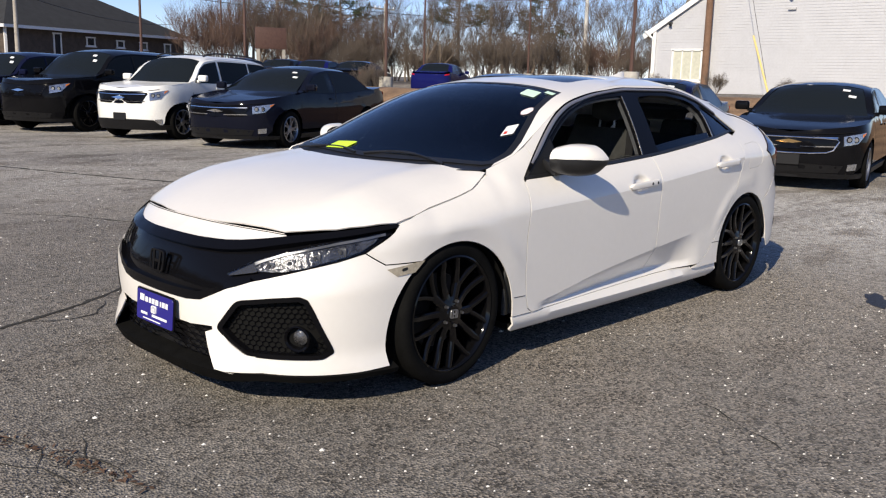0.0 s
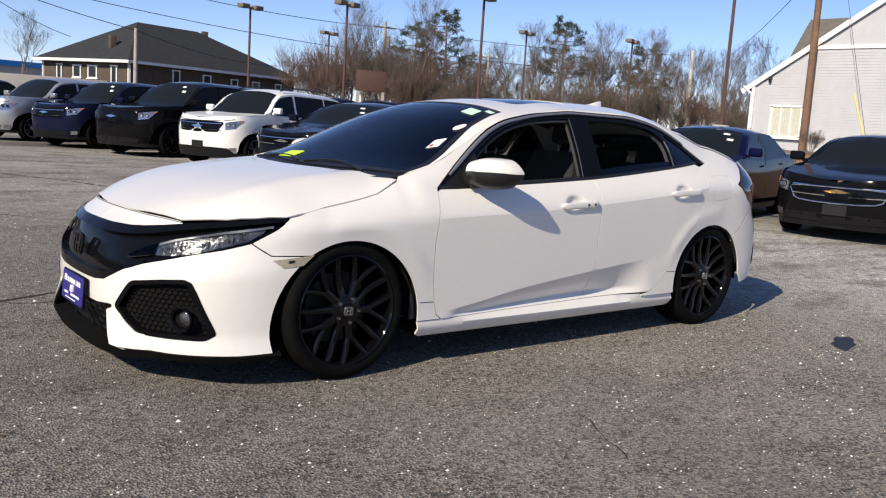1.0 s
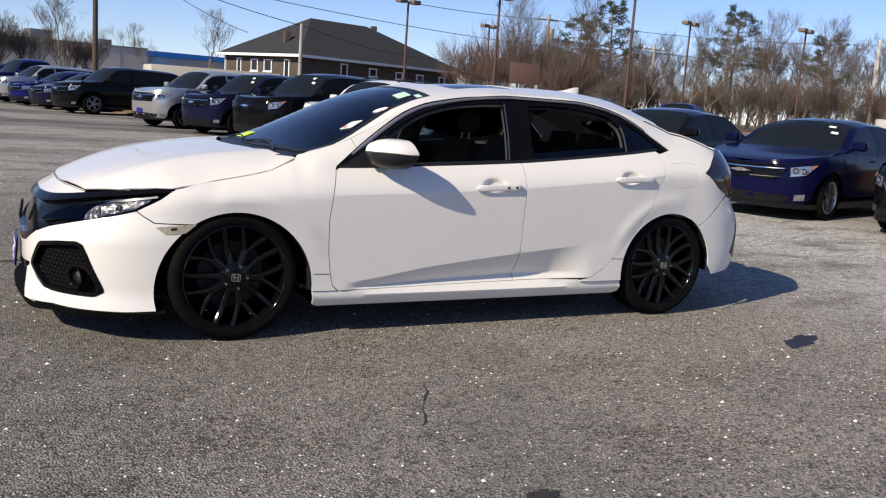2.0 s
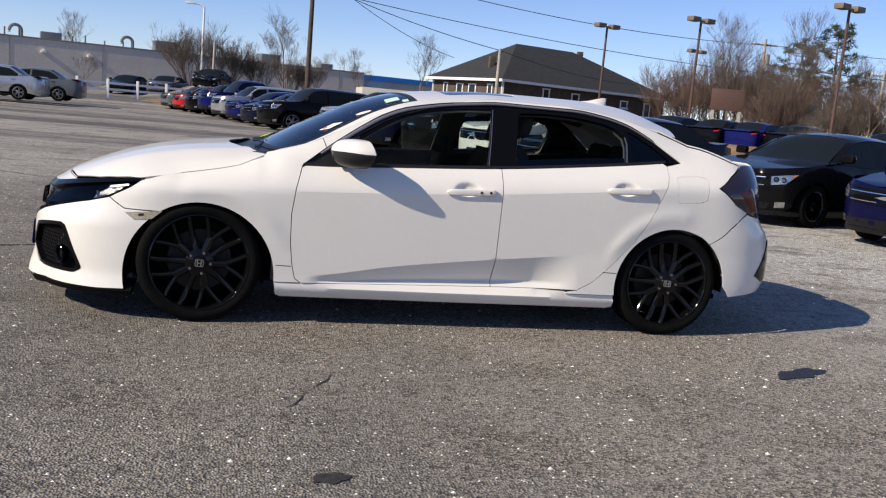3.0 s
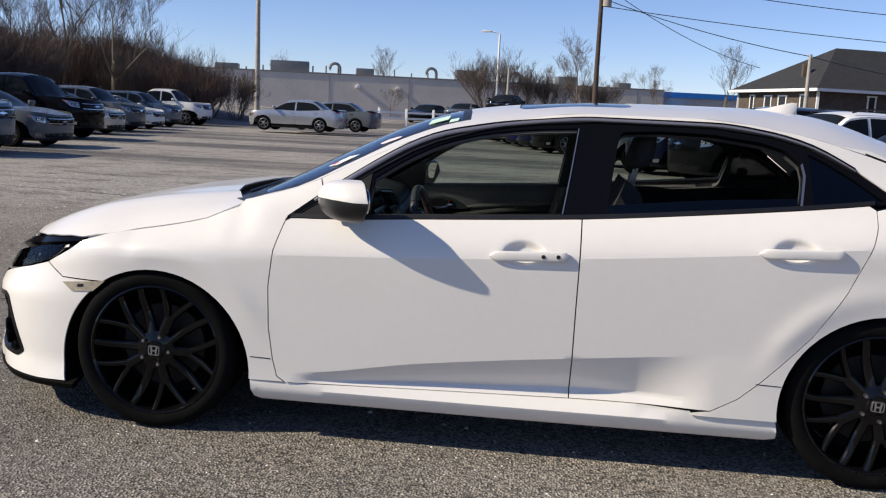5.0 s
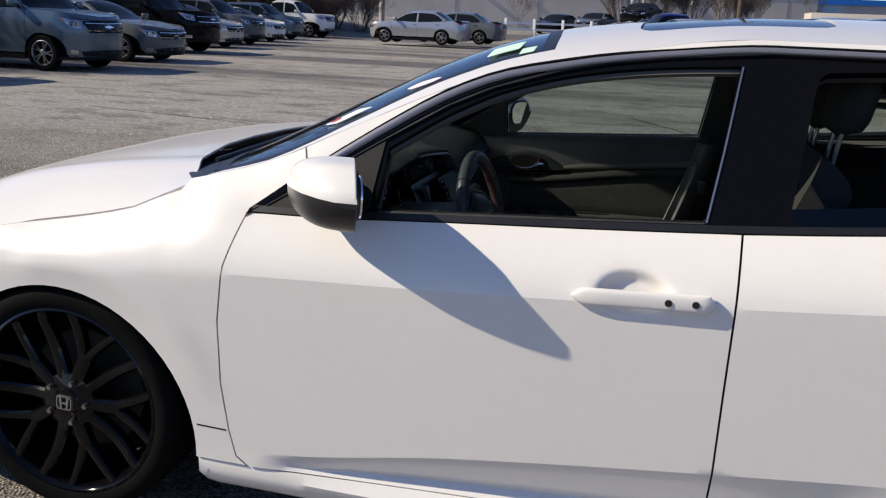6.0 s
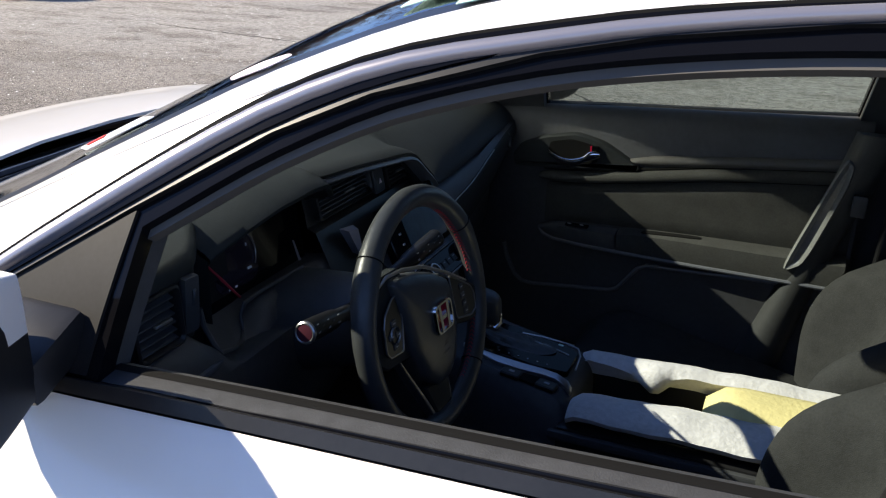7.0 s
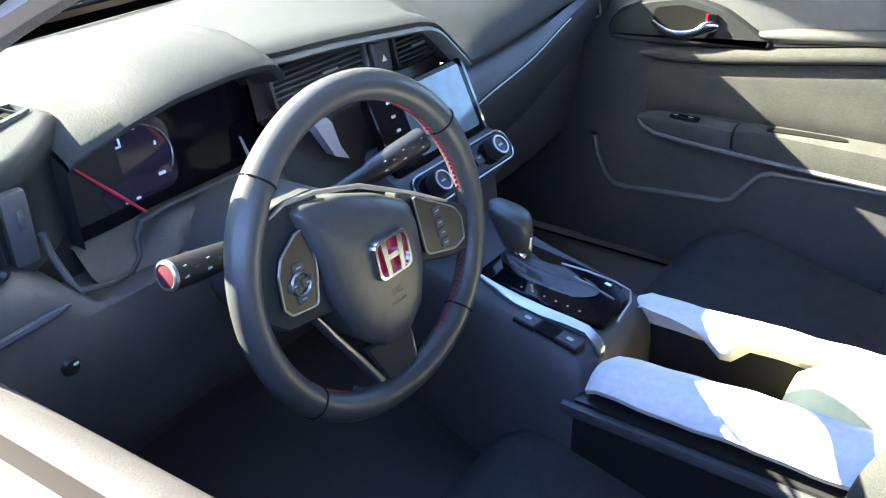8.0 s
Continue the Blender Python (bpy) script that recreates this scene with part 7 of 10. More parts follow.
        slab("lock_tab", rounded_rect(0.016, 0.014, 0.002), 0.008, Matrix(((1, 0, 0, -0.378), (0, 0, -1, 0.698), (0, 1, 0, 0.808), (0, 0, 0, 1))), GLOSS_BLACK, hz2, bevel=0.001)
        slab("lock_mark", rounded_rect(0.004, 0.014, 0.001), 0.006, Matrix(((1, 0, 0, -0.390), (0, 0, -1, 0.698), (0, 1, 0, 0.808), (0, 0, 0, 1))), RED_EMBLEM, hz2)
    # centre pillar trim, belt
    rings = []
    for k in range(9):
        t = k / 8
        x, z = 0.052 + 0.180 * t, 0.34 + 0.58 * t
        w = 0.040 - 0.010 * math.sin(math.pi * t)
        y = 0.695 - 0.0 * t - 0.03 * max(0, t - 0.7)
        rings.append([(x - w, -y * side, z), (x - w * 0.7, -(y - 0.030) * side, z), (x, -(y - 0.042) * side, z), (x + w, -(y - 0.034) * side, z), (x + w * 1.5, -(y - 0.02) * side, z), (x + w * 1.7, -y * side, z)])
    v, f = loft_data(rings)
    mesh_part("pillar_cover", v, f if side < 0 else [t[::-1] for t in f], material("pillar_plastic", (0.040, 0.042, 0.042), rough=0.38, vary=0.1, bump=0.1, bump_scale=300) if "pillar_plastic" not in bpy.data.materials else bpy.data.materials["pillar_plastic"], card, "grey centre pillar cover", angle=50)
    guide = round_poly([(0.088, 0.597), (0.100, 0.590), (0.135, 0.612), (0.195, 0.800), (0.202, 0.850), (0.180, 0.868)], 0.3, 3)
    rings = [[(x, -(y + 0.02 * max(0.0, z - 0.75)) * side, z) for x, z in shrink(guide, d)] for d, y in ((0.0, 0.668), (0.0, 0.650), (0.003, 0.646), (0.007, 0.648), (0.012, 0.653))]
    v, f = loft_data(rings)
    mesh_part("belt_guide", v, f if side > 0 else [t[::-1] for t in f], BELT_PLASTIC, card, "polished grey belt guide", angle=40)
    rings = [[(x - 0.002, -0.679 * side, z), (x - 0.002, -0.631 * side, z), (x + 0.002, -0.631 * side, z), (x + 0.002, -0.679 * side, z)] for x, z in [(0.300 - 0.0036 * k, 1.14 - 0.075 * k) for k in range(11)]]
    v, f = loft_data(rings)
    mesh_part("belt_webbing", v, f if side > 0 else [t[::-1] for t in f], SATIN_BLACK, card)
    bm = bmesh.new()
    box(bm, (0.03, 0.014, 0.05), Matrix.Translation((0.222, -0.645 * side, 0.765)), 0.004)
    part("belt_buckle", bm, DASH_HARD, card)
# rear-view mirror
rm = new("rear_view_mirror")
rm.parent = hatch
m = facing(-0.395, 0.0, 1.155, -8, -12)
slab("mirror_back", rounded_rect(0.25, 0.065, 0.03), 0.03, m, SATIN_BLACK, rm, bevel=0.005)
slab("mirror_glass", rounded_rect(0.238, 0.054, 0.026), 0.002, m @ Matrix.Translation((0, 0, 0.002)), MIRROR, rm)
tube("mirror_arm", [(-0.43, 0, 1.155), (-0.46, 0, 1.18), (-0.44, 0, 1.215)], 0.012, SATIN_BLACK, rm)


# ---- ground, bank and lot ----
def asphalt():
    m = bpy.data.materials.new("worn_asphalt")
    m.use_nodes = True
    nt, b = m.node_tree, m.node_tree.nodes["Principled BSDF"]
    b.inputs["Roughness"].default_value, b.inputs["Specular IOR Level"].default_value = 0.82, 0.35
    co = nt.nodes.new("ShaderNodeTexCoord")

    def noise_tex(scale, detail, stretch=None, rough=0.55):
        n = nt.nodes.new("ShaderNodeTexNoise")
        n.inputs["Scale"].default_value, n.inputs["Detail"].default_value, n.inputs["Roughness"].default_value = scale, detail, rough
        if stretch:
            mp = nt.nodes.new("ShaderNodeMapping")
            mp.inputs["Scale"].default_value, mp.inputs["Rotation"].default_value = stretch, (0, 0, 0.12)
            nt.links.new(co.outputs["Object"], mp.inputs[0])
            nt.links.new(mp.outputs[0], n.inputs["Vector"])
        else:
            nt.links.new(co.outputs["Object"], n.inputs["Vector"])
        return n.outputs[0]

    def ramp(src, p0, p1, c0, c1):
        r = nt.nodes.new("ShaderNodeValToRGB")
        r.color_ramp.elements[0].position, r.color_ramp.elements[1].position = p0, p1
        r.color_ramp.elements[0].color, r.color_ramp.elements[1].color = (*c0, 1), (*c1, 1)
        nt.links.new(src, r.inputs[0])
        return r.outputs[0]

    def mix(kind, fac, a, c):
        n = nt.nodes.new("ShaderNodeMix")
        n.data_type, n.blend_type = "RGBA", kind
        for sock, val in ((n.inputs[0], fac), (n.inputs[6], a), (n.inputs[7], c)):
            if isinstance(val, (int, float)):
                sock.default_value = val
            else:
                nt.links.new(val, sock)
        return n.outputs[2]
    vor = nt.nodes.new("ShaderNodeTexVoronoi")
    vor.inputs["Scale"].default_value = 105
    nt.links.new(co.outputs["Object"], vor.inputs["Vector"])
    hue = nt.nodes.new("ShaderNodeSeparateColor")
    nt.links.new(vor.outputs["Color"], hue.inputs[0])
    stones = ramp(hue.outputs[0], 0.12, 0.94, (0.012, 0.011, 0.010), (0.42, 0.38, 0.335))
    base = mix("MIX", 0.22, stones, ramp(noise_tex(14, 6), 0.30, 0.72, (0.055, 0.050, 0.043), (0.20, 0.18, 0.155)))
    base = mix("MULTIPLY", 0.9, base, ramp(noise_tex(0.8, 6), 0.34, 0.66, (0.80, 0.79, 0.78), (1.10, 1.08, 1.05)))
    base = mix("MULTIPLY", 0.8, base, ramp(noise_tex(0.16, 5), 0.32, 0.68, (0.80, 0.80, 0.80), (1.10, 1.08, 1.05)))
    where = nt.nodes.new("ShaderNodeSeparateXYZ")
    nt.links.new(co.outputs["Object"], where.inputs[0])

    def span(sock, a, b):
        n = nt.nodes.new("ShaderNodeMapRange")
        n.inputs[1].default_value, n.inputs[2].default_value = a, b
        nt.links.new(sock, n.inputs[0])
        return n.outputs[0]

    def times(a, b):
        n = nt.nodes.new("ShaderNodeMath")
        n.operation = "MULTIPLY"
        for sock, val in zip(n.inputs, (a, b)):
            if isinstance(val, (int, float)):
                sock.default_value = val
            else:
                nt.links.new(val, sock)
        return n.outputs[0]
    # asphalt darker on the nose side of the stall, paler on the tail side
    drift = nt.nodes.new("ShaderNodeMath")
    drift.operation = "ADD"
    nt.links.new(span(where.outputs[0], -3.2, 3.2), drift.inputs[0])
    nt.links.new(times(noise_tex(0.55, 5), 0.35), drift.inputs[1])
    base = mix("MULTIPLY", span(where.outputs[1], 5.0, 0.5), base, ramp(drift.outputs[0], 0.30, 1.05, (0.74, 0.74, 0.74), (1.12, 1.12, 1.11)))
    # dried salt: strongest behind the hatchback's tail, thin elsewhere
    salt = times(ramp(noise_tex(0.22, 8, (0.5, 1.4, 1), 0.62), 0.30, 0.46, (0, 0, 0), (1, 1, 1)), ramp(noise_tex(13, 9, None, 0.78), 0.38, 0.56, (0.05, 0.05, 0.05), (1, 1, 1)))
    salt = times(salt, ramp(noise_tex(1.5, 7, (0.7, 1.3, 1), 0.65), 0.37, 0.50, (0.14, 0.14, 0.14), (1, 1, 1)))
    tail = times(span(where.outputs[0], 1.2, 4.6), span(where.outputs[0], 10.0, 7.0))
    thin = nt.nodes.new("ShaderNodeMath")
    thin.operation, thin.inputs[1].default_value = "MAXIMUM", 0.16
    more = nt.nodes.new("ShaderNodeMath")
    more.operation = "MAXIMUM"
    nt.links.new(tail, more.inputs[0])
    nt.links.new(times(times(span(where.outputs[1], 3.0, 7.0), span(where.outputs[0], 6.5, 3.5)), 0.6), more.inputs[1])
    nt.links.new(more.outputs[0], thin.inputs[0])
    lime = nt.nodes.new("ShaderNodeRGB")
    lime.outputs[0].default_value = (0.57, 0.55, 0.51, 1)
    col = mix("MIX", times(times(salt, thin.outputs[0]), 0.95), base, lime.outputs[0])
    damp = ramp(noise_tex(0.11, 6, (0.25, 1.7, 1), 0.6), 0.46, 0.56, (1, 1, 1), (0.40, 0.40, 0.43))
    far = nt.nodes.new("ShaderNodeSeparateXYZ")
    nt.links.new(co.outputs["Object"], far.inputs[0])
    gate = nt.nodes.new("ShaderNodeMapRange")
    gate.inputs[1].default_value, gate.inputs[2].default_value = 7.0, 14.0
    nt.links.new(far.outputs[1], gate.inputs[0])
    col = mix("MULTIPLY", gate.outputs[0], col, damp)
    nt.links.new(col, b.inputs["Base Color"])
    bp = nt.nodes.new("ShaderNodeBump")
    bp.inputs["Strength"].default_value, bp.inputs["Distance"].default_value = 0.9, 0.008
    nt.links.new(vor.outputs["Distance"], bp.inputs["Height"])
    nt.links.new(bp.outputs[0], b.inputs["Normal"])
    return m


ASPHALT = asphalt()
MULCH = material("brown_mulch", (0.30, 0.19, 0.11), rough=0.95, color2=(0.11, 0.07, 0.042), scale=2.5, bump=1.0, bump_scale=18)
CRACK = material("crack_dirt", (0.03, 0.028, 0.024), rough=0.95)
CONCRETE = material("pale_concrete", (0.46, 0.44, 0.40), rough=0.9, vary=0.15, bump=0.4, bump_scale=40)


def step(a, b, x):
    t = max(0.0, min(1.0, (x - a) / (b - a)))
    return t * t * (3 - 2 * t)


def ground_z(x, y):
    d = (x - 7.3) * 0.93 + (y - 1.4) * 0.36
    return 0.95 * step(6.2, 10.5, d) - 0.42 * step(12, 15, d) * step(15, 19, y) * step(42, 36, y) * step(40, 34, x) + 0.7 * step(-19, -26, x) * step(30, 40, y) + 0.55 * step(46, 62, y) * step(16, 8, x)


axis = lambda lo, hi, fine: sorted(set([-1500, -700, -350, -180] + [lo + fine * k for k in range(int((hi - lo) / fine) + 1)] + [180, 350, 700, 1500]))
gx, gy = axis(-90, 110, 1.25), axis(-60, 140, 1.25)
verts = [(x, y, ground_z(x, y)) for x in gx for y in gy]
faces = [(i * len(gy) + j, (i + 1) * len(gy) + j, (i + 1) * len(gy) + j + 1, i * len(gy) + j + 1) for i in range(len(gx) - 1) for j in range(len(gy) - 1)]
tagged(mesh_part("ground", verts, faces, ASPHALT), "worn grey asphalt lot with salt stains", "ground", kind="structure")
rows = []
for k in range(60):
    u = -34 + 1.5 * k
    cx, cy = 7.3 - 0.36 * u * -1 * -1, 1.4 + 0.93 * u
    cx = 7.3 - 0.36 * u
    rows.append([(cx + 0.93 * d, cy + 0.36 * d, ground_z(cx + 0.93 * d, cy + 0.36 * d) + 0.09 + 0.06 * noise.noise((u, d * 1.3, 0)) - (0.12 if j in (0, 9) else 0)) for j, d in enumerate([5.6 + 0.18 * math.sin(u) + 0.62 * q for q in range(10)])])
v, f = loft_data(rows, closed_ring=False)
tagged(mesh_part("mulch_bank", v, [t[::-1] for t in f], MULCH), "sloping bank of brown bark mulch", "bank", kind="structure")

# loose pale grit and chips on the asphalt
rng = random.Random(4)
data_v, data_f = [], []
for k in range(14000):
    r = rng.random()
    x, y = rng.uniform(-9, 7), rng.uniform(-6.5, 10) if r < 0.85 else rng.uniform(-4, -1.5)
    s = rng.uniform(0.002, 0.0068) * (2.0 if rng.random() < 0.05 else 1)
    a, n = rng.uniform(0, 6.28), 5
    o = len(data_v)
    st = rng.uniform(0.5, 1)
    data_v += [(x + s * math.cos(a + 6.283 * i / n), y + s * st * math.sin(a + 6.283 * i / n), ground_z(x, y)) for i in range(n)] + [(x, y, ground_z(x, y) + s * 0.7)]
    data_f += [(o + i, o + (i + 1) % n, o + n) for i in range(n)]
tagged(mesh_part("grit", data_v, data_f, material("pale_grit", (0.72, 0.70, 0.66), rough=0.9, vary=0.2)), "pale salt grit scattered on the asphalt", "grit", kind="stuff")


def crack(points, width, seed):
    r = random.Random(seed)
    pts = []
    for (x0, y0), (x1, y1) in zip(points, points[1:]):
        n = max(2, int(math.hypot(x1 - x0, y1 - y0) / 0.06))
        pts += [(x0 + (x1 - x0) * k / n + r.uniform(-0.012, 0.012), y0 + (y1 - y0) * k / n + r.uniform(-0.012, 0.012)) for k in range(n)]
    rows = []
    for k, (x, y) in enumerate(pts):
        w = width * r.uniform(0.35, 1.2) * (0.3 if k in (0, len(pts) - 1) else 1)
        dx, dy = (points[-1][1] - points[0][1]), -(points[-1][0] - points[0][0])
        q = math.hypot(dx, dy)
        rows.append([(x - dx / q * w, y - dy / q * w, 0.0035), (x + dx / q * w, y + dy / q * w, 0.0035)])
    v, f = loft_data(rows, closed_ring=False)
    tagged(mesh_part("pavement_crack", v, f, CRACK), "thin dark crack in the asphalt", "crack", group="asphalt cracks", kind="structure")


crack([(-0.72, -1.75), (-0.86, -2.0), (-0.98, -2.25)], 0.004, 1)
crack([(-0.55, -1.45), (-0.66, -1.64)], 0.003, 2)
crack([(-3.6, 0.95), (-3.0, 1.08), (-2.5, 1.26), (-2.09, 1.40), (-1.70, 1.64), (-1.2, 1.95)], 0.016, 3)
crack([(-2.35, 1.31), (-2.2, 1.19), (-2.0, 1.22), (-1.81, 1.50)], 0.008, 4)
crack([(-0.6, 10.6), (0.24, 9.1), (0.57, 8.05), (1.0, 6.9), (1.24, 6.37), (1.6, 5.6)], 0.030, 9)
BROKEN = ([(-3.05, -0.02), (-2.93, -0.36), (-2.81, -0.62), (-2.80, -0.84)], [(-2.77, -0.36), (-2.82, -0.50), (-2.93, -0.70)], [(-3.10, -0.35), (-2.99, -0.52), (-2.96, -0.80)], [(-2.93, -0.36), (-3.02, -0.55), (-3.10, -0.62)], [(-2.86, -0.50), (-2.92, -0.58), (-2.88, -0.72)])
for k, pts in enumerate(BROKEN):
    crack(pts, 0.0035, 20 + k)
# dead leaf scraps caught in the broken asphalt
rng = random.Random(12)
leaf_v, leaf_f = [], []
for k in range(130):
    t = rng.random()
    x, y = (-3.02 + 0.12 * t * 1.9 + rng.gauss(0, 0.022), -0.05 - 0.80 * t + rng.gauss(0, 0.03))
    a, ln, wd = rng.uniform(0, 6.28), rng.uniform(0.006, 0.022), rng.uniform(0.003, 0.007)
    c, sn, o = math.cos(a), math.sin(a), len(leaf_v)
    leaf_v += [(x - ln * c, y - ln * sn, 0.004), (x + wd * sn, y - wd * c, 0.006 + rng.uniform(0, 0.006)), (x + ln * c, y + ln * sn, 0.005 + rng.uniform(0, 0.008)), (x - wd * sn, y + wd * c, 0.006)]
    leaf_f.append((o, o + 1, o + 2, o + 3))
tagged(mesh_part("leaf_litter", leaf_v, leaf_f, material("dead_leaf_scraps", (0.13, 0.075, 0.048), rough=0.9, color2=(0.06, 0.035, 0.022), scale=14)), "brown dead leaf scraps along a crack", "leaves", kind="stuff")
crack([(-2.0, 6.0), (-0.8, 4.6), (-0.2, 3.4)], 0.012, 7)
crack([(-7.5, 7.5), (-5.0, 7.0), (-3.2, 5.9), (-1.6, 6.2)], 0.014, 8)


def stain(cx, cy, rx, ry, mat, seed, label, turn=0.0):
    r = random.Random(seed)
    ph = [r.uniform(0, 6.28) for _ in range(4)]
    ring = []
    for k in range(40):
        a = 2 * math.pi * k / 40
        q = 1 + 0.20 * math.sin(2 * a + ph[0]) + 0.13 * math.sin(5 * a + ph[1]) + 0.07 * math.sin(9 * a + ph[2])
        x, y = rx * q * math.cos(a), ry * q * math.sin(a)
        ring.append((cx + x * math.cos(turn) - y * math.sin(turn), cy + x * math.sin(turn) + y * math.cos(turn), 0.004))
    tagged(mesh_part("oil_stain", ring, [tuple(range(40))], mat), label, "stain", kind="structure")


WET = material("wet_asphalt", (0.022, 0.022, 0.026), rough=0.5, vary=0.5, scale=30, spec=0.35, bump=1.0, bump_scale=90)
OIL = material("oily_asphalt", (0.030, 0.028, 0.027), rough=0.7, vary=0.6, scale=45, bump=0.6, bump_scale=100)
stain(1.80, -1.60, 0.17, 0.075, WET, 3, "dark wet patch on the asphalt", 0.4)
stain(-0.84, -2.85, 0.068, 0.036, OIL, 5, "small oil stain on the asphalt", 0.5)
stain(-0.62, -3.08, 0.06, 0.035, OIL, 6, "small oil stain on the asphalt", 0.2)


# ---- parked vehicles ----
PARKED_GLASS = material("dark_car_glass", (0.010, 0.013, 0.016), rough=0.05, spec=0.08)
TRIM_BLACK = material("black_bumper_plastic", (0.008, 0.008, 0.009), rough=0.45, spec=0.25, vary=0.2, scale=20)
# sun thrown back by the tail lamps is put into this brighter red
SUNLIT_RED = material("sunlit_red_lens", (0.42, 0.008, 0.015), rough=0.15, coat=0.3)
GOLD = material("gold_badge_metal", (0.72, 0.50, 0.25), rough=0.3, metal=0.9)
LAMP_GLASS = material("lamp_reflector", (0.62, 0.63, 0.65), rough=0.12, metal=0.8, color2=(0.14, 0.14, 0.15), scale=9, bump=0.8, bump_scale=30)
CAR_PAINT = {}


def paint(key, color, metal=0.2):
    if key not in CAR_PAINT:
        CAR_PAINT[key] = material(key + "_paint", color, rough=0.07 if max(color) < 0.12 else 0.25, metal=metal if max(color) > 0.12 else 0.0, coat=0.0 if max(color) < 0.12 else 0.35, vary=0.06, scale=4, spec=0.13 if max(color) < 0.12 else 0.35)
    return CAR_PAINT[key]


# side outline by kind: shares of the length, shares of the height
SHAPES = {
    "sedan": dict(hood=[(0, 0.46), (0.03, 0.54), (0.12, 0.60), (0.27, 0.665)], shield=(0.25, 0.44), roof=[(0.44, 0.965), (0.55, 1.0), (0.68, 0.985)], back=(0.70, 0.86), deck=[(0.86, 0.73), (0.96, 0.735), (1.0, 0.66)],
                  belt=[(0.24, 0.63), (0.5, 0.645), (0.85, 0.70)], axles=(0.20, 0.785), clear=0.13, taper=0.70, doors=(0.27, 0.53, 0.76)),
    "suv": dict(hood=[(0, 0.50), (0.02, 0.58), (0.10, 0.625), (0.26, 0.66)], shield=(0.245, 0.40), roof=[(0.40, 0.965), (0.52, 1.0), (0.80, 0.985), (0.90, 0.965)], back=(0.915, 0.985), deck=[(0.985, 0.66), (1.0, 0.60)],
                belt=[(0.24, 0.625), (0.55, 0.645), (0.93, 0.68)], axles=(0.195, 0.79), clear=0.14, taper=0.76, doors=(0.27, 0.50, 0.72)),
    "hatch": dict(hood=[(0, 0.46), (0.03, 0.55), (0.12, 0.61), (0.24, 0.66)], shield=(0.22, 0.42), roof=[(0.42, 0.965), (0.56, 1.0), (0.78, 0.96)], back=(0.80, 0.955), deck=[(0.955, 0.70), (1.0, 0.60)],
                  belt=[(0.22, 0.62), (0.5, 0.645), (0.92, 0.69)], axles=(0.19, 0.80), clear=0.13, taper=0.72, doors=(0.25, 0.52, 0.76)),
    "pickup": dict(hood=[(0, 0.52), (0.015, 0.61), (0.10, 0.635), (0.24, 0.655)], shield=(0.235, 0.335), roof=[(0.335, 0.97), (0.42, 1.0), (0.54, 0.985)], back=(0.555, 0.585), deck=[(0.59, 0.665), (0.98, 0.665), (1.0, 0.62)],
                   belt=[(0.23, 0.635), (0.40, 0.645), (0.60, 0.66)], axles=(0.175, 0.79), clear=0.19, taper=0.80, doors=(0.26, 0.42, 0.57)),
}
WHEEL_SETS = {}


def parked_wheel(parent, x, y, r, side, rim_mat, key):
    """A tyre and a five-spoke rim; alike wheels share their meshes."""
    k = (round(r, 3), rim_mat.name, side)
    w = new("wheel")
    w.parent = parent
    w.matrix_basis = Matrix.Translation((x, y, r)) @ (left if side < 0 else right)
    if k not in WHEEL_SETS:
        q = r * 0.70
        a = mesh_part("tyre", *revolve([(q, -0.02), (q + 0.01, 0.0), (r * 0.92, 0.004), (r * 0.985, -0.015), (r, -0.05), (r, -0.17), (r * 0.95, -0.20), (q, -0.20)], 28), RUBBER)
        data = [revolve([(q, -0.005), (q - 0.012, 0.0), (q - 0.025, -0.02), (q - 0.03, -0.12)], 28), revolve([(0.0, -0.01), (0.05, -0.012), (0.07, -0.03)], 12)]
        for i in range(5):
            for d in (-0.16, 0.16):
                c, s = math.cos(1.2566 * i + d), math.sin(1.2566 * i + d)
                c2, s2 = math.cos(1.2566 * i + d * 1.5), math.sin(1.2566 * i + d * 1.5)
                rings = []
                for rr, cc, ss, w0 in ((0.04, c, s, 0.016), (q * 0.55, c, s, 0.015), (q - 0.012, c2, s2, 0.020)):
                    p, t = Vector((rr * cc, rr * ss, -0.022)), Vector((-ss, cc, 0)) * w0
                    rings.append([p - t - Vector((0, 0, 0.02)), p + t - Vector((0, 0, 0.02)), p + t * 0.8, p - t * 0.8])
                data.append(loft_data(rings))
        b = mesh_part("rim", *join_data(*data), rim_mat)
        c = mesh_part("hub_well", *revolve([(0.0, -0.13), (q, -0.13)], 20), UNDER)
        WHEEL_SETS[k] = (a.data, b.data, c.data)
        for o in (a, b, c):
            o.parent = w
    else:
        for nm, me in zip(("tyre", "rim", "hub_well"), WHEEL_SETS[k]):
            new(nm, me).parent = w


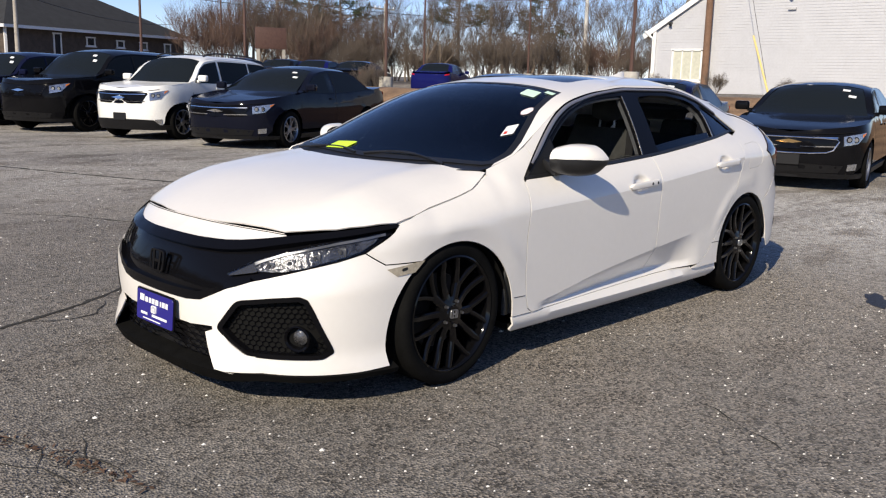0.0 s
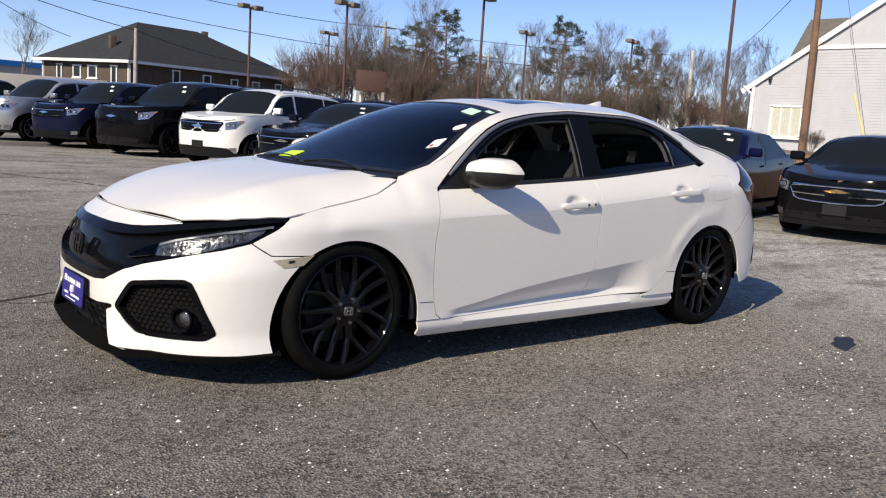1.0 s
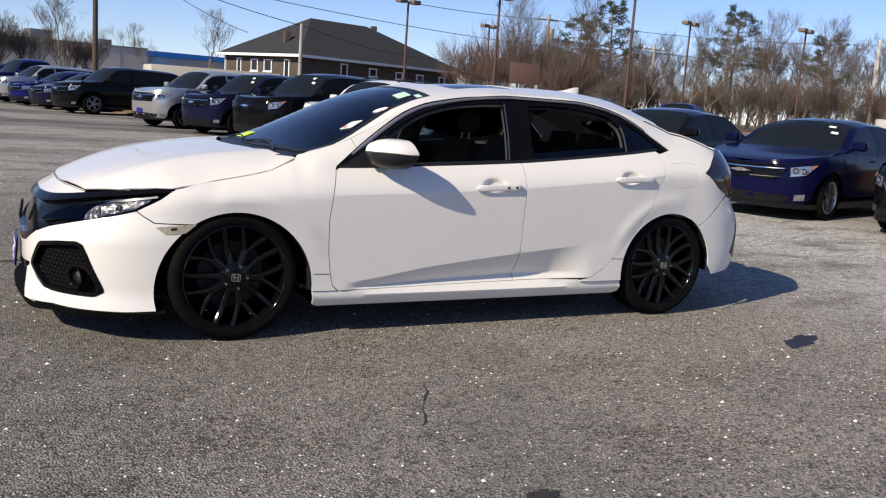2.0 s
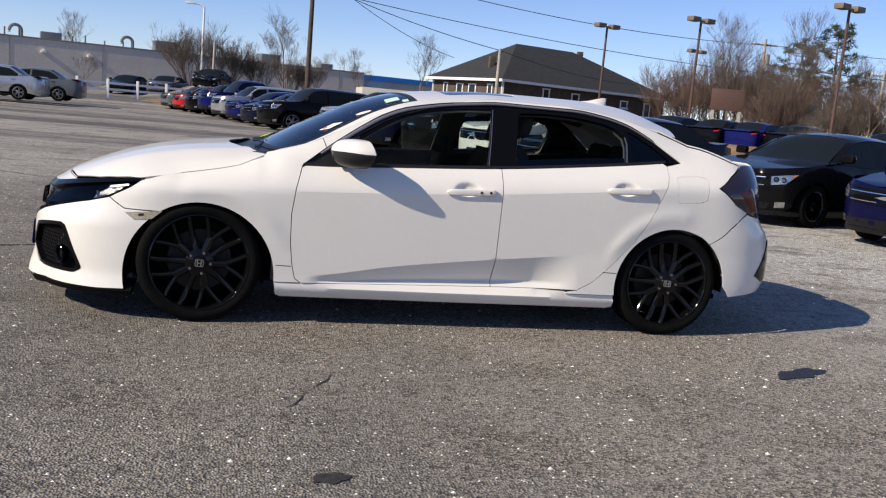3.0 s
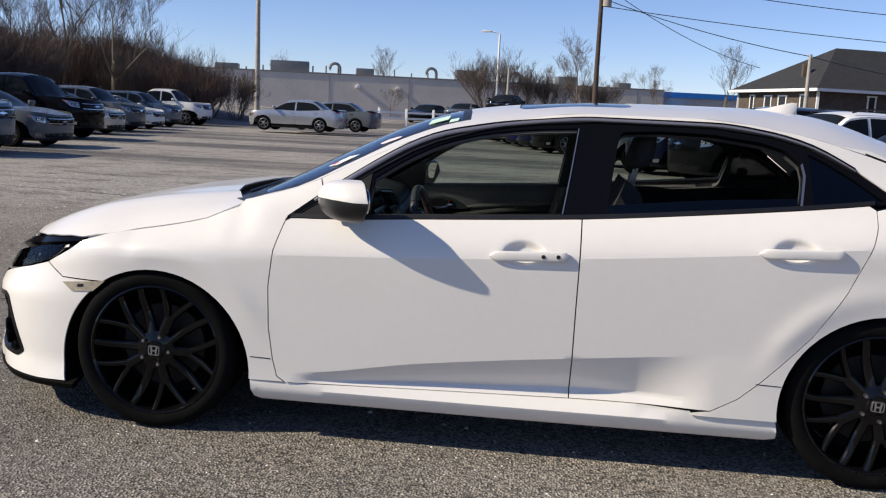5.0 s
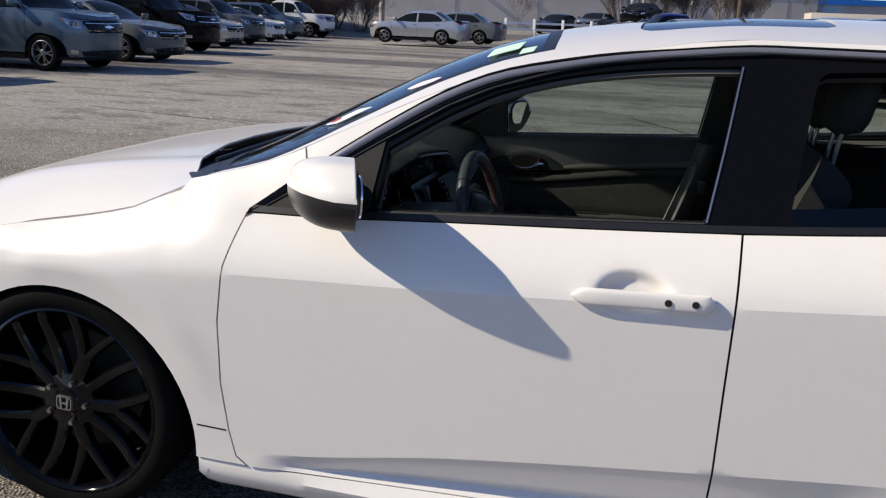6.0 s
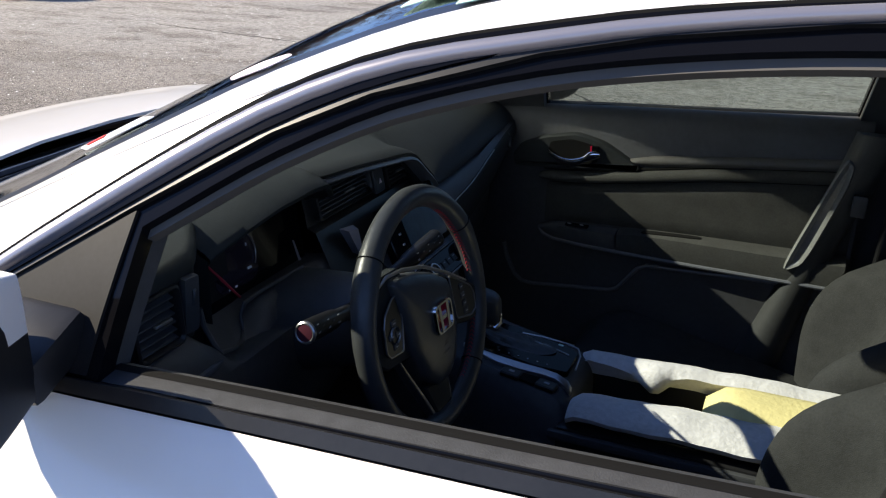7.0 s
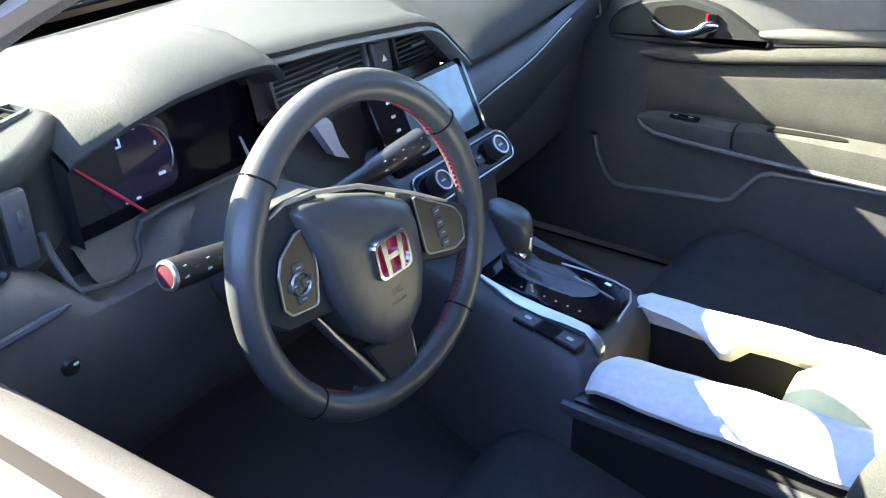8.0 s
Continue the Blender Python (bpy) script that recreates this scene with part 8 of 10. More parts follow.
def parked_car(name, label, kind, body_mat, x, y, turn, L=4.6, W=1.82, H=1.45, r=0.33, rim=None, z=None, group="", category="car", chrome=True, plate_mat=None, rails=False, tags=False, lights=1.0, ring=False, cladding=False):
    """A vehicle parked with the middle of its nose over (x, y); turn: heading of its tail, in degrees."""
    S = SHAPES[kind]
    hw = W / 2
    cut = lambda pts: [(a * L, b * H) for a, b in pts]
    belt_c = cut([(-0.1, S["hood"][0][1])] + S["hood"] + S["belt"][1:] + S["deck"][-2:])
    belt_c = sorted(belt_c)
    top_c = cut([(-0.02, S["hood"][0][1] - 0.02)] + S["hood"][:-1] + [(S["shield"][0], S["hood"][-1][1] + 0.005)] + S["roof"] + S["deck"])
    rail_lo, rail_hi = S["shield"][0] * L, (S["deck"][0][0]) * L
    tap = S["taper"] * hw

    def wide(px, pz):
        zb = pchip(belt_c, px)
        if pz > zb:
            top = max(pchip(top_c, px) - 0.03, zb + 0.02)
            t = min(1.2, (pz - zb) / max(0.05, H - zb))
            return hw * 0.945 + (tap - hw * 0.945) * t ** 1.15
        t = pz / H
        return hw * pchip([(0.05, 0.90), (0.16, 0.955), (0.22, 0.985), (0.36, 0.995), (0.46, 1.0), (0.55, 0.985), (zb / H, 0.95), (zb / H + 0.05, 0.93)] if zb / H > 0.56 else [(0.05, 0.90), (0.16, 0.955), (0.22, 0.985), (0.36, 1.0), (zb / H, 0.95), (zb / H + 0.05, 0.92)], t)
    s0, s1 = 0.17 * L, (0.90 if kind != "pickup" else 0.97) * L
    nose_in = [(0.12, 0.06), (0.25, 0.012), (0.45, 0.0), (0.54, 0.03), (0.62, 0.09)]
    tail_in = [(0.15, 0.05), (0.30, 0.0), (0.55, 0.005), (0.70, 0.05), (0.80, 0.10), (1.0, 0.20)]

    def skin(s, pz):
        if s < s0:
            reach, a = s0 - pchip(nose_in, pz / H) * L * 0.25, math.radians(min(90, 90 * (s0 - s)))
            return (s0 - reach * math.sin(a) ** 0.72, -wide(s0, pz) * max(0, math.cos(a)) ** 0.72, pz)
        if s > s1:
            reach, a = L - s1 - pchip(tail_in, pz / H) * L * 0.25, math.radians(min(90, 90 * (s - s1)))
            return (s1 + reach * math.sin(a) ** 0.55, -wide(s1, pz) * max(0, math.cos(a)) ** 0.55, pz)
        return (s, -wide(s, pz), pz)

    def top(px, py):
        zt, zb = pchip(top_c, px), pchip(belt_c, px)
        green = 0.0 if px < rail_lo or px > rail_hi else 1.0
        edge_z = zb if not green else max(zb, zt - 0.06 * H)
        w = wide(px, edge_z)
        k = min(1.3, abs(py) / w)
        return (px, py, zt - (zt - edge_z) * k ** 3)
    zz = ground_z(x, y) if z is None else z
    car = thing(name, label, category, Matrix.Translation((x, y, zz)) @ pose(0, 0, 0, 0, 0, turn), group)
    ax0, ax1 = S["axles"][0] * L, S["axles"][1] * L
    lo, ra = S["clear"] * H, r * 1.13
    arch_pts = lambda cx: [(cx + ra * math.cos(radians(180 - 15 * k)), max(lo, r * 0.98 + ra * math.sin(radians(180 - 15 * k)))) for k in range(13)]
    ends = s0 - 1.0, s1 + 1.0
    upper = [(s1 + 1.0 * k / 5, min(pchip(belt_c, L), 0.66 * H if kind != "suv" else 0.62 * H)) for k in (5, 3, 1)] + [(s1 - (s1 - s0) * k / 14, pchip(belt_c, s1 - (s1 - s0) * k / 14)) for k in range(15)] + [(s0 - k / 5, pchip(belt_c, s0 * (1 - 0.85 * k / 5))) for k in (1, 2, 3, 4, 5)]
    poly = [(ends[0], lo)] + [(s0 - 0.4, lo * 0.9)] + arch_pts(ax0) + arch_pts(ax1) + [(s1 + 0.4, lo * 1.05), (ends[1], lo * 1.2)] + upper
    res = 0.15
    panel("body_shell", poly, skin, body_mat, car, both=True, res=res, th=0.0, gap=0, inner=(0, 0, 0.5))
    # top skin with glass openings
    g0, g1 = S["shield"][0] * L, S["shield"][1] * L
    b0, b1 = S["back"][0] * L, S["back"][1] * L
    edge = lambda px: top(px, 0) and wide(px, pchip(belt_c, px) if (px < rail_lo or px > rail_hi) else max(pchip(belt_c, px), pchip(top_c, px) - 0.06 * H))
    nose_x = 0.035 * L
    xs = [nose_x + (0.985 * L - nose_x) * k / 30 for k in range(31)]
    half = [(q, -edge(q) * (1 if q > s0 else max(0.3, 1 - ((s0 - q) / s0) ** 2.6 * 0.62)) * (1 if q < s1 or kind == "pickup" else max(0.5, 1 - ((q - s1) / (L - s1)) ** 2.6 * 0.4))) for q in xs]
    gl = [(g0, 0.0), (g0 + 0.04, -edge(g0) * 0.60), (g0 + 0.10, -edge(g0 + 0.1) * 0.90), (g1, -tap * 0.92), (g1 - 0.02, 0)]
    rg = [(b0, 0.0), (b0, -tap * 0.86), (b1, -wide(b1, pchip(belt_c, b1)) * 0.80), (b1, 0)]
    full = lambda h: h + [(a, -b) for a, b in h[::-1] if abs(b) > 1e-6]
    panel("top_skin", full(half), top, body_mat, car, res=res, th=0.0, gap=0, holes=[full(gl), full(rg)], inner=(0, 0, 0.1))
    panel("windshield", full(gl), top, PARKED_GLASS, car, res=0.2, off=-0.004, th=0.004, gap=0, inner=(0, 0, 0.1))
    panel("rear_glass", full(rg), top, PARKED_GLASS, car, res=0.2, off=-0.004, th=0.004, gap=0, inner=(0, 0, 0.1))
    # side glass between belt and roof
    wl, wr = (g0 + 0.22), (b1 - 0.14 if kind != "pickup" else b0 - 0.05)
    cap = lambda q: max(pchip(belt_c, q) + 0.03, pchip(top_c, q) - 0.075 * H)
    xs = [wl + (wr - wl) * k / 12 for k in range(13)]
    green = [(q, pchip(belt_c, q) - 0.01) for q in [g0 + (b1 - g0) * k / 14 for k in range(15)]] + [(q, max(pchip(belt_c, q), pchip(top_c, q) - 0.052 * H)) for q in [b1 - (b1 - g0) * k / 14 for k in range(15)]]
    pair("pillar_side", green, skin, body_mat, car, res=res, off=-0.002, th=0.0, gap=0, inner=(0, 0, 0.5))
    d0, d1, d2 = (q * L for q in S["doors"])
    for a, b in ((wl, d1 - 0.035), (d1 + 0.035, min(d2 + 0.1, wr)), (min(d2 + 0.15, wr), wr)):
        if b - a > 0.15:
            xs = [a + (b - a) * k / 6 for k in range(7)]
            w_poly = [(q, pchip(belt_c, q) + 0.012) for q in xs] + [(q, cap(q)) for q in xs[::-1]]
            pair("side_window", w_poly, skin, PARKED_GLASS, car, res=0.2, off=0.004, th=0.006, gap=0.0, inner=(0, 0, 0.5))
    # door seams and handles
    for q in (d0, d1, d2 - 0.06):
        pair("door_seam", [(q - 0.004, 0.22 * H), (q + 0.004, 0.22 * H), (q + 0.004, pchip(belt_c, q)), (q - 0.004, pchip(belt_c, q))], skin, UNDER, car, res=0.2, off=0.002, th=0, gap=0, inner=(0, 0, 0.5))
    for q in (d1 - 0.22, d2 - 0.20):
        zb = pchip(belt_c, q) - 0.09
        pair("door_handle", [(q, zb - 0.012), (q + 0.16, zb - 0.010), (q + 0.16, zb + 0.014), (q, zb + 0.012)], skin, body_mat, car, res=0.2, off=0.03, th=0.02, gap=0, inner=(0, 0, 0.5))
    pair("side_sill", [(ax0 + ra, lo - 0.03), (ax1 - ra, lo - 0.03), (ax1 - ra, lo + 0.06), (ax0 + ra, lo + 0.06)], skin, TRIM_BLACK, car, res=0.2, off=0.006, th=0.05, gap=0, inner=(0, 0, 0.5))
    # face
    hz = S["hood"][1][1] * H
    gt, gb = hz - 0.03 * H, hz - 0.16 * H
    e = s0 - 1.0
    panel("grille", [(e, gb), (e + 0.30, gb + 0.01), (e + 0.40, gt - 0.03), (e + 0.38, gt), (e, gt + 0.005)], skin, GLOSS_BLACK, car, both=True, res=0.12, off=0.006, th=0.02, gap=0, inner=(0, 0, 0.5))
    for k in range(5):
        zc = gb + (gt - gb) * (0.10 + 0.17 * k)
        panel("grille_slat", [(e, zc), (e + 0.30 + 0.018 * k, zc + 0.010), (e + 0.30 + 0.018 * k, zc + 0.018), (e, zc + 0.008)], skin, TRIM_BLACK, car, both=True, res=0.2, off=0.010, th=0.006, gap=0, inner=(0, 0, 0.5))
    seam = [Vector(skin(e + 0.62 * k / 12, gt + 0.012 + 0.03 * H * (k / 12) ** 2)) + Vector((-0.006, 0, 0)) for k in range(13)]
    tube("hood_seam", [Vector((p.x, -p.y, p.z)) for p in seam[:0:-1]] + seam, 0.005, UNDER, car, n=5)
    if ring:
        loop = [(0.0, gt - 0.035), (0.20, gt - 0.035), (0.36, gt - 0.045), (0.385, gt - 0.075), (0.33, gb - 0.005), (0.26, gb - 0.035), (0.12, gb - 0.05), (0.0, gb - 0.055)]
        loop = [Vector(skin(e + a, b)) + Vector((-0.016, 0, 0)) for a, b in loop]
        tube("grille_surround", loop[:-1] + [Vector((p.x, -p.y, p.z)) for p in loop[:0:-1]], 0.009, CHROME, car, n=6, closed=True)
    if cladding:
        panel("lower_cladding", [(e, lo - 0.03), (s0 - 0.02, lo - 0.03), (s0 - 0.02, lo + 0.05), (e + 0.62, lo + 0.07), (e + 0.5, lo + 0.16), (e + 0.2, lo + 0.17), (e, lo + 0.17)], skin, TRIM_BLACK, car, both=True, res=0.12, off=0.014, th=0.02, gap=0, inner=(0, 0, 0.5))
    if chrome:
        for k in range(2):
            zc = gb + (gt - gb) * (0.15 + 0.6 * k)
            panel("grille_bar", [(e, zc), (e + 0.36, zc + 0.012), (e + 0.36, zc + 0.023), (e, zc + 0.011)], skin, CHROME, car, both=True, res=0.12, off=0.012, th=0.008, gap=0, inner=(0, 0, 0.5))
    panel("lower_intake", [(e, lo + 0.05), (e + 0.42, lo + 0.06), (e + 0.46, lo + 0.15), (e, lo + 0.17)], skin, TRIM_BLACK, car, both=True, res=0.12, off=0.005, th=0.02, gap=0, inner=(0, 0, 0.5))
    panel("bumper_lip", [(e, lo - 0.02), (s0 - 0.05, lo - 0.02), (s0 - 0.05, lo + 0.04), (e, lo + 0.05)], skin, TRIM_BLACK, car, both=True, res=0.12, off=0.008, th=0.02, gap=0, inner=(0, 0, 0.5))
    for sd in (False, True):
        v, f = panel_data([(e + 0.44, gt - 0.092 * H * lights), (e + 0.64, gt - 0.070 * H), (e + 0.80, gt + 0.028 * H), (e + 0.60, gt + 0.012 * H), (e + 0.43, gt - 0.012)], skin, res=0.1, off=0.008, th=0.02, gap=0, inner=(0, 0, 0.5), flip_y=sd)
        hl = mesh_part("headlight", v, f, LAMP_GLASS, car)
        v, f = panel_data([(e + 0.72, gt - 0.012 * H), (e + 0.76, gt + 0.004 * H), (e + 0.80, gt + 0.026 * H), (e + 0.72, gt + 0.012 * H)], skin, res=0.1, off=0.011, th=0.01, gap=0, inner=(0, 0, 0.5), flip_y=sd)
        mesh_part("turn_lamp", v, f, AMBER if lights > 0.9 else SMOKE_LENS, hl)
        for a in (0.50, 0.60):
            c = Vector(skin(e + a, gt - 0.035 * H))
            out = Vector((c.x - L / 2, 1.8 * c.y, 0)).normalized()
            c += out * 0.005
            if sd:
                c.y, out.y = -c.y, -out.y
            bm = bmesh.new()
            cyl(bm, 0.034, 0.026, 0.02, Matrix.Translation(c) @ out.to_track_quat("Z", "Y").to_matrix().to_4x4(), 12)
            part("projector", bm, CHROME, hl)
            bm = bmesh.new()
            cyl(bm, 0.040, 0.038, 0.014, Matrix.Translation(c) @ out.to_track_quat("Z", "Y").to_matrix().to_4x4(), 12)
            part("bezel", bm, GLOSS_BLACK, hl)
        v, f = panel_data([(e + 0.52, lo + 0.09), (e + 0.66, lo + 0.10), (e + 0.66, lo + 0.18), (e + 0.52, lo + 0.17)], skin, res=0.1, off=0.008, th=0.02, gap=0, inner=(0, 0, 0.5), flip_y=sd)
        mesh_part("fog_lamp", v, f, LAMP_GLASS if chrome else GLOSS_BLACK, car)
        te = s1 + 1.0
        v, f = panel_data([(te - 0.42, 0.610 * H), (te - 0.78, 0.635 * H), (te - 0.82, 0.675 * H if kind != "pickup" else 0.60 * H), (te - 0.45, 0.650 * H if kind != "pickup" else 0.45 * H)], skin, res=0.1, off=0.008, th=0.02, gap=0, inner=(0, 0, 0.5), flip_y=sd)
        mesh_part("tail_lamp", v, f, SUNLIT_RED, car)
        # mirror
        side = 1 if sd else -1
        mx, mz = g0 + 0.30, pchip(belt_c, g0 + 0.3) + 0.10
        bm = bmesh.new()
        box(bm, (0.11, 0.20, 0.13), Matrix.Translation((mx, side * (hw * 0.95 + 0.12), mz)), 0.04, 3)
        box(bm, (0.06, 0.12, 0.05), Matrix.Translation((mx, side * (hw * 0.93), mz - 0.06)), 0.01, 1)
        part("wing_mirror", bm, body_mat, car)
    panel("badge", [(e, (gt + gb) / 2 - 0.028), (e + 0.06, (gt + gb) / 2), (e, (gt + gb) / 2 + 0.028)], skin, GOLD if ring else CHROME, car, both=True, res=0.1, off=0.022, th=0.012, gap=0, inner=(0, 0, 0.5))
    if plate_mat:
        bm = bmesh.new()
        box(bm, (0.02, 0.30, 0.14), Matrix.Translation((skin(e, lo + 0.215)[0] - 0.008, 0, lo + 0.215)), 0.006, 1)
        part("front_plate", bm, plate_mat, car)
    rim_mat = rim or STEEL
    for cx in (ax0, ax1):
        for side in (-1, 1):
            parked_wheel(car, cx, side * (hw - 0.015), r, side, rim_mat, name)
    bm = bmesh.new()
    box(bm, (L * 0.9, W * 0.78, 0.10), Matrix.Translation((L / 2, 0, lo + 0.04)))
    for cx in (ax0, ax1):
        box(bm, (ra * 2, W * 0.80, ra), Matrix.Translation((cx, 0, lo + ra * 0.45)))
    part("underside", bm, UNDER, car)
    if rails:
        for side in (-1, 1):
            pts = [(q, side * tap * 0.88, pchip(top_c, q) + 0.005 + 0.035 * min(1, 6 * k / 10, 6 * (10 - k) / 10)) for k, q in enumerate([g1 + 0.15 + (b0 - g1 - 0.3) * k / 10 for k in range(11)])]
            tube("roof_rail", pts, 0.018, SATIN_BLACK, car, n=6)
    if tags:
        for py, px in ((-0.54, 0.58), (-0.44, 0.74)):
            q = g0 + (g1 - g0) * px
            panel("window_tag", [(q, py), (q + 0.05, py), (q + 0.05, py + 0.10), (q, py + 0.10)], top, WHITE_INK, car, res=0.1, off=0.005, th=0.002, gap=0, inner=(0, 0, 0.1))
    return car


BLACK = paint("black_metallic", (0.005, 0.005, 0.006), 0.0)
DARK_BLUE = paint("dark_blue_metallic", (0.007, 0.009, 0.028), 0.0)
BLUE = paint("royal_blue", (0.008, 0.010, 0.085))
WHITE = paint("plain_white", (0.76, 0.76, 0.74), 0.0)
SILVER = paint("silver_metallic", (0.42, 0.43, 0.45), 0.6)
GREY = paint("grey_metallic", (0.10, 0.11, 0.12), 0.5)
SLATE = paint("slate_blue", (0.10, 0.14, 0.18), 0.5)
RED = paint("bright_red", (0.40, 0.015, 0.02), 0.0)
CHAMPAGNE = paint("pale_silver", (0.50, 0.49, 0.46), 0.5)
ROW = "cars parked in the facing row"
parked_car("black_sedan", "black compact sedan with chrome grille and blank plate", "sedan", BLACK, 7.35, 1.40, 12.5, 4.60, 1.79, 1.42, 0.325, STEEL, group=ROW, plate_mat=material("dark_blank_plate", (0.012, 0.012, 0.013), rough=0.5, spec=0.3), tags=True, ring=True)
parked_car("blue_sedan", "dark blue compact sedan parked in a row", "sedan", material("deep_blue_paint", (0.004, 0.005, 0.030), rough=0.12, spec=0.10, vary=0.06, scale=4), 6.70, 3.75, 16, 4.63, 1.78, 1.41, 0.32, STEEL, group=ROW, tags=True)
parked_car("black_sedan", "black sedan with chrome bumper trim and black wheels", "sedan", BLACK, 5.95, 6.15, 20, 4.55, 1.76, 1.43, 0.32, WHEEL_BLACK, group=ROW)
parked_car("dark_sedan", "dark navy plug-in sedan with window price tags", "sedan", paint("near_black_navy", (0.006, 0.007, 0.014)), 4.25, 10.25, 21, 4.90, 1.88, 1.48, 0.335, STEEL, group=ROW, tags=True)
parked_car("white_crossover", "small white crossover with black lower trim", "suv", WHITE, 3.75, 12.85, 21, 4.10, 1.77, 1.65, 0.345, STEEL, group=ROW, plate_mat=SATIN_BLACK, rails=True, cladding=True)
parked_car("black_suv", "black sport utility vehicle with black wheels", "suv", BLACK, 2.95, 15.65, 21, 4.82, 1.94, 1.76, 0.385, WHEEL_BLACK, group=ROW, tags=True, chrome=False)
parked_car("dark_suv", "dark blue crossover parked in a row", "suv", DARK_BLUE, 2.25, 18.35, 21, 4.55, 1.84, 1.68, 0.36, WHEEL_BLACK, group=ROW, tags=True)
parked_car("silver_suv", "silver crossover with blue dealer plate", "suv", SILVER, 1.35, 20.95, 21, 4.65, 1.84, 1.70, 0.36, STEEL, group=ROW, plate_mat=PLATE_BLUE)
parked_car("black_suv", "black midsize crossover with silver wheels", "suv", BLACK, -0.35, 28.2, 20, 4.70, 1.90, 1.70, 0.37, STEEL, group=ROW)
for k, (mat_, kind_, lab, hh) in enumerate(((DARK_BLUE, "sedan", "dark blue sedan in the far row", 1.45), (BLUE, "sedan", "blue sedan in the far row", 1.46), (SILVER, "suv", "silver crossover in the far row", 1.66), (BLUE, "pickup", "blue pickup in the far row", 1.9),
                                            (BLACK, "suv", "black crossover in the far row", 1.65), (RED, "hatch", "red hatchback in the far row", 1.48), (GREY, "sedan", "grey sedan in the far row", 1.46))):
    parked_car(lab.split(" in ")[0].replace(" ", "_"), lab, kind_, mat_, -0.95 - 0.62 * k - 0.02 * k * k, 31.0 + 2.75 * k, 20, 4.6 if kind_ != "pickup" else 5.6, 1.83, hh, 0.35, STEEL, group=ROW)
UP = "cars parked on the upper lot"
for k, (tx, ty, mat_, kind_, lab) in enumerate(((17.9, 28.6, BLACK, "sedan", "black sedan with red tail lamps on the upper lot"), (19.1, 27.7, BLUE, "sedan", "blue sedan with red tail lamps on the upper lot"), (20.5, 26.6, BLACK, "sedan", "black sedan with red tail lamps beside a shrub"),
                                                (23.0, 23.9, BLUE, "sedan", "royal blue sedan near the lamp post"), (16.4, 29.9, DARK_BLUE, "sedan", "dark blue sedan on the upper lot"))):
    ang = radians(30)
    parked_car(lab.split(" with ")[0].split(" on ")[0].split(" near ")[0].replace(" ", "_"), lab, kind_, mat_, tx + 4.5 * math.cos(ang), ty + 4.5 * math.sin(ang), 210, 4.5, 1.8, 1.44 if kind_ == "sedan" else 1.7, 0.33, STEEL, group=UP)
LEFT = "cars parked along the brush"
for nm, lab, kind_, mat_, px, py, L_, W_, H_, r_ in (("blue_grey_crossover", "blue-grey crossover with amber lamps and alloy wheels", "suv", SLATE, -11.1, 13.1, 4.6, 1.83, 1.79, 0.35),
                                                     ("grey_sedan", "dark grey saloon with chrome grille", "sedan", GREY, -11.85, 16.8, 4.8, 1.82, 1.45, 0.33), ("black_pickup", "black full-size pickup with large chrome grille", "pickup", BLACK, -13.5, 21.5, 5.8, 2.0, 1.92, 0.40),
                                                     ("pale_sedan", "pale silver sedan in the shaded row", "sedan", CHAMPAGNE, -14.8, 25.5, 4.8, 1.82, 1.46, 0.33), ("grey_crossover", "grey crossover in the shaded row", "suv", GREY, -15.8, 29.2, 4.6, 1.84, 1.70, 0.35),
                                                     ("white_sedan", "white sedan in the shaded row", "sedan", WHITE, -16.7, 33.0, 4.7, 1.82, 1.43, 0.33), ("slate_crossover", "blue-grey crossover in the shaded row", "suv", SLATE, -17.7, 37.2, 4.5, 1.82, 1.66, 0.34),
                                                     ("white_pickup", "white pickup at the end of the row", "pickup", WHITE, -18.2, 42.4, 5.7, 2.0, 1.90, 0.39), ("dark_sedan", "dark sedan at the end of the shaded row", "sedan", BLACK, -11.2, 9.3, 4.6, 1.8, 1.45, 0.33)):
    parked_car(nm, lab, kind_, mat_, px, py, 180, L_, W_, H_, r_, STEEL, group=LEFT)
parked_car("silver_sedan", "silver compact sedan parked side-on by the wall", "sedan", SILVER, -13.95, 36.85, -2, 4.6, 1.78, 1.46, 0.33, STEEL, z=0.12)
parked_car("grey_sedan", "dark grey sedan parked beside the silver one", "sedan", GREY, -12.9, 39.4, -2, 4.7, 1.8, 1.46, 0.33, STEEL, z=0.14)
for k, (px, mat_) in enumerate(((-9.2, BLACK), (-6.6, GREY), (-3.6, BLACK))):
    parked_car("dark_sedan", "dark sedan behind the white fence", "sedan", mat_, px, 58.0, 75, 4.6, 1.8, 1.4, 0.33, STEEL, group="cars behind the fence")


# ---- buildings ----
STUCCO = material("grey_stucco", (0.55, 0.505, 0.455), rough=0.9, vary=0.08, scale=0.6, bump=0.4, bump_scale=30)
SHINGLE_WALL = material("dark_cedar_shingle", (0.080, 0.062, 0.050), rough=0.9, vary=0.3, scale=3, bump=0.6, bump_scale=12)
SHINGLE_ROOF = material("charcoal_roof_shingle", (0.026, 0.027, 0.029), rough=0.9, vary=0.25, scale=2, bump=0.5, bump_scale=10)
OLIVE_ROOF = material("weathered_tan_shingle", (0.15, 0.138, 0.11), rough=0.9, vary=0.2, scale=2, bump=0.5, bump_scale=12)
CLAPBOARD = material("white_clapboard", (0.47, 0.475, 0.50), rough=0.6, vary=0.05, scale=1.5)
WHITE_TRIM = material("white_trim_paint", (0.78, 0.78, 0.77), rough=0.5, vary=0.04)
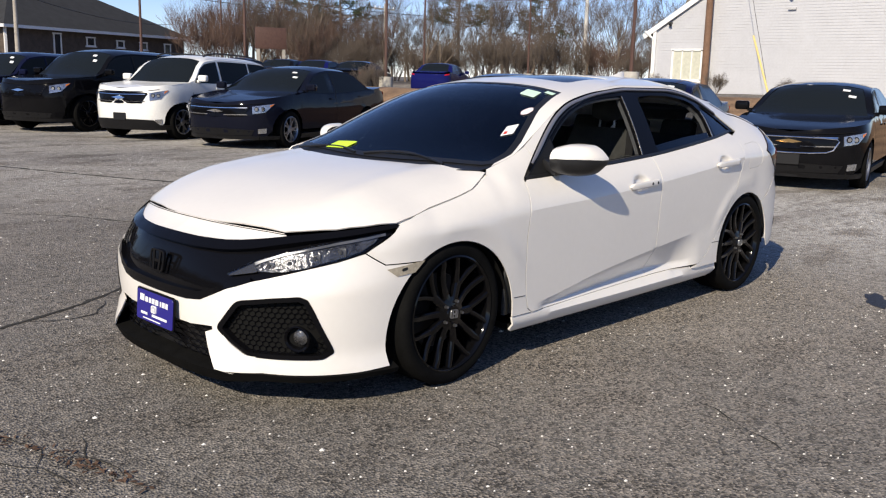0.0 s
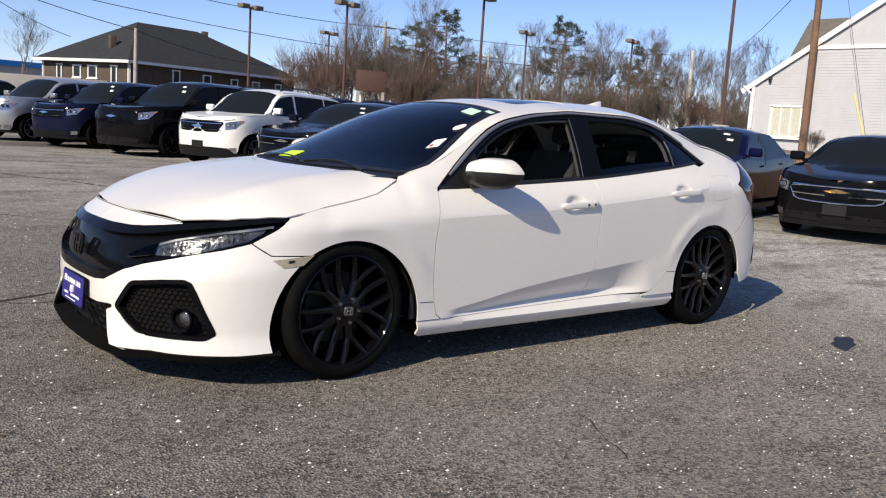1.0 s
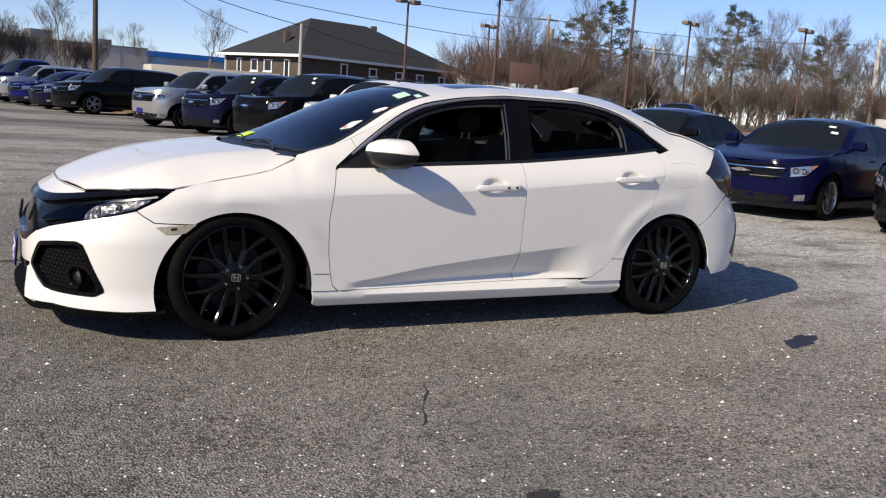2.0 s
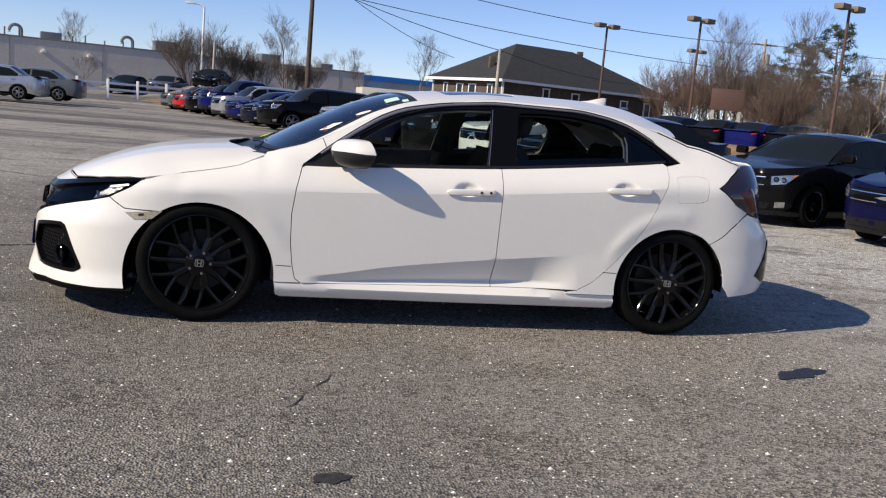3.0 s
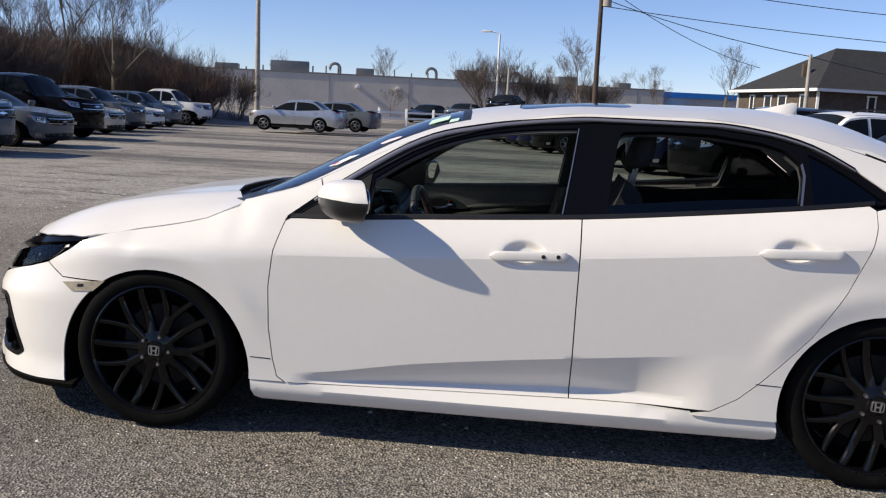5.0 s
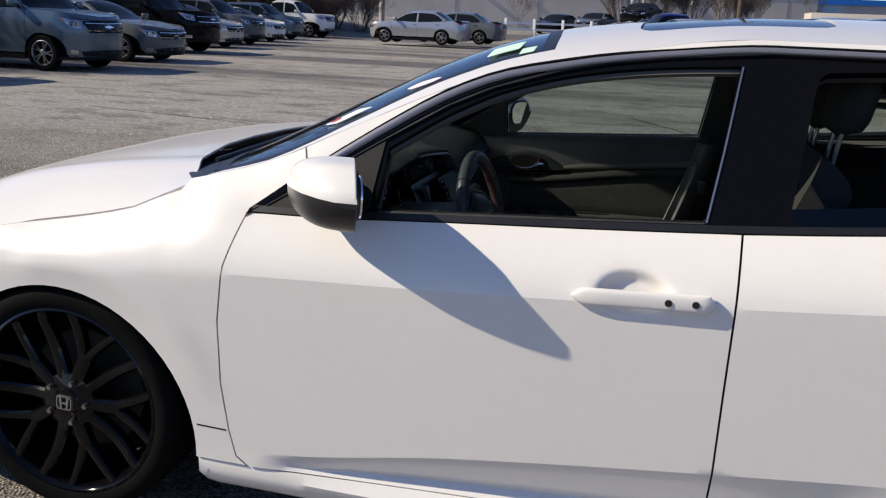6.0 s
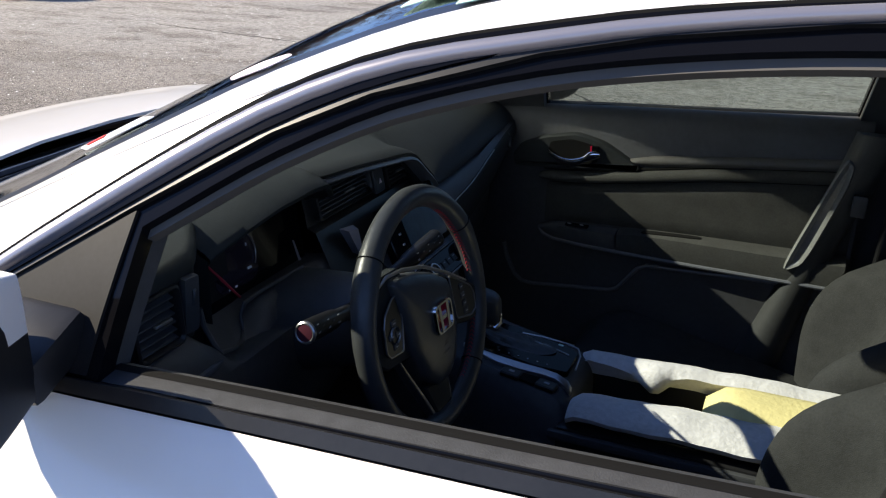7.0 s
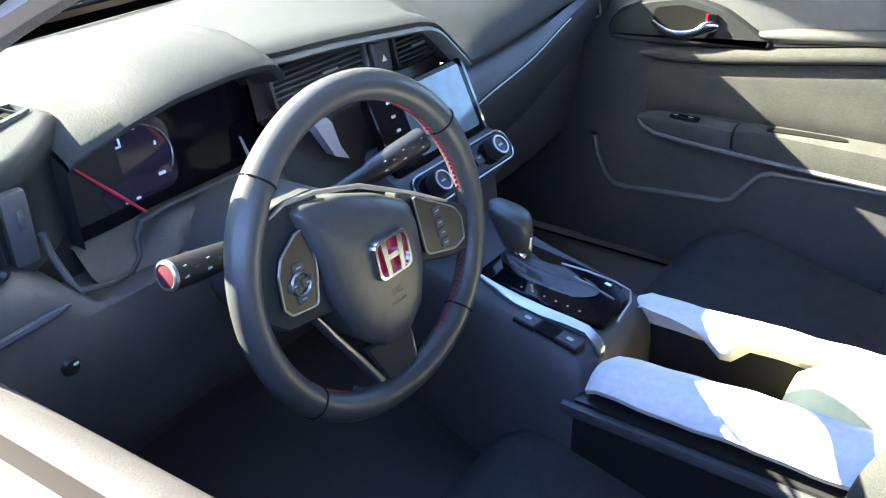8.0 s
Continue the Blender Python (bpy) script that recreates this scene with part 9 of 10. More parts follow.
BLUE_FASCIA = material("blue_fascia", (0.03, 0.22, 0.60), rough=0.4, vary=0.08)
WINDOW_DARK = material("dark_window_pane", (0.03, 0.035, 0.04), rough=0.05, coat=0.3)
CURTAIN = material("cream_curtain", (0.50, 0.50, 0.42), rough=0.8, vary=0.15, scale=6)
ROOF_STEEL = material("rooftop_steel", (0.16, 0.17, 0.18), rough=0.5, metal=0.5, vary=0.2)


def wall_pose(a, b, z):
    """Local frame of a wall from a to b: x along it, y up, z out to the right-hand side seen from above."""
    d = Vector((b[0] - a[0], b[1] - a[1], 0)).normalized()
    return Matrix(((d.x, 0, d.y, a[0]), (d.y, 0, -d.x, a[1]), (0, 1, 0, z), (0, 0, 0, 1)))


def window(parent, m, w, h, panes=2, pane_mat=None, name="window"):
    o = new(name)
    o.parent = parent
    o.matrix_basis = m
    t = 0.10
    bars = [(0, h / 2, w + 2 * t, t), (0, -h / 2, w + 2 * t, t), (-w / 2, 0, t, h), (w / 2, 0, t, h)] + [(-w / 2 + w * k / panes, 0, 0.05, h) for k in range(1, panes)]
    bm = bmesh.new()
    for x, y, bw, bh in bars:
        box(bm, (bw, bh, 0.07), Matrix.Translation((x, y, 0.03)))
    part("window_frame", bm, WHITE_TRIM, o)
    for k in range(panes):
        bm = bmesh.new()
        box(bm, (w / panes - 0.04, h - 0.06, 0.02), Matrix.Translation((-w / 2 + w * (k + 0.5) / panes, 0, 0.012)))
        part("pane", bm, pane_mat or WINDOW_DARK, o)
    bm = bmesh.new()
    box(bm, (w + 0.3, 0.06, 0.14), Matrix.Translation((0, -h / 2 - 0.07, 0.05)), 0.01)
    part("window_sill", bm, WHITE_TRIM, o)


# hip-roofed shingled house
house = thing("house", "dark shingled hip-roofed house with white trim", "house")
A, U, V = Vector((18.1, 58.6, 0)), Vector((0.932, 0.362, 0)), Vector((-0.362, 0.932, 0))
LW, DW, Z0, Z1, ZR = 17.8, 9.4, 0.8, 4.02, 7.25
corner = lambda u, v, z: A + U * u + V * v + Vector((0, 0, z))
rings = [[corner(u, v, z) for u, v in ((0, 0), (LW, 0), (LW, DW), (0, DW))] for z in (Z0, Z1)]
mesh_part("wall", *loft_data(rings), SHINGLE_WALL, house)
o_ = 0.55
eave = [corner(u, v, Z1 - 0.02) for u, v in ((-o_, -o_), (LW + o_, -o_), (LW + o_, DW + o_), (-o_, DW + o_))]
ridge = [corner(4.7, DW / 2, ZR), corner(10.9, DW / 2, ZR)]
vv = eave + ridge
mesh_part("roof", vv, [(0, 1, 5, 4), (1, 2, 5), (2, 3, 4, 5), (3, 0, 4), (3, 2, 1, 0)], SHINGLE_ROOF, house, "charcoal shingle hip roof")
for i in range(4):
    p, q = eave[i], eave[(i + 1) % 4]
    bm = bmesh.new()
    d = q - p
    box(bm, (d.length, 0.06, 0.20), Matrix.Translation((p + q) / 2 + Vector((0, 0, -0.06))) @ pose(0, 0, 0, 0, 0, math.degrees(math.atan2(d.y, d.x))))
    part("fascia", bm, WHITE_TRIM, house)
m_long = wall_pose(A, A + U * LW, 0)
for u, zc, w, h, n in ((4.3, 2.95, 0.62, 1.45, 1), (7.4, 3.25, 0.75, 0.60, 1), (10.4, 3.2, 0.7, 0.5, 1), (12.9, 3.15, 0.75, 0.55, 1), (15.7, 2.75, 0.70, 1.35, 1)):
    window(house, m_long @ Matrix.Translation((u, zc, 0.01)), w, h, n)
m_left = wall_pose(A + V * DW, A, 0)
for u, zc, w, h, n in ((1.9, 3.0, 0.5, 1.25, 1), (3.9, 3.15, 0.8, 0.85, 1), (5.6, 3.15, 0.9, 0.85, 1), (7.9, 2.9, 0.55, 1.45, 1)):
    window(house, m_left @ Matrix.Translation((u, zc, 0.01)), w, h, n)
for v_ in (0, DW):
    bm = bmesh.new()
    box(bm, (0.16, 0.16, Z1 - Z0), Matrix.Translation(corner(0, v_, (Z0 + Z1) / 2)))
    part("corner_board", bm, WHITE_TRIM, house)
for u, v_, hh in ((12.5, DW / 2 + 0.8, 7.2), (1.2, 3.2, 5.6)):
    bm = bmesh.new()
    box(bm, (0.45, 0.45, 1.1), Matrix.Translation(corner(u, v_, hh - 0.3)), 0.02)
    part("chimney", bm, SHINGLE_WALL, house)
bm = bmesh.new()
box(bm, (9.0, 3.5, 2.0), Matrix.Translation((12.0, 60.0, 1.5)), 0.03)
tagged(part("storage_trailer", bm, material("cream_panel", (0.52, 0.48, 0.42), rough=0.6, vary=0.1)), "low cream trailer beside the house", "trailer")

# long grey commercial building
shop = thing("commercial_building", "long grey stucco building with rooftop equipment", "building")
P0, P1 = Vector((-52, 63.5, 0)), Vector((10.5, 79.5, 0))
side_v = Vector((P1.x - P0.x, P1.y - P0.y, 0)).normalized()
back_v = Vector((-side_v.y, side_v.x, 0))
rings = [[P + Vector((0, 0, z)) for P in (P0, P1, P1 + back_v * 24, P0 + back_v * 24)] for z in (0.3, 4.15)]
mesh_part("wall", *loft_data(rings), STUCCO, shop)
m_shop = wall_pose(P0, P1, 0)
length = (P1 - P0).length
for k in range(9):
    bm = bmesh.new()
    box(bm, (0.03, 3.8, 0.02), m_shop @ Matrix.Translation((6 + 7 * k, 2.2, 0.012)))
    part("wall_joint", bm, material("joint_shadow", (0.24, 0.22, 0.20), rough=0.9) if "joint_shadow" not in bpy.data.materials else bpy.data.materials["joint_shadow"], shop)
bm = bmesh.new()
box(bm, (length, 0.12, 0.3), m_shop @ Matrix.Translation((length / 2, 4.2, -0.1)))
part("coping", bm, material("dark_coping", (0.22, 0.21, 0.20), rough=0.7), shop)
for u in (36.5, 40.0, 54.0, 57.5, 21):
    bm = bmesh.new()
    box(bm, (0.4, 0.22, 0.35), m_shop @ Matrix.Translation((u, 3.2, 0.18)), 0.03)
    box(bm, (0.10, 0.10, 0.2), m_shop @ Matrix.Translation((u, 3.35, 0.08)))
    part("wall_lamp", bm, WHITE_TRIM, shop)
for u, w, h in ((30.5, 3.4, 0.95), (37.2, 1.6, 0.6), (46.5, 1.9, 0.9), (25, 2.0, 0.5), (56, 1.8, 0.8), (61.5, 1.2, 0.5)):
    bm = bmesh.new()
    box(bm, (w, h, 1.6), m_shop @ Matrix.Translation((u, 4.3 + h / 2, -3.0)), 0.04)
    part("roof_unit", bm, ROOF_STEEL, shop)
for u in (34.5, 43.2, 51.0):
    pts = [m_shop @ Vector((u + 0.45 * math.cos(a), 4.75 + 0.45 * math.sin(a), -2.2)) for a in [math.pi * k / 8 for k in range(9)]]
    tube("gooseneck_vent", [m_shop @ Vector((u + 0.45, 4.1, -2.2))] + pts + [m_shop @ Vector((u - 0.45, 4.55, -2.2))], 0.13, ROOF_STEEL, shop)
rr = random.Random(8)
for k in range(16):
    u = rr.uniform(26, 60)
    tube("roof_pipe", [m_shop @ Vector((u, 4.1, -2.5)), m_shop @ Vector((u, 4.4 + rr.random() * 0.6, -2.5))], 0.07, ROOF_STEEL, shop, n=6)
blue_wing = thing("blue_trimmed_shop", "low grey shop wing with blue fascia and white porch", "building")
Q0, Q1 = P1 + side_v * 0.05 + back_v * 3, P1 + side_v * 10 + back_v * 3
rings = [[P + Vector((0, 0, z)) for P in (Q0, Q1, Q1 + back_v * 14, Q0 + back_v * 14)] for z in (0.3, 3.9)]
mesh_part("wall", *loft_data(rings), STUCCO, blue_wing)
m_w = wall_pose(Q0, Q1, 0)
bm = bmesh.new()
box(bm, (10.2, 0.5, 0.3), m_w @ Matrix.Translation((5, 3.95, 0.05)))
part("fascia", bm, BLUE_FASCIA, blue_wing)
bm = bmesh.new()
box(bm, (3.0, 0.35, 1.5), m_w @ Matrix.Translation((1.6, 2.75, 0.8)))
part("porch_roof", bm, BLUE_FASCIA, blue_wing)
for u in (0.3, 2.9):
    bm = bmesh.new()
    box(bm, (0.18, 2.3, 0.18), m_w @ Matrix.Translation((u, 1.6, 1.4)))
    part("porch_post", bm, WHITE_TRIM, blue_wing)

# white clapboard building with a gable towards the lot
barn = thing("clapboard_building", "white clapboard gabled building with a tan roof", "building")
BX, Y1, YR, ZB, ZE = 34.0, 19.6, 13.2, 0.75, 3.93
slope = 0.62
zt = lambda y: ZE + (Y1 - y) * slope if y > YR else ZE + (Y1 - YR) * slope - (YR - y) * slope
mesh_part("gable_wall", [(BX + 0.06, Y1, ZB), (BX + 0.06, Y1, ZE), (BX + 0.06, YR, zt(YR)), (BX + 0.06, 6.8, ZE), (BX + 0.06, 6.8, ZB), (BX + 12, Y1, ZB), (BX + 12, Y1, ZE), (BX + 12, YR, zt(YR)), (BX + 12, 6.8, ZE), (BX + 12, 6.8, ZB)],
          [(4, 3, 2, 1, 0), (5, 6, 7, 8, 9), (0, 1, 6, 5), (4, 9, 8, 3)], CLAPBOARD, barn)
z, k = ZB, 0
while z < 5.45:
    h = 0.125
    if z + h <= ZE:
        ya, yb = Y1 - 0.1, 6.9
    else:
        dy = (z + h - ZE) / slope
        ya, yb = Y1 - dy, 6.8 + dy
    me = bpy.data.meshes.new("clapboard")
    me.from_pydata([(BX + 0.055, ya, z + h), (BX + 0.055, yb, z + h), (BX + 0.043, yb, z), (BX + 0.043, ya, z), (BX + 0.06, ya, z), (BX + 0.06, yb, z)], [], [(0, 1, 2, 3), (3, 2, 5, 4)])
    me.materials.append(CLAPBOARD)
    o = new("clapboard", me)
    o.parent = barn
    z += h
for sgn, ye in ((1, Y1), (-1, 6.8)):
    over = 0.72
    d = Vector((0, YR - ye, zt(YR) - ZE)).normalized()
    e = Vector((0, ye, ZE)) - d * over
    t = Vector((0, YR, zt(YR)))
    n = Vector((0, d.z, -d.y)) if d.y < 0 else Vector((0, -d.z, d.y))
    n = n if n.z > 0 else -n
    rings = [[Vector((x, 0, 0)) + p for p in (e + n * 0.02, t + n * 0.02, t + n * 0.08, e + n * 0.08)] for x in (BX - 0.06, BX + 12.4)]
    mesh_part("roof", *loft_data(rings), OLIVE_ROOF, barn, "tan shingle roof slope")
    rings = [[Vector((x, 0, 0)) + p for p in (e - n * 0.15, t - n * 0.15, t + n * 0.085, e + n * 0.085)] for x in (BX - 0.10, BX - 0.062)]
    mesh_part("rake_board", *loft_data(rings), WHITE_TRIM, barn)
    rings = [[Vector((x, 0, 0)) + p for p in (e - n * 0.02, t - n * 0.02, t + n * 0.015, e + n * 0.015)] for x in (BX - 0.058, BX + 0.05)]
    mesh_part("soffit", *loft_data(rings), WHITE_TRIM, barn)
bm = bmesh.new()
box(bm, (0.10, 0.16, ZE - ZB), Matrix.Translation((BX + 0.0, Y1 + 0.01, (ZE + ZB) / 2)))
part("corner_board", bm, WHITE_TRIM, barn)
window(barn, Matrix(((0, 0, -1, BX - 0.01), (-1, 0, 0, 17.8), (0, 1, 0, 2.20), (0, 0, 0, 1))), 1.5, 1.4, 3, CURTAIN)
tube("downspout", [(BX - 0.2, Y1 + 0.45, ZE - 0.15), (BX - 0.1, Y1 + 0.2, ZE - 0.4), (BX - 0.06, Y1 + 0.06, ZE - 0.5), (BX - 0.06, Y1 + 0.06, ZB + 0.1)], 0.05, WHITE_TRIM, barn)
bm = bmesh.new()
box(bm, (0.10, 0.34, 0.10), Matrix.Translation((BX + 0.0, 13.03, 4.61)), 0.01)
part("gable_vent", bm, material("vent_grey", (0.45, 0.45, 0.46), rough=0.6), barn)
bm = bmesh.new()
box(bm, (0.06, 7.6, 0.16), Matrix.Translation((BX + 0.02, 13.2, 5.50)))
part("gable_band", bm, WHITE_TRIM, barn)
for fy, fz in ((18.77, 4.07), (13.53, 5.31), (13.06, 5.10)):
    bm = bmesh.new()
    box(bm, (0.16, 0.07, 0.07), Matrix.Translation((BX - 0.03, fy, fz + 0.09)), 0.01)
    cyl(bm, 0.05, 0.085, 0.18, Matrix.Translation((BX - 0.13, fy, fz)) @ pose(0, 0, 0, 0, -35, 0), 12)
    part("flood_lamp", bm, SATIN_BLACK, barn)
rear_roof = thing("rear_wing_building", "tan-roofed wing behind the white building", "building")
top_ = [(36, 19.5, 4.6), (46, 24.0, 8.5), (46, 8, 8.5), (36, 8, 4.6)]
mesh_part("wing_roof", [(x, y, z + d) for d in (0.0, -0.18) for x, y, z in top_], [(0, 3, 2, 1), (4, 5, 6, 7), (0, 1, 5, 4), (1, 2, 6, 5), (2, 3, 7, 6), (3, 0, 4, 7)], OLIVE_ROOF, rear_roof)
low_ = [(36.6, 19.0, 4.5), (45.6, 23.0, 8.0), (45.6, 8.5, 8.0), (36.6, 8.5, 4.5)]
mesh_part("wing_wall", [(x, y, h) for x, y, z in low_ for h in (0.7, z)], [(0, 1, 3, 2), (2, 3, 5, 4), (4, 5, 7, 6), (6, 7, 1, 0)], CLAPBOARD, rear_roof)


# ---- poles, wires, fence, sign ----
RUST = material("brown_painted_steel", (0.085, 0.045, 0.035), rough=0.6, vary=0.2)
HEAD = material("lamp_head_bronze", (0.16, 0.12, 0.085), rough=0.5, vary=0.1)
WOOD_POLE = material("weathered_pole_wood", (0.17, 0.10, 0.065), rough=0.9, vary=0.3, scale=3, bump=0.5, bump_scale=25)
DARK_POLE = material("dark_creosoted_wood", (0.075, 0.055, 0.042), rough=0.9, vary=0.3, scale=3, bump=0.4, bump_scale=20)
GREY_POLE = material("grey_pole_wood", (0.36, 0.33, 0.29), rough=0.9, vary=0.25, scale=3, bump=0.4, bump_scale=20)
CABLE = material("black_cable", (0.02, 0.02, 0.022), rough=0.6)


def lamp_post(x, y, top_z, turn=0, heads=2, label="brown steel lot lamp with two shoebox heads"):
    z = ground_z(x, y)
    p = thing("lot_lamp", label, "lamp post", Matrix.Translation((x, y, z)) @ pose(0, 0, 0, 0, 0, turn), "lot lamps")
    h = top_z - z
    mesh_part("pole", *tube_data([(0, 0, 0.3), (0, 0, h - 0.1)], [0.075, 0.055], 8), RUST, p)
    bm = bmesh.new()
    cyl(bm, 0.32, 0.30, 0.85, Matrix.Translation((0, 0, 0.35)), 16)
    part("base", bm, CONCRETE, p)
    for s in (-1, 1)[:heads]:
        bm = bmesh.new()
        box(bm, (0.55, 0.42, 0.22), Matrix.Translation((s * 0.50, 0, h - 0.02)), 0.03)
        box(bm, (0.5, 0.07, 0.07), Matrix.Translation((s * 0.2, 0, h - 0.06)))
        part("lamp_head", bm, HEAD, p)


for x, y, tz in ((17.9, 39.6, 6.55), (20.0, 33.4, 6.6), (22.4, 26.0, 6.75), (24.7, 14.9, 7.0), (29, 50, 6.8), (36.5, 38, 7.2), (41, 33, 7)):
    lamp_post(x, y, tz, 20)
street = thing("street_lamp", "tall pale street lamp with one arm", "lamp post", Matrix.Translation((-3.9, 63.6, 0.4)))
mesh_part("pole", *tube_data([(0, 0, 0), (0, 0, 6.9)], [0.11, 0.07], 8), WHITE_TRIM, street)
mesh_part("arm", *tube_data([(0, 0, 6.8), (-0.3, 0, 7.05), (-0.9, 0, 7.1)], 0.05, 6), WHITE_TRIM, street)
bm = bmesh.new()
box(bm, (0.7, 0.3, 0.14), Matrix.Translation((-1.0, 0, 7.1)), 0.03)
part("lamp_head", bm, WHITE_TRIM, street)


def utility_pole(x, y, top_z, r=0.16, mat=None, arms=1, lean=0.0, can=False, label="weathered wooden utility pole"):
    z = ground_z(x, y)
    p = thing("utility_pole", label, "pole", Matrix.Translation((x, y, z)), "utility poles")
    h = top_z - z
    mesh_part("pole", *tube_data([(0, 0, -0.2), (lean * h * 0.5, 0, h * 0.5), (lean * h, 0, h)], [r, r * 0.85, r * 0.7], 10), mat or WOOD_POLE, p)
    for k in range(arms):
        bm = bmesh.new()
        box(bm, (2.2, 0.10, 0.12), Matrix.Translation((lean * h, 0.1, h - 0.45 - 0.8 * k)))
        part("crossarm", bm, mat or WOOD_POLE, p)
        for q in (-1.0, -0.5, 0.5, 1.0):
            bm = bmesh.new()
            cyl(bm, 0.05, 0.035, 0.16, Matrix.Translation((lean * h + q, 0.1, h - 0.3 - 0.8 * k)), 8)
            part("insulator", bm, WHITE_TRIM, p)
    if can:
        bm = bmesh.new()
        cyl(bm, 0.24, 0.24, 0.85, Matrix.Translation((lean * h + 0.3, 0, h - 1.6)), 14)
        part("transformer", bm, GREY_POLE, p)


utility_pole(33.75, 16.72, 13.7, 0.168, arms=0, lean=-0.012, label="tall brown wooden pole before the white building")
utility_pole(2.5, 44.0, 9.2, 0.15, DARK_POLE, 1, can=True)
utility_pole(13.0, 42.8, 5.0, 0.12, GREY_POLE, 0, label="short grey service pole by the house")
utility_pole(-21.5, 60, 12, 0.2, GREY_POLE, 0)
utility_pole(39.0, 57.7, 9.1, 0.17, GREY_POLE, 1, can=True)
utility_pole(45.9, 52.3, 7.2, 0.14, GREY_POLE, 1)
utility_pole(52.2, 46.2, 7.2, 0.15, GREY_POLE, 0)
utility_pole(57.1, 40.1, 8.2, 0.2, material("pale_pole", (0.55, 0.54, 0.52), rough=0.8, vary=0.15), 0, label="pale round pole by the trees")
utility_pole(-3.0, 62.0, 4.8, 0.12, GREY_POLE, 0)


def wire(name, a, b, sag, r=0.02):
    a, b = Vector(a), Vector(b)
    pts = [a.lerp(b, k / 16) - Vector((0, 0, sag * 4 * (k / 16) * (1 - k / 16))) for k in range(17)]
    tagged(tube(name, pts, r, CABLE, n=4), "sagging black overhead cable", "cable", "overhead cables")


wire("overhead_cable", (2.5, 44, 8.9), (40, 57.7, 8.7), 0.9, 0.022)
wire("overhead_cable", (2.5, 44, 8.3), (14, 58, 5.2), 0.5, 0.02)
wire("overhead_cable", (2.5, 44, 7.6), (13.0, 42.8, 4.9), 0.25, 0.02)
wire("overhead_cable", (13.0, 42.8, 4.9), (33, 63, 5.0), 0.5, 0.02)
wire("overhead_cable", (2.5, 44, 7.9), (33.0, 16.0, 9.7), 1.0, 0.022)
wire("overhead_cable", (2.5, 44, 7.2), (45.9, 52.3, 6.2), 0.8, 0.02)
wire("overhead_cable", (2.5, 44, 9.0), (-45, 40, 12), 1.0, 0.02)
wire("overhead_cable", (39, 57.7, 8.7), (57.1, 40.1, 7.8), 0.5, 0.02)
wire("overhead_cable", (39, 57.7, 7.2), (57.1, 40.1, 6.2), 0.5, 0.025)
wire("overhead_cable", (33, 16.0, 9.2), (60, 40, 7.2), 0.5, 0.02)
wire("guy_wire", (31.6, 15.4, 11.2), (29.5, 11.68, 0.9), 0.0, 0.012)
guard = tube("guy_guard", [(29.5, 11.68, 0.95), (29.9, 12.72, 3.27)], 0.04, material("yellow_plastic", (0.72, 0.56, 0.22), rough=0.5, vary=0.1))
tagged(guard, "yellow plastic guy wire guard", "guard")
fence = thing("rail_fence", "white two-rail wooden fence by the lot", "fence")
for k in range(5):
    bm = bmesh.new()
    box(bm, (0.16, 0.16, 1.25), Matrix.Translation((-10.5 + 1.65 * k, 51.0 + 0.6 * k, 0.80)), 0.02)
    part("post", bm, WHITE_TRIM, fence)
    if k:
        for z in (0.75, 1.12):
            bm = bmesh.new()
            box(bm, (1.7, 0.06, 0.13), Matrix.Translation((-10.5 + 1.65 * (k - 0.5), 51.0 + 0.6 * (k - 0.5), z + 0.05)) @ pose(0, 0, 0, 0, 0, 20))
            part("rail", bm, WHITE_TRIM, fence)
board = thing("roadside_sign", "brown blank sign board on posts", "sign", Matrix.Translation((24.6, 37.9, 0.9)) @ pose(0, 0, 0, 0, 0, -25))
bm = bmesh.new()
box(bm, (1.7, 0.2, 1.15), Matrix.Translation((0, 0, 2.3)), 0.02)
part("sign_panel", bm, RUST, board)
for s in (-0.7, 0.7):
    bm = bmesh.new()
    box(bm, (0.16, 0.16, 2.0), Matrix.Translation((s, 0, 0.8)))
    part("post", bm, GREY_POLE, board)


# ---- bare winter trees, shrubs and pines ----
BARK = material("grey_brown_bark", (0.17, 0.135, 0.105), rough=0.95, vary=0.3, scale=3)
TWIG = material("brown_twigs", (0.115, 0.092, 0.075), rough=0.95, vary=0.3, scale=2)
RED_TWIG = material("reddish_twigs", (0.120, 0.078, 0.062), rough=0.95, vary=0.3, scale=2)
NEEDLE = material("pine_needles", (0.040, 0.055, 0.022), rough=0.8, vary=0.4, scale=1.5)


def grow(r, start, way, length, radius, depth, out, spread, up, sides):
    """Adds one branch and its forks to out[depth]."""
    radius = max(radius, 0.0055)
    pts, p, d = [start], start.copy(), way.copy()
    n = 4 if depth > 1 else 3
    for k in range(n):
        d = (d + Vector((r.uniform(-1, 1), r.uniform(-1, 1), r.uniform(-0.6, 1) * up)) * 0.16).normalized()
        p = p + d * length / n
        pts.append(p.copy())
    rad = [radius * (1 - 0.5 * k / n) for k in range(n + 1)]
    out.append((depth, tube_data(pts, rad, 6 if depth > 3 else (4 if depth > 1 else 3))))
    if depth == 0:
        return
    for k in range(r.randint(*spread)):
        t = r.uniform(0.35, 1.0)
        i = min(n - 1, int(t * n))
        q = pts[i].lerp(pts[i + 1], t * n - i)
        side = Vector((r.uniform(-1, 1), r.uniform(-1, 1), r.uniform(0.05, 1.0))).normalized()
        grow(r, q, (d * 0.95 + side * 0.75).normalized(), length * r.uniform(0.56, 0.80), radius * r.uniform(0.34, 0.5), depth - 1, out, spread, up, sides)


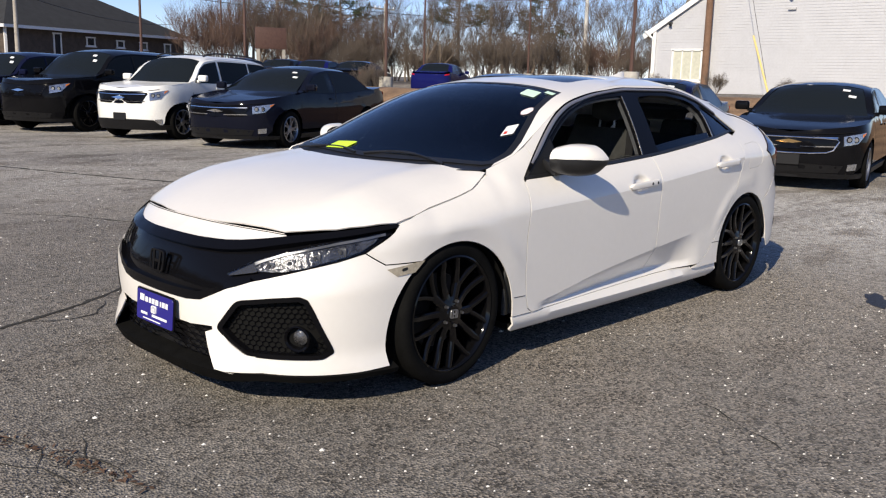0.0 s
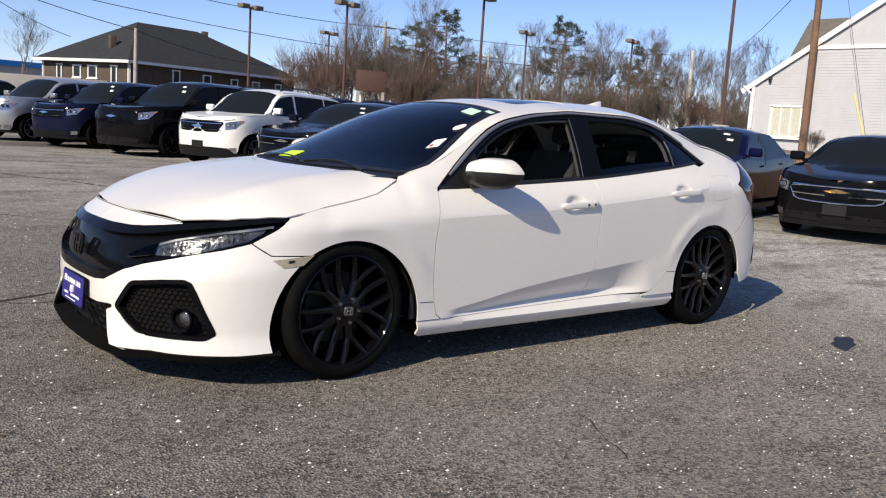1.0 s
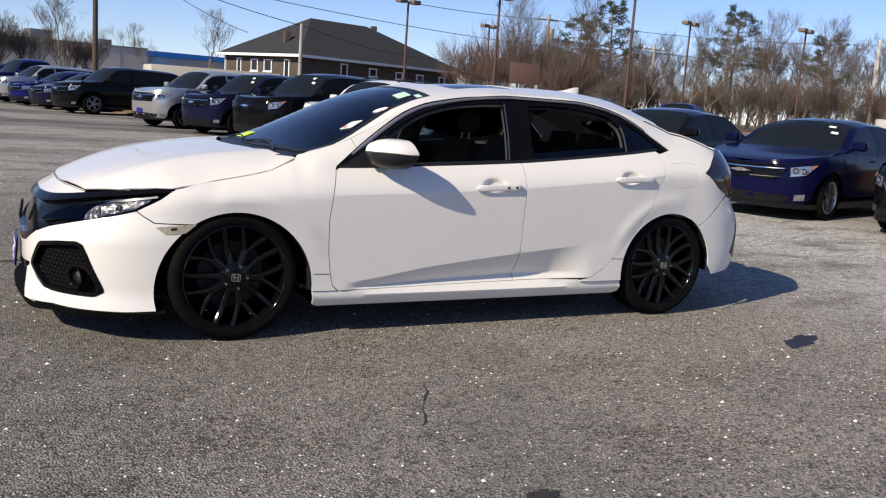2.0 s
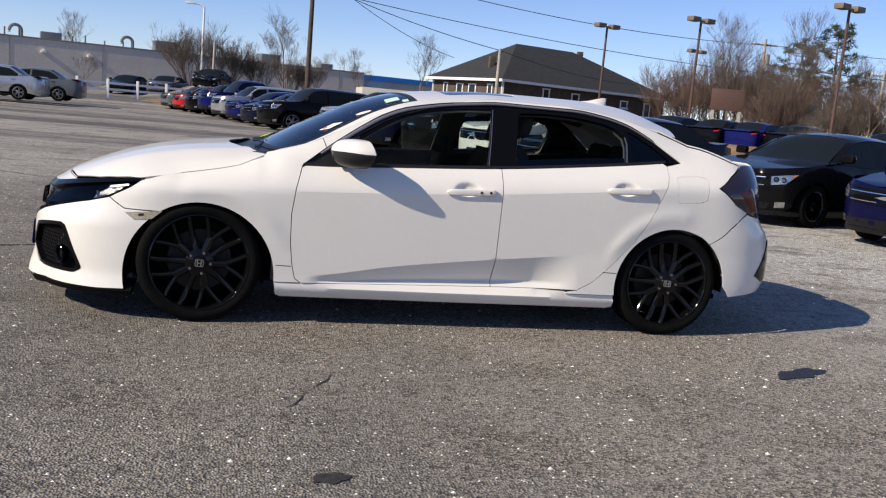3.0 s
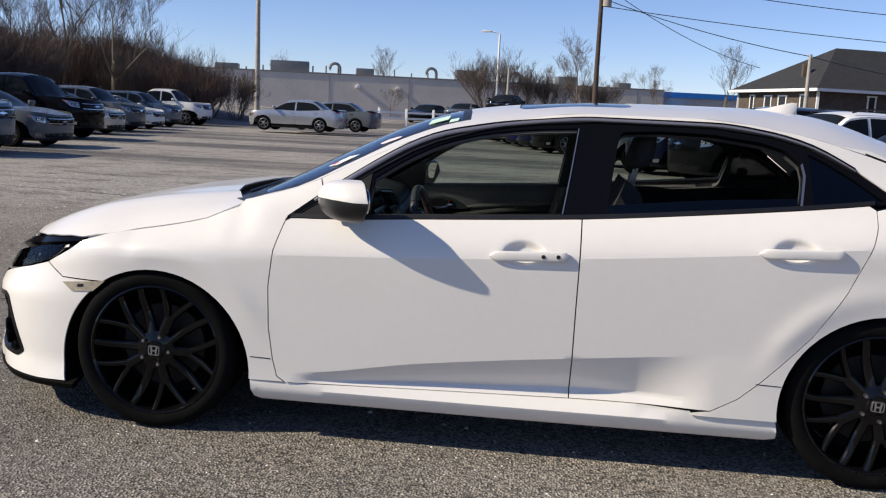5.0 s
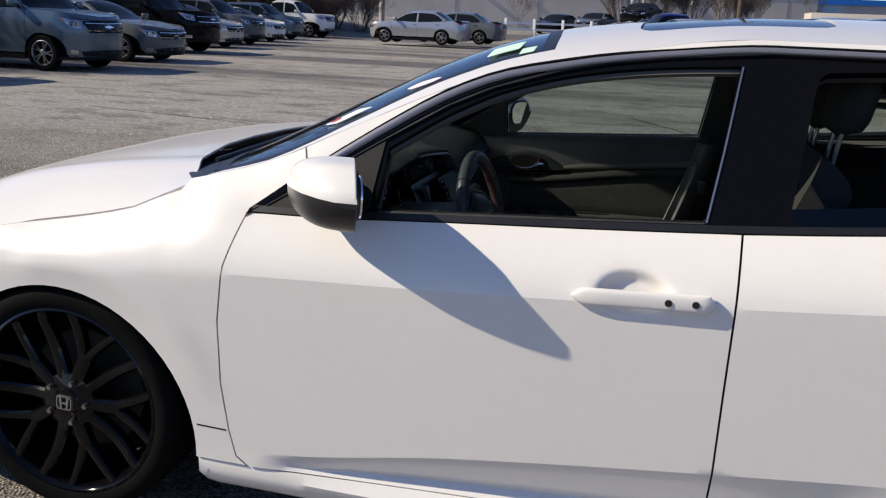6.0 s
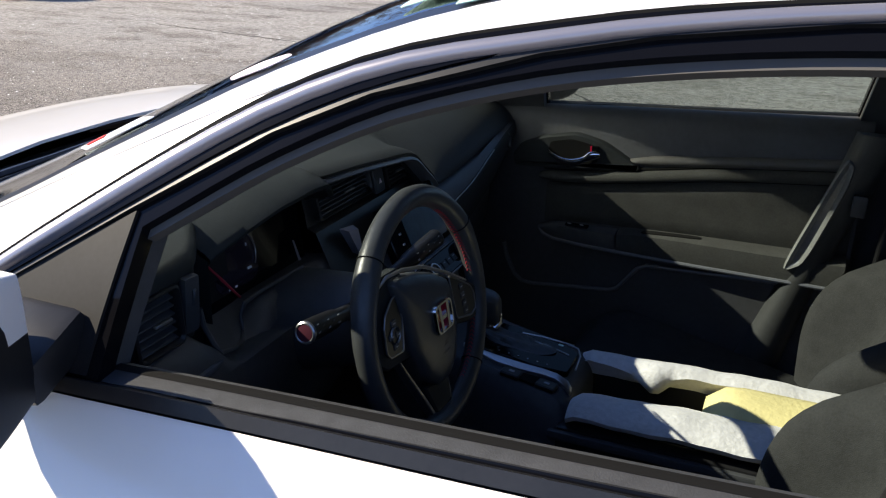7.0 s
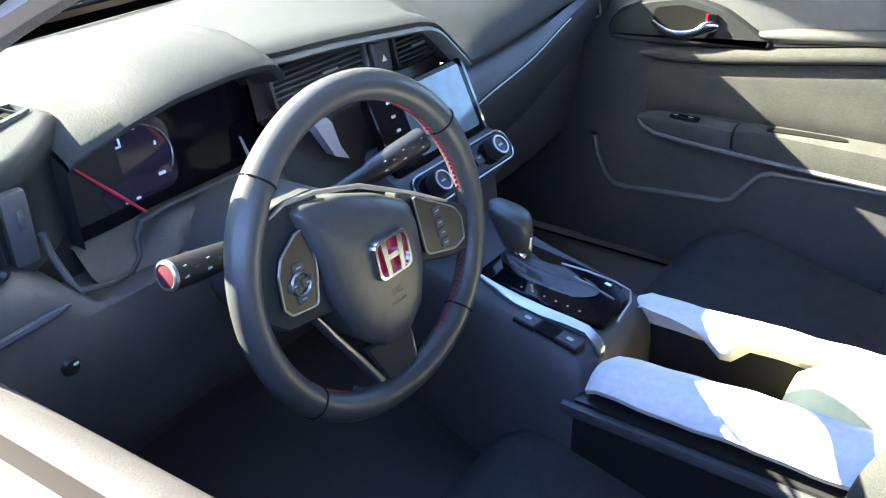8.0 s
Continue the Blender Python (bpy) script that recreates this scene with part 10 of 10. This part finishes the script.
def bare_tree(seed, height, name="bare_tree", twig=None, label="leafless grey-brown winter tree with fine twigs", category="tree"):
    r, out = random.Random(seed), []
    grow(r, Vector((0, 0, -0.2)), Vector((0, 0, 1)), height * 0.36, height * 0.0135, 6, out, (3, 4), 0.6, 6)
    t = thing(name, label, category, Matrix.Translation((0, -500, 0)), "bare trees")
    mesh_part("trunk", *join_fast([d for k, d in out if k >= 5]), BARK, t)
    mesh_part("crown", *join_fast([d for k, d in out if k < 5]), twig or TWIG, t)
    return t


def join_fast(many):
    v, f = [], []
    for a, b in many:
        k = len(v)
        v.extend(a)
        f.extend([tuple(i + k for i in q) for q in b])
    return v, f


def shrub(seed, height, twig, label):
    r, out = random.Random(seed), []
    for k in range(22):
        a = r.uniform(0, 6.28)
        grow(r, Vector((0.3 * math.cos(a), 0.3 * math.sin(a), -0.05)), Vector((0.55 * math.cos(a), 0.55 * math.sin(a), 1)).normalized(), height * r.uniform(0.4, 0.6), height * 0.008, 4, out, (3, 4), 0.5, 4)
    t = thing("bare_shrub", label, "shrub", Matrix.Translation((0, -500, 0)), "bare shrubs")
    mesh_part("crown", *join_fast([d for k, d in out]), twig, t)
    return t


def pine(seed, height):
    r = random.Random(seed)
    t = thing("pine_tree", "tall pine with dark green needle clumps", "tree", Matrix.Translation((0, -500, 0)), "pines")
    out = [tube_data([(0, 0, -0.2), (0.15, 0, height * 0.5), (0.0, 0.1, height)], [height * 0.018, height * 0.013, 0.04], 8)]
    v, f = [], []
    for k in range(34):
        z = height * r.uniform(0.48, 1.0)
        a, ln = r.uniform(0, 6.28), (1.15 - z / height) * height * 0.42 + 0.5
        tip = Vector((ln * math.cos(a), ln * math.sin(a), z + ln * r.uniform(0.05, 0.35)))
        out.append(tube_data([(0, 0, z), tip * 0.5 + Vector((0, 0, z * 0.5 - 0.1)), tip], [0.05, 0.035, 0.015], 4))
        for c in range(5):
            q = Vector((0, 0, z)).lerp(tip, r.uniform(0.55, 1.05)) + Vector((r.uniform(-0.3, 0.3), r.uniform(-0.3, 0.3), r.uniform(-0.1, 0.3)))
            for n in range(26):
                d = Vector((r.gauss(0, 1), r.gauss(0, 1), r.gauss(0.2, 0.7))).normalized()
                s = d.cross(Vector((r.gauss(0, 1), r.gauss(0, 1), r.gauss(0, 1)))).normalized() * 0.035
                o = q + d * 0.1
                e = o + d * r.uniform(0.25, 0.5)
                i = len(v)
                v += [o - s, o + s, e]
                f.append((i, i + 1, i + 2))
    mesh_part("trunk", *join_fast(out), BARK, t)
    mesh_part("crown", v, f, NEEDLE, t)
    return t


kinds = [bare_tree(11, 10), bare_tree(23, 11), bare_tree(37, 9), bare_tree(41, 12)]
shrubs = [shrub(5, 3.2, RED_TWIG, "reddish brown leafless shrub"), shrub(9, 3.0, TWIG, "brown leafless brush on the lot edge")]
pines = [pine(3, 10.5)]
place = lambda src, x, y, s, a: copy_thing(src, Matrix.Translation((x, y, ground_z(x, y))) @ pose(0, 0, 0, 0, 0, a) @ Matrix.Diagonal((s, s, s, 1)))
r = random.Random(77)
for k in range(82):
    # woods behind the upper lot, from the house round to the white building
    a = radians(22 + 37 * (k + r.uniform(0, 1)) / 82)
    d = r.uniform(62, 96)
    place(kinds[k % 4], -2 + d * math.cos(a) * 0.98, -5 + d * math.sin(a), r.uniform(0.60, 0.90), r.uniform(0, 360))
for k in range(34):
    a = radians(24 + 32 * (k + r.uniform(0, 1)) / 34)
    d = r.uniform(60, 78)
    place(shrubs[k % 4 != 0], -2 + d * math.cos(a), -5 + d * math.sin(a), r.uniform(0.7, 1.2), r.uniform(0, 360))
for x, y, s in ((34.5, 55.0, 1.35), (31.0, 53.0, 1.25), (28.2, 50.5, 1.1), (36.8, 50.5, 1.2), (33.0, 46.5, 0.9), (38.5, 55.5, 1.4), (41.5, 50.0, 1.1)):
    place(shrubs[0], x, y, s * 1.15, 40 * x)
for x, y, s in ((46.2, 58.6, 0.92), (54.0, 51.5, 0.90), (44.5, 60.8, 0.8), (60.5, 47.5, 0.75)):
    place(pines[0], x, y, s, 70 * x)
for x, y, s in ((2.1, 64.5, 0.80), (-15.4, 80, 0.62), (6.5, 88, 0.6), (11, 90, 0.55), (9.8, 76.5, 0.42), (15.5, 78, 0.7), (-12.5, 66.0, 0.36), (-1, 100, 0.7), (-30, 92, 0.7)):
    place(kinds[int(abs(x)) % 4], x, y, s, 50 * x)
for x, y, s in ((-4.7, 64.3, 1.35), (-2.2, 65.5, 1.15), (0.4, 65.8, 0.9), (2.8, 66.3, 0.9), (4.5, 67, 0.8)):
    place(shrubs[1], x, y, s, 77 * x)
for k in range(40):
    # brush along the far side of the shaded row
    t = k / 39
    y = 8 + 34 * t + r.uniform(-1.0, 1.0)
    x = -18.5 - (y - 10) * 0.27 - r.uniform(0, 3)
    place(shrubs[k % 2], x, y, r.uniform(0.9, 1.35), r.uniform(0, 360))
for k in range(32):
    x, y = r.uniform(-31, -19.5), r.uniform(46, 54)
    place(shrubs[k % 2], x, y, r.uniform(0.65, 0.95) * (1.0 + 0.05 * (-19.5 - x)), r.uniform(0, 360))
place(kinds[1], -25.0, 44.6, 1.0, 20)
for k in range(22):
    place(kinds[k % 4], -26 - r.uniform(0, 9), 10 + 40 * k / 21 + r.uniform(-1, 1), r.uniform(0.7, 1.0), r.uniform(0, 360))
for x, y, s in ((20.8, 25.2, 0.42), (26, 14.5, 0.22), (28.4, 13.4, 0.25), (30.5, 11.5, 0.2)):
    place(shrubs[1], x, y, s, 31 * x)
for src in kinds + shrubs + pines:
    for o in (*src.children_recursive, src):
        bpy.data.objects.remove(o)
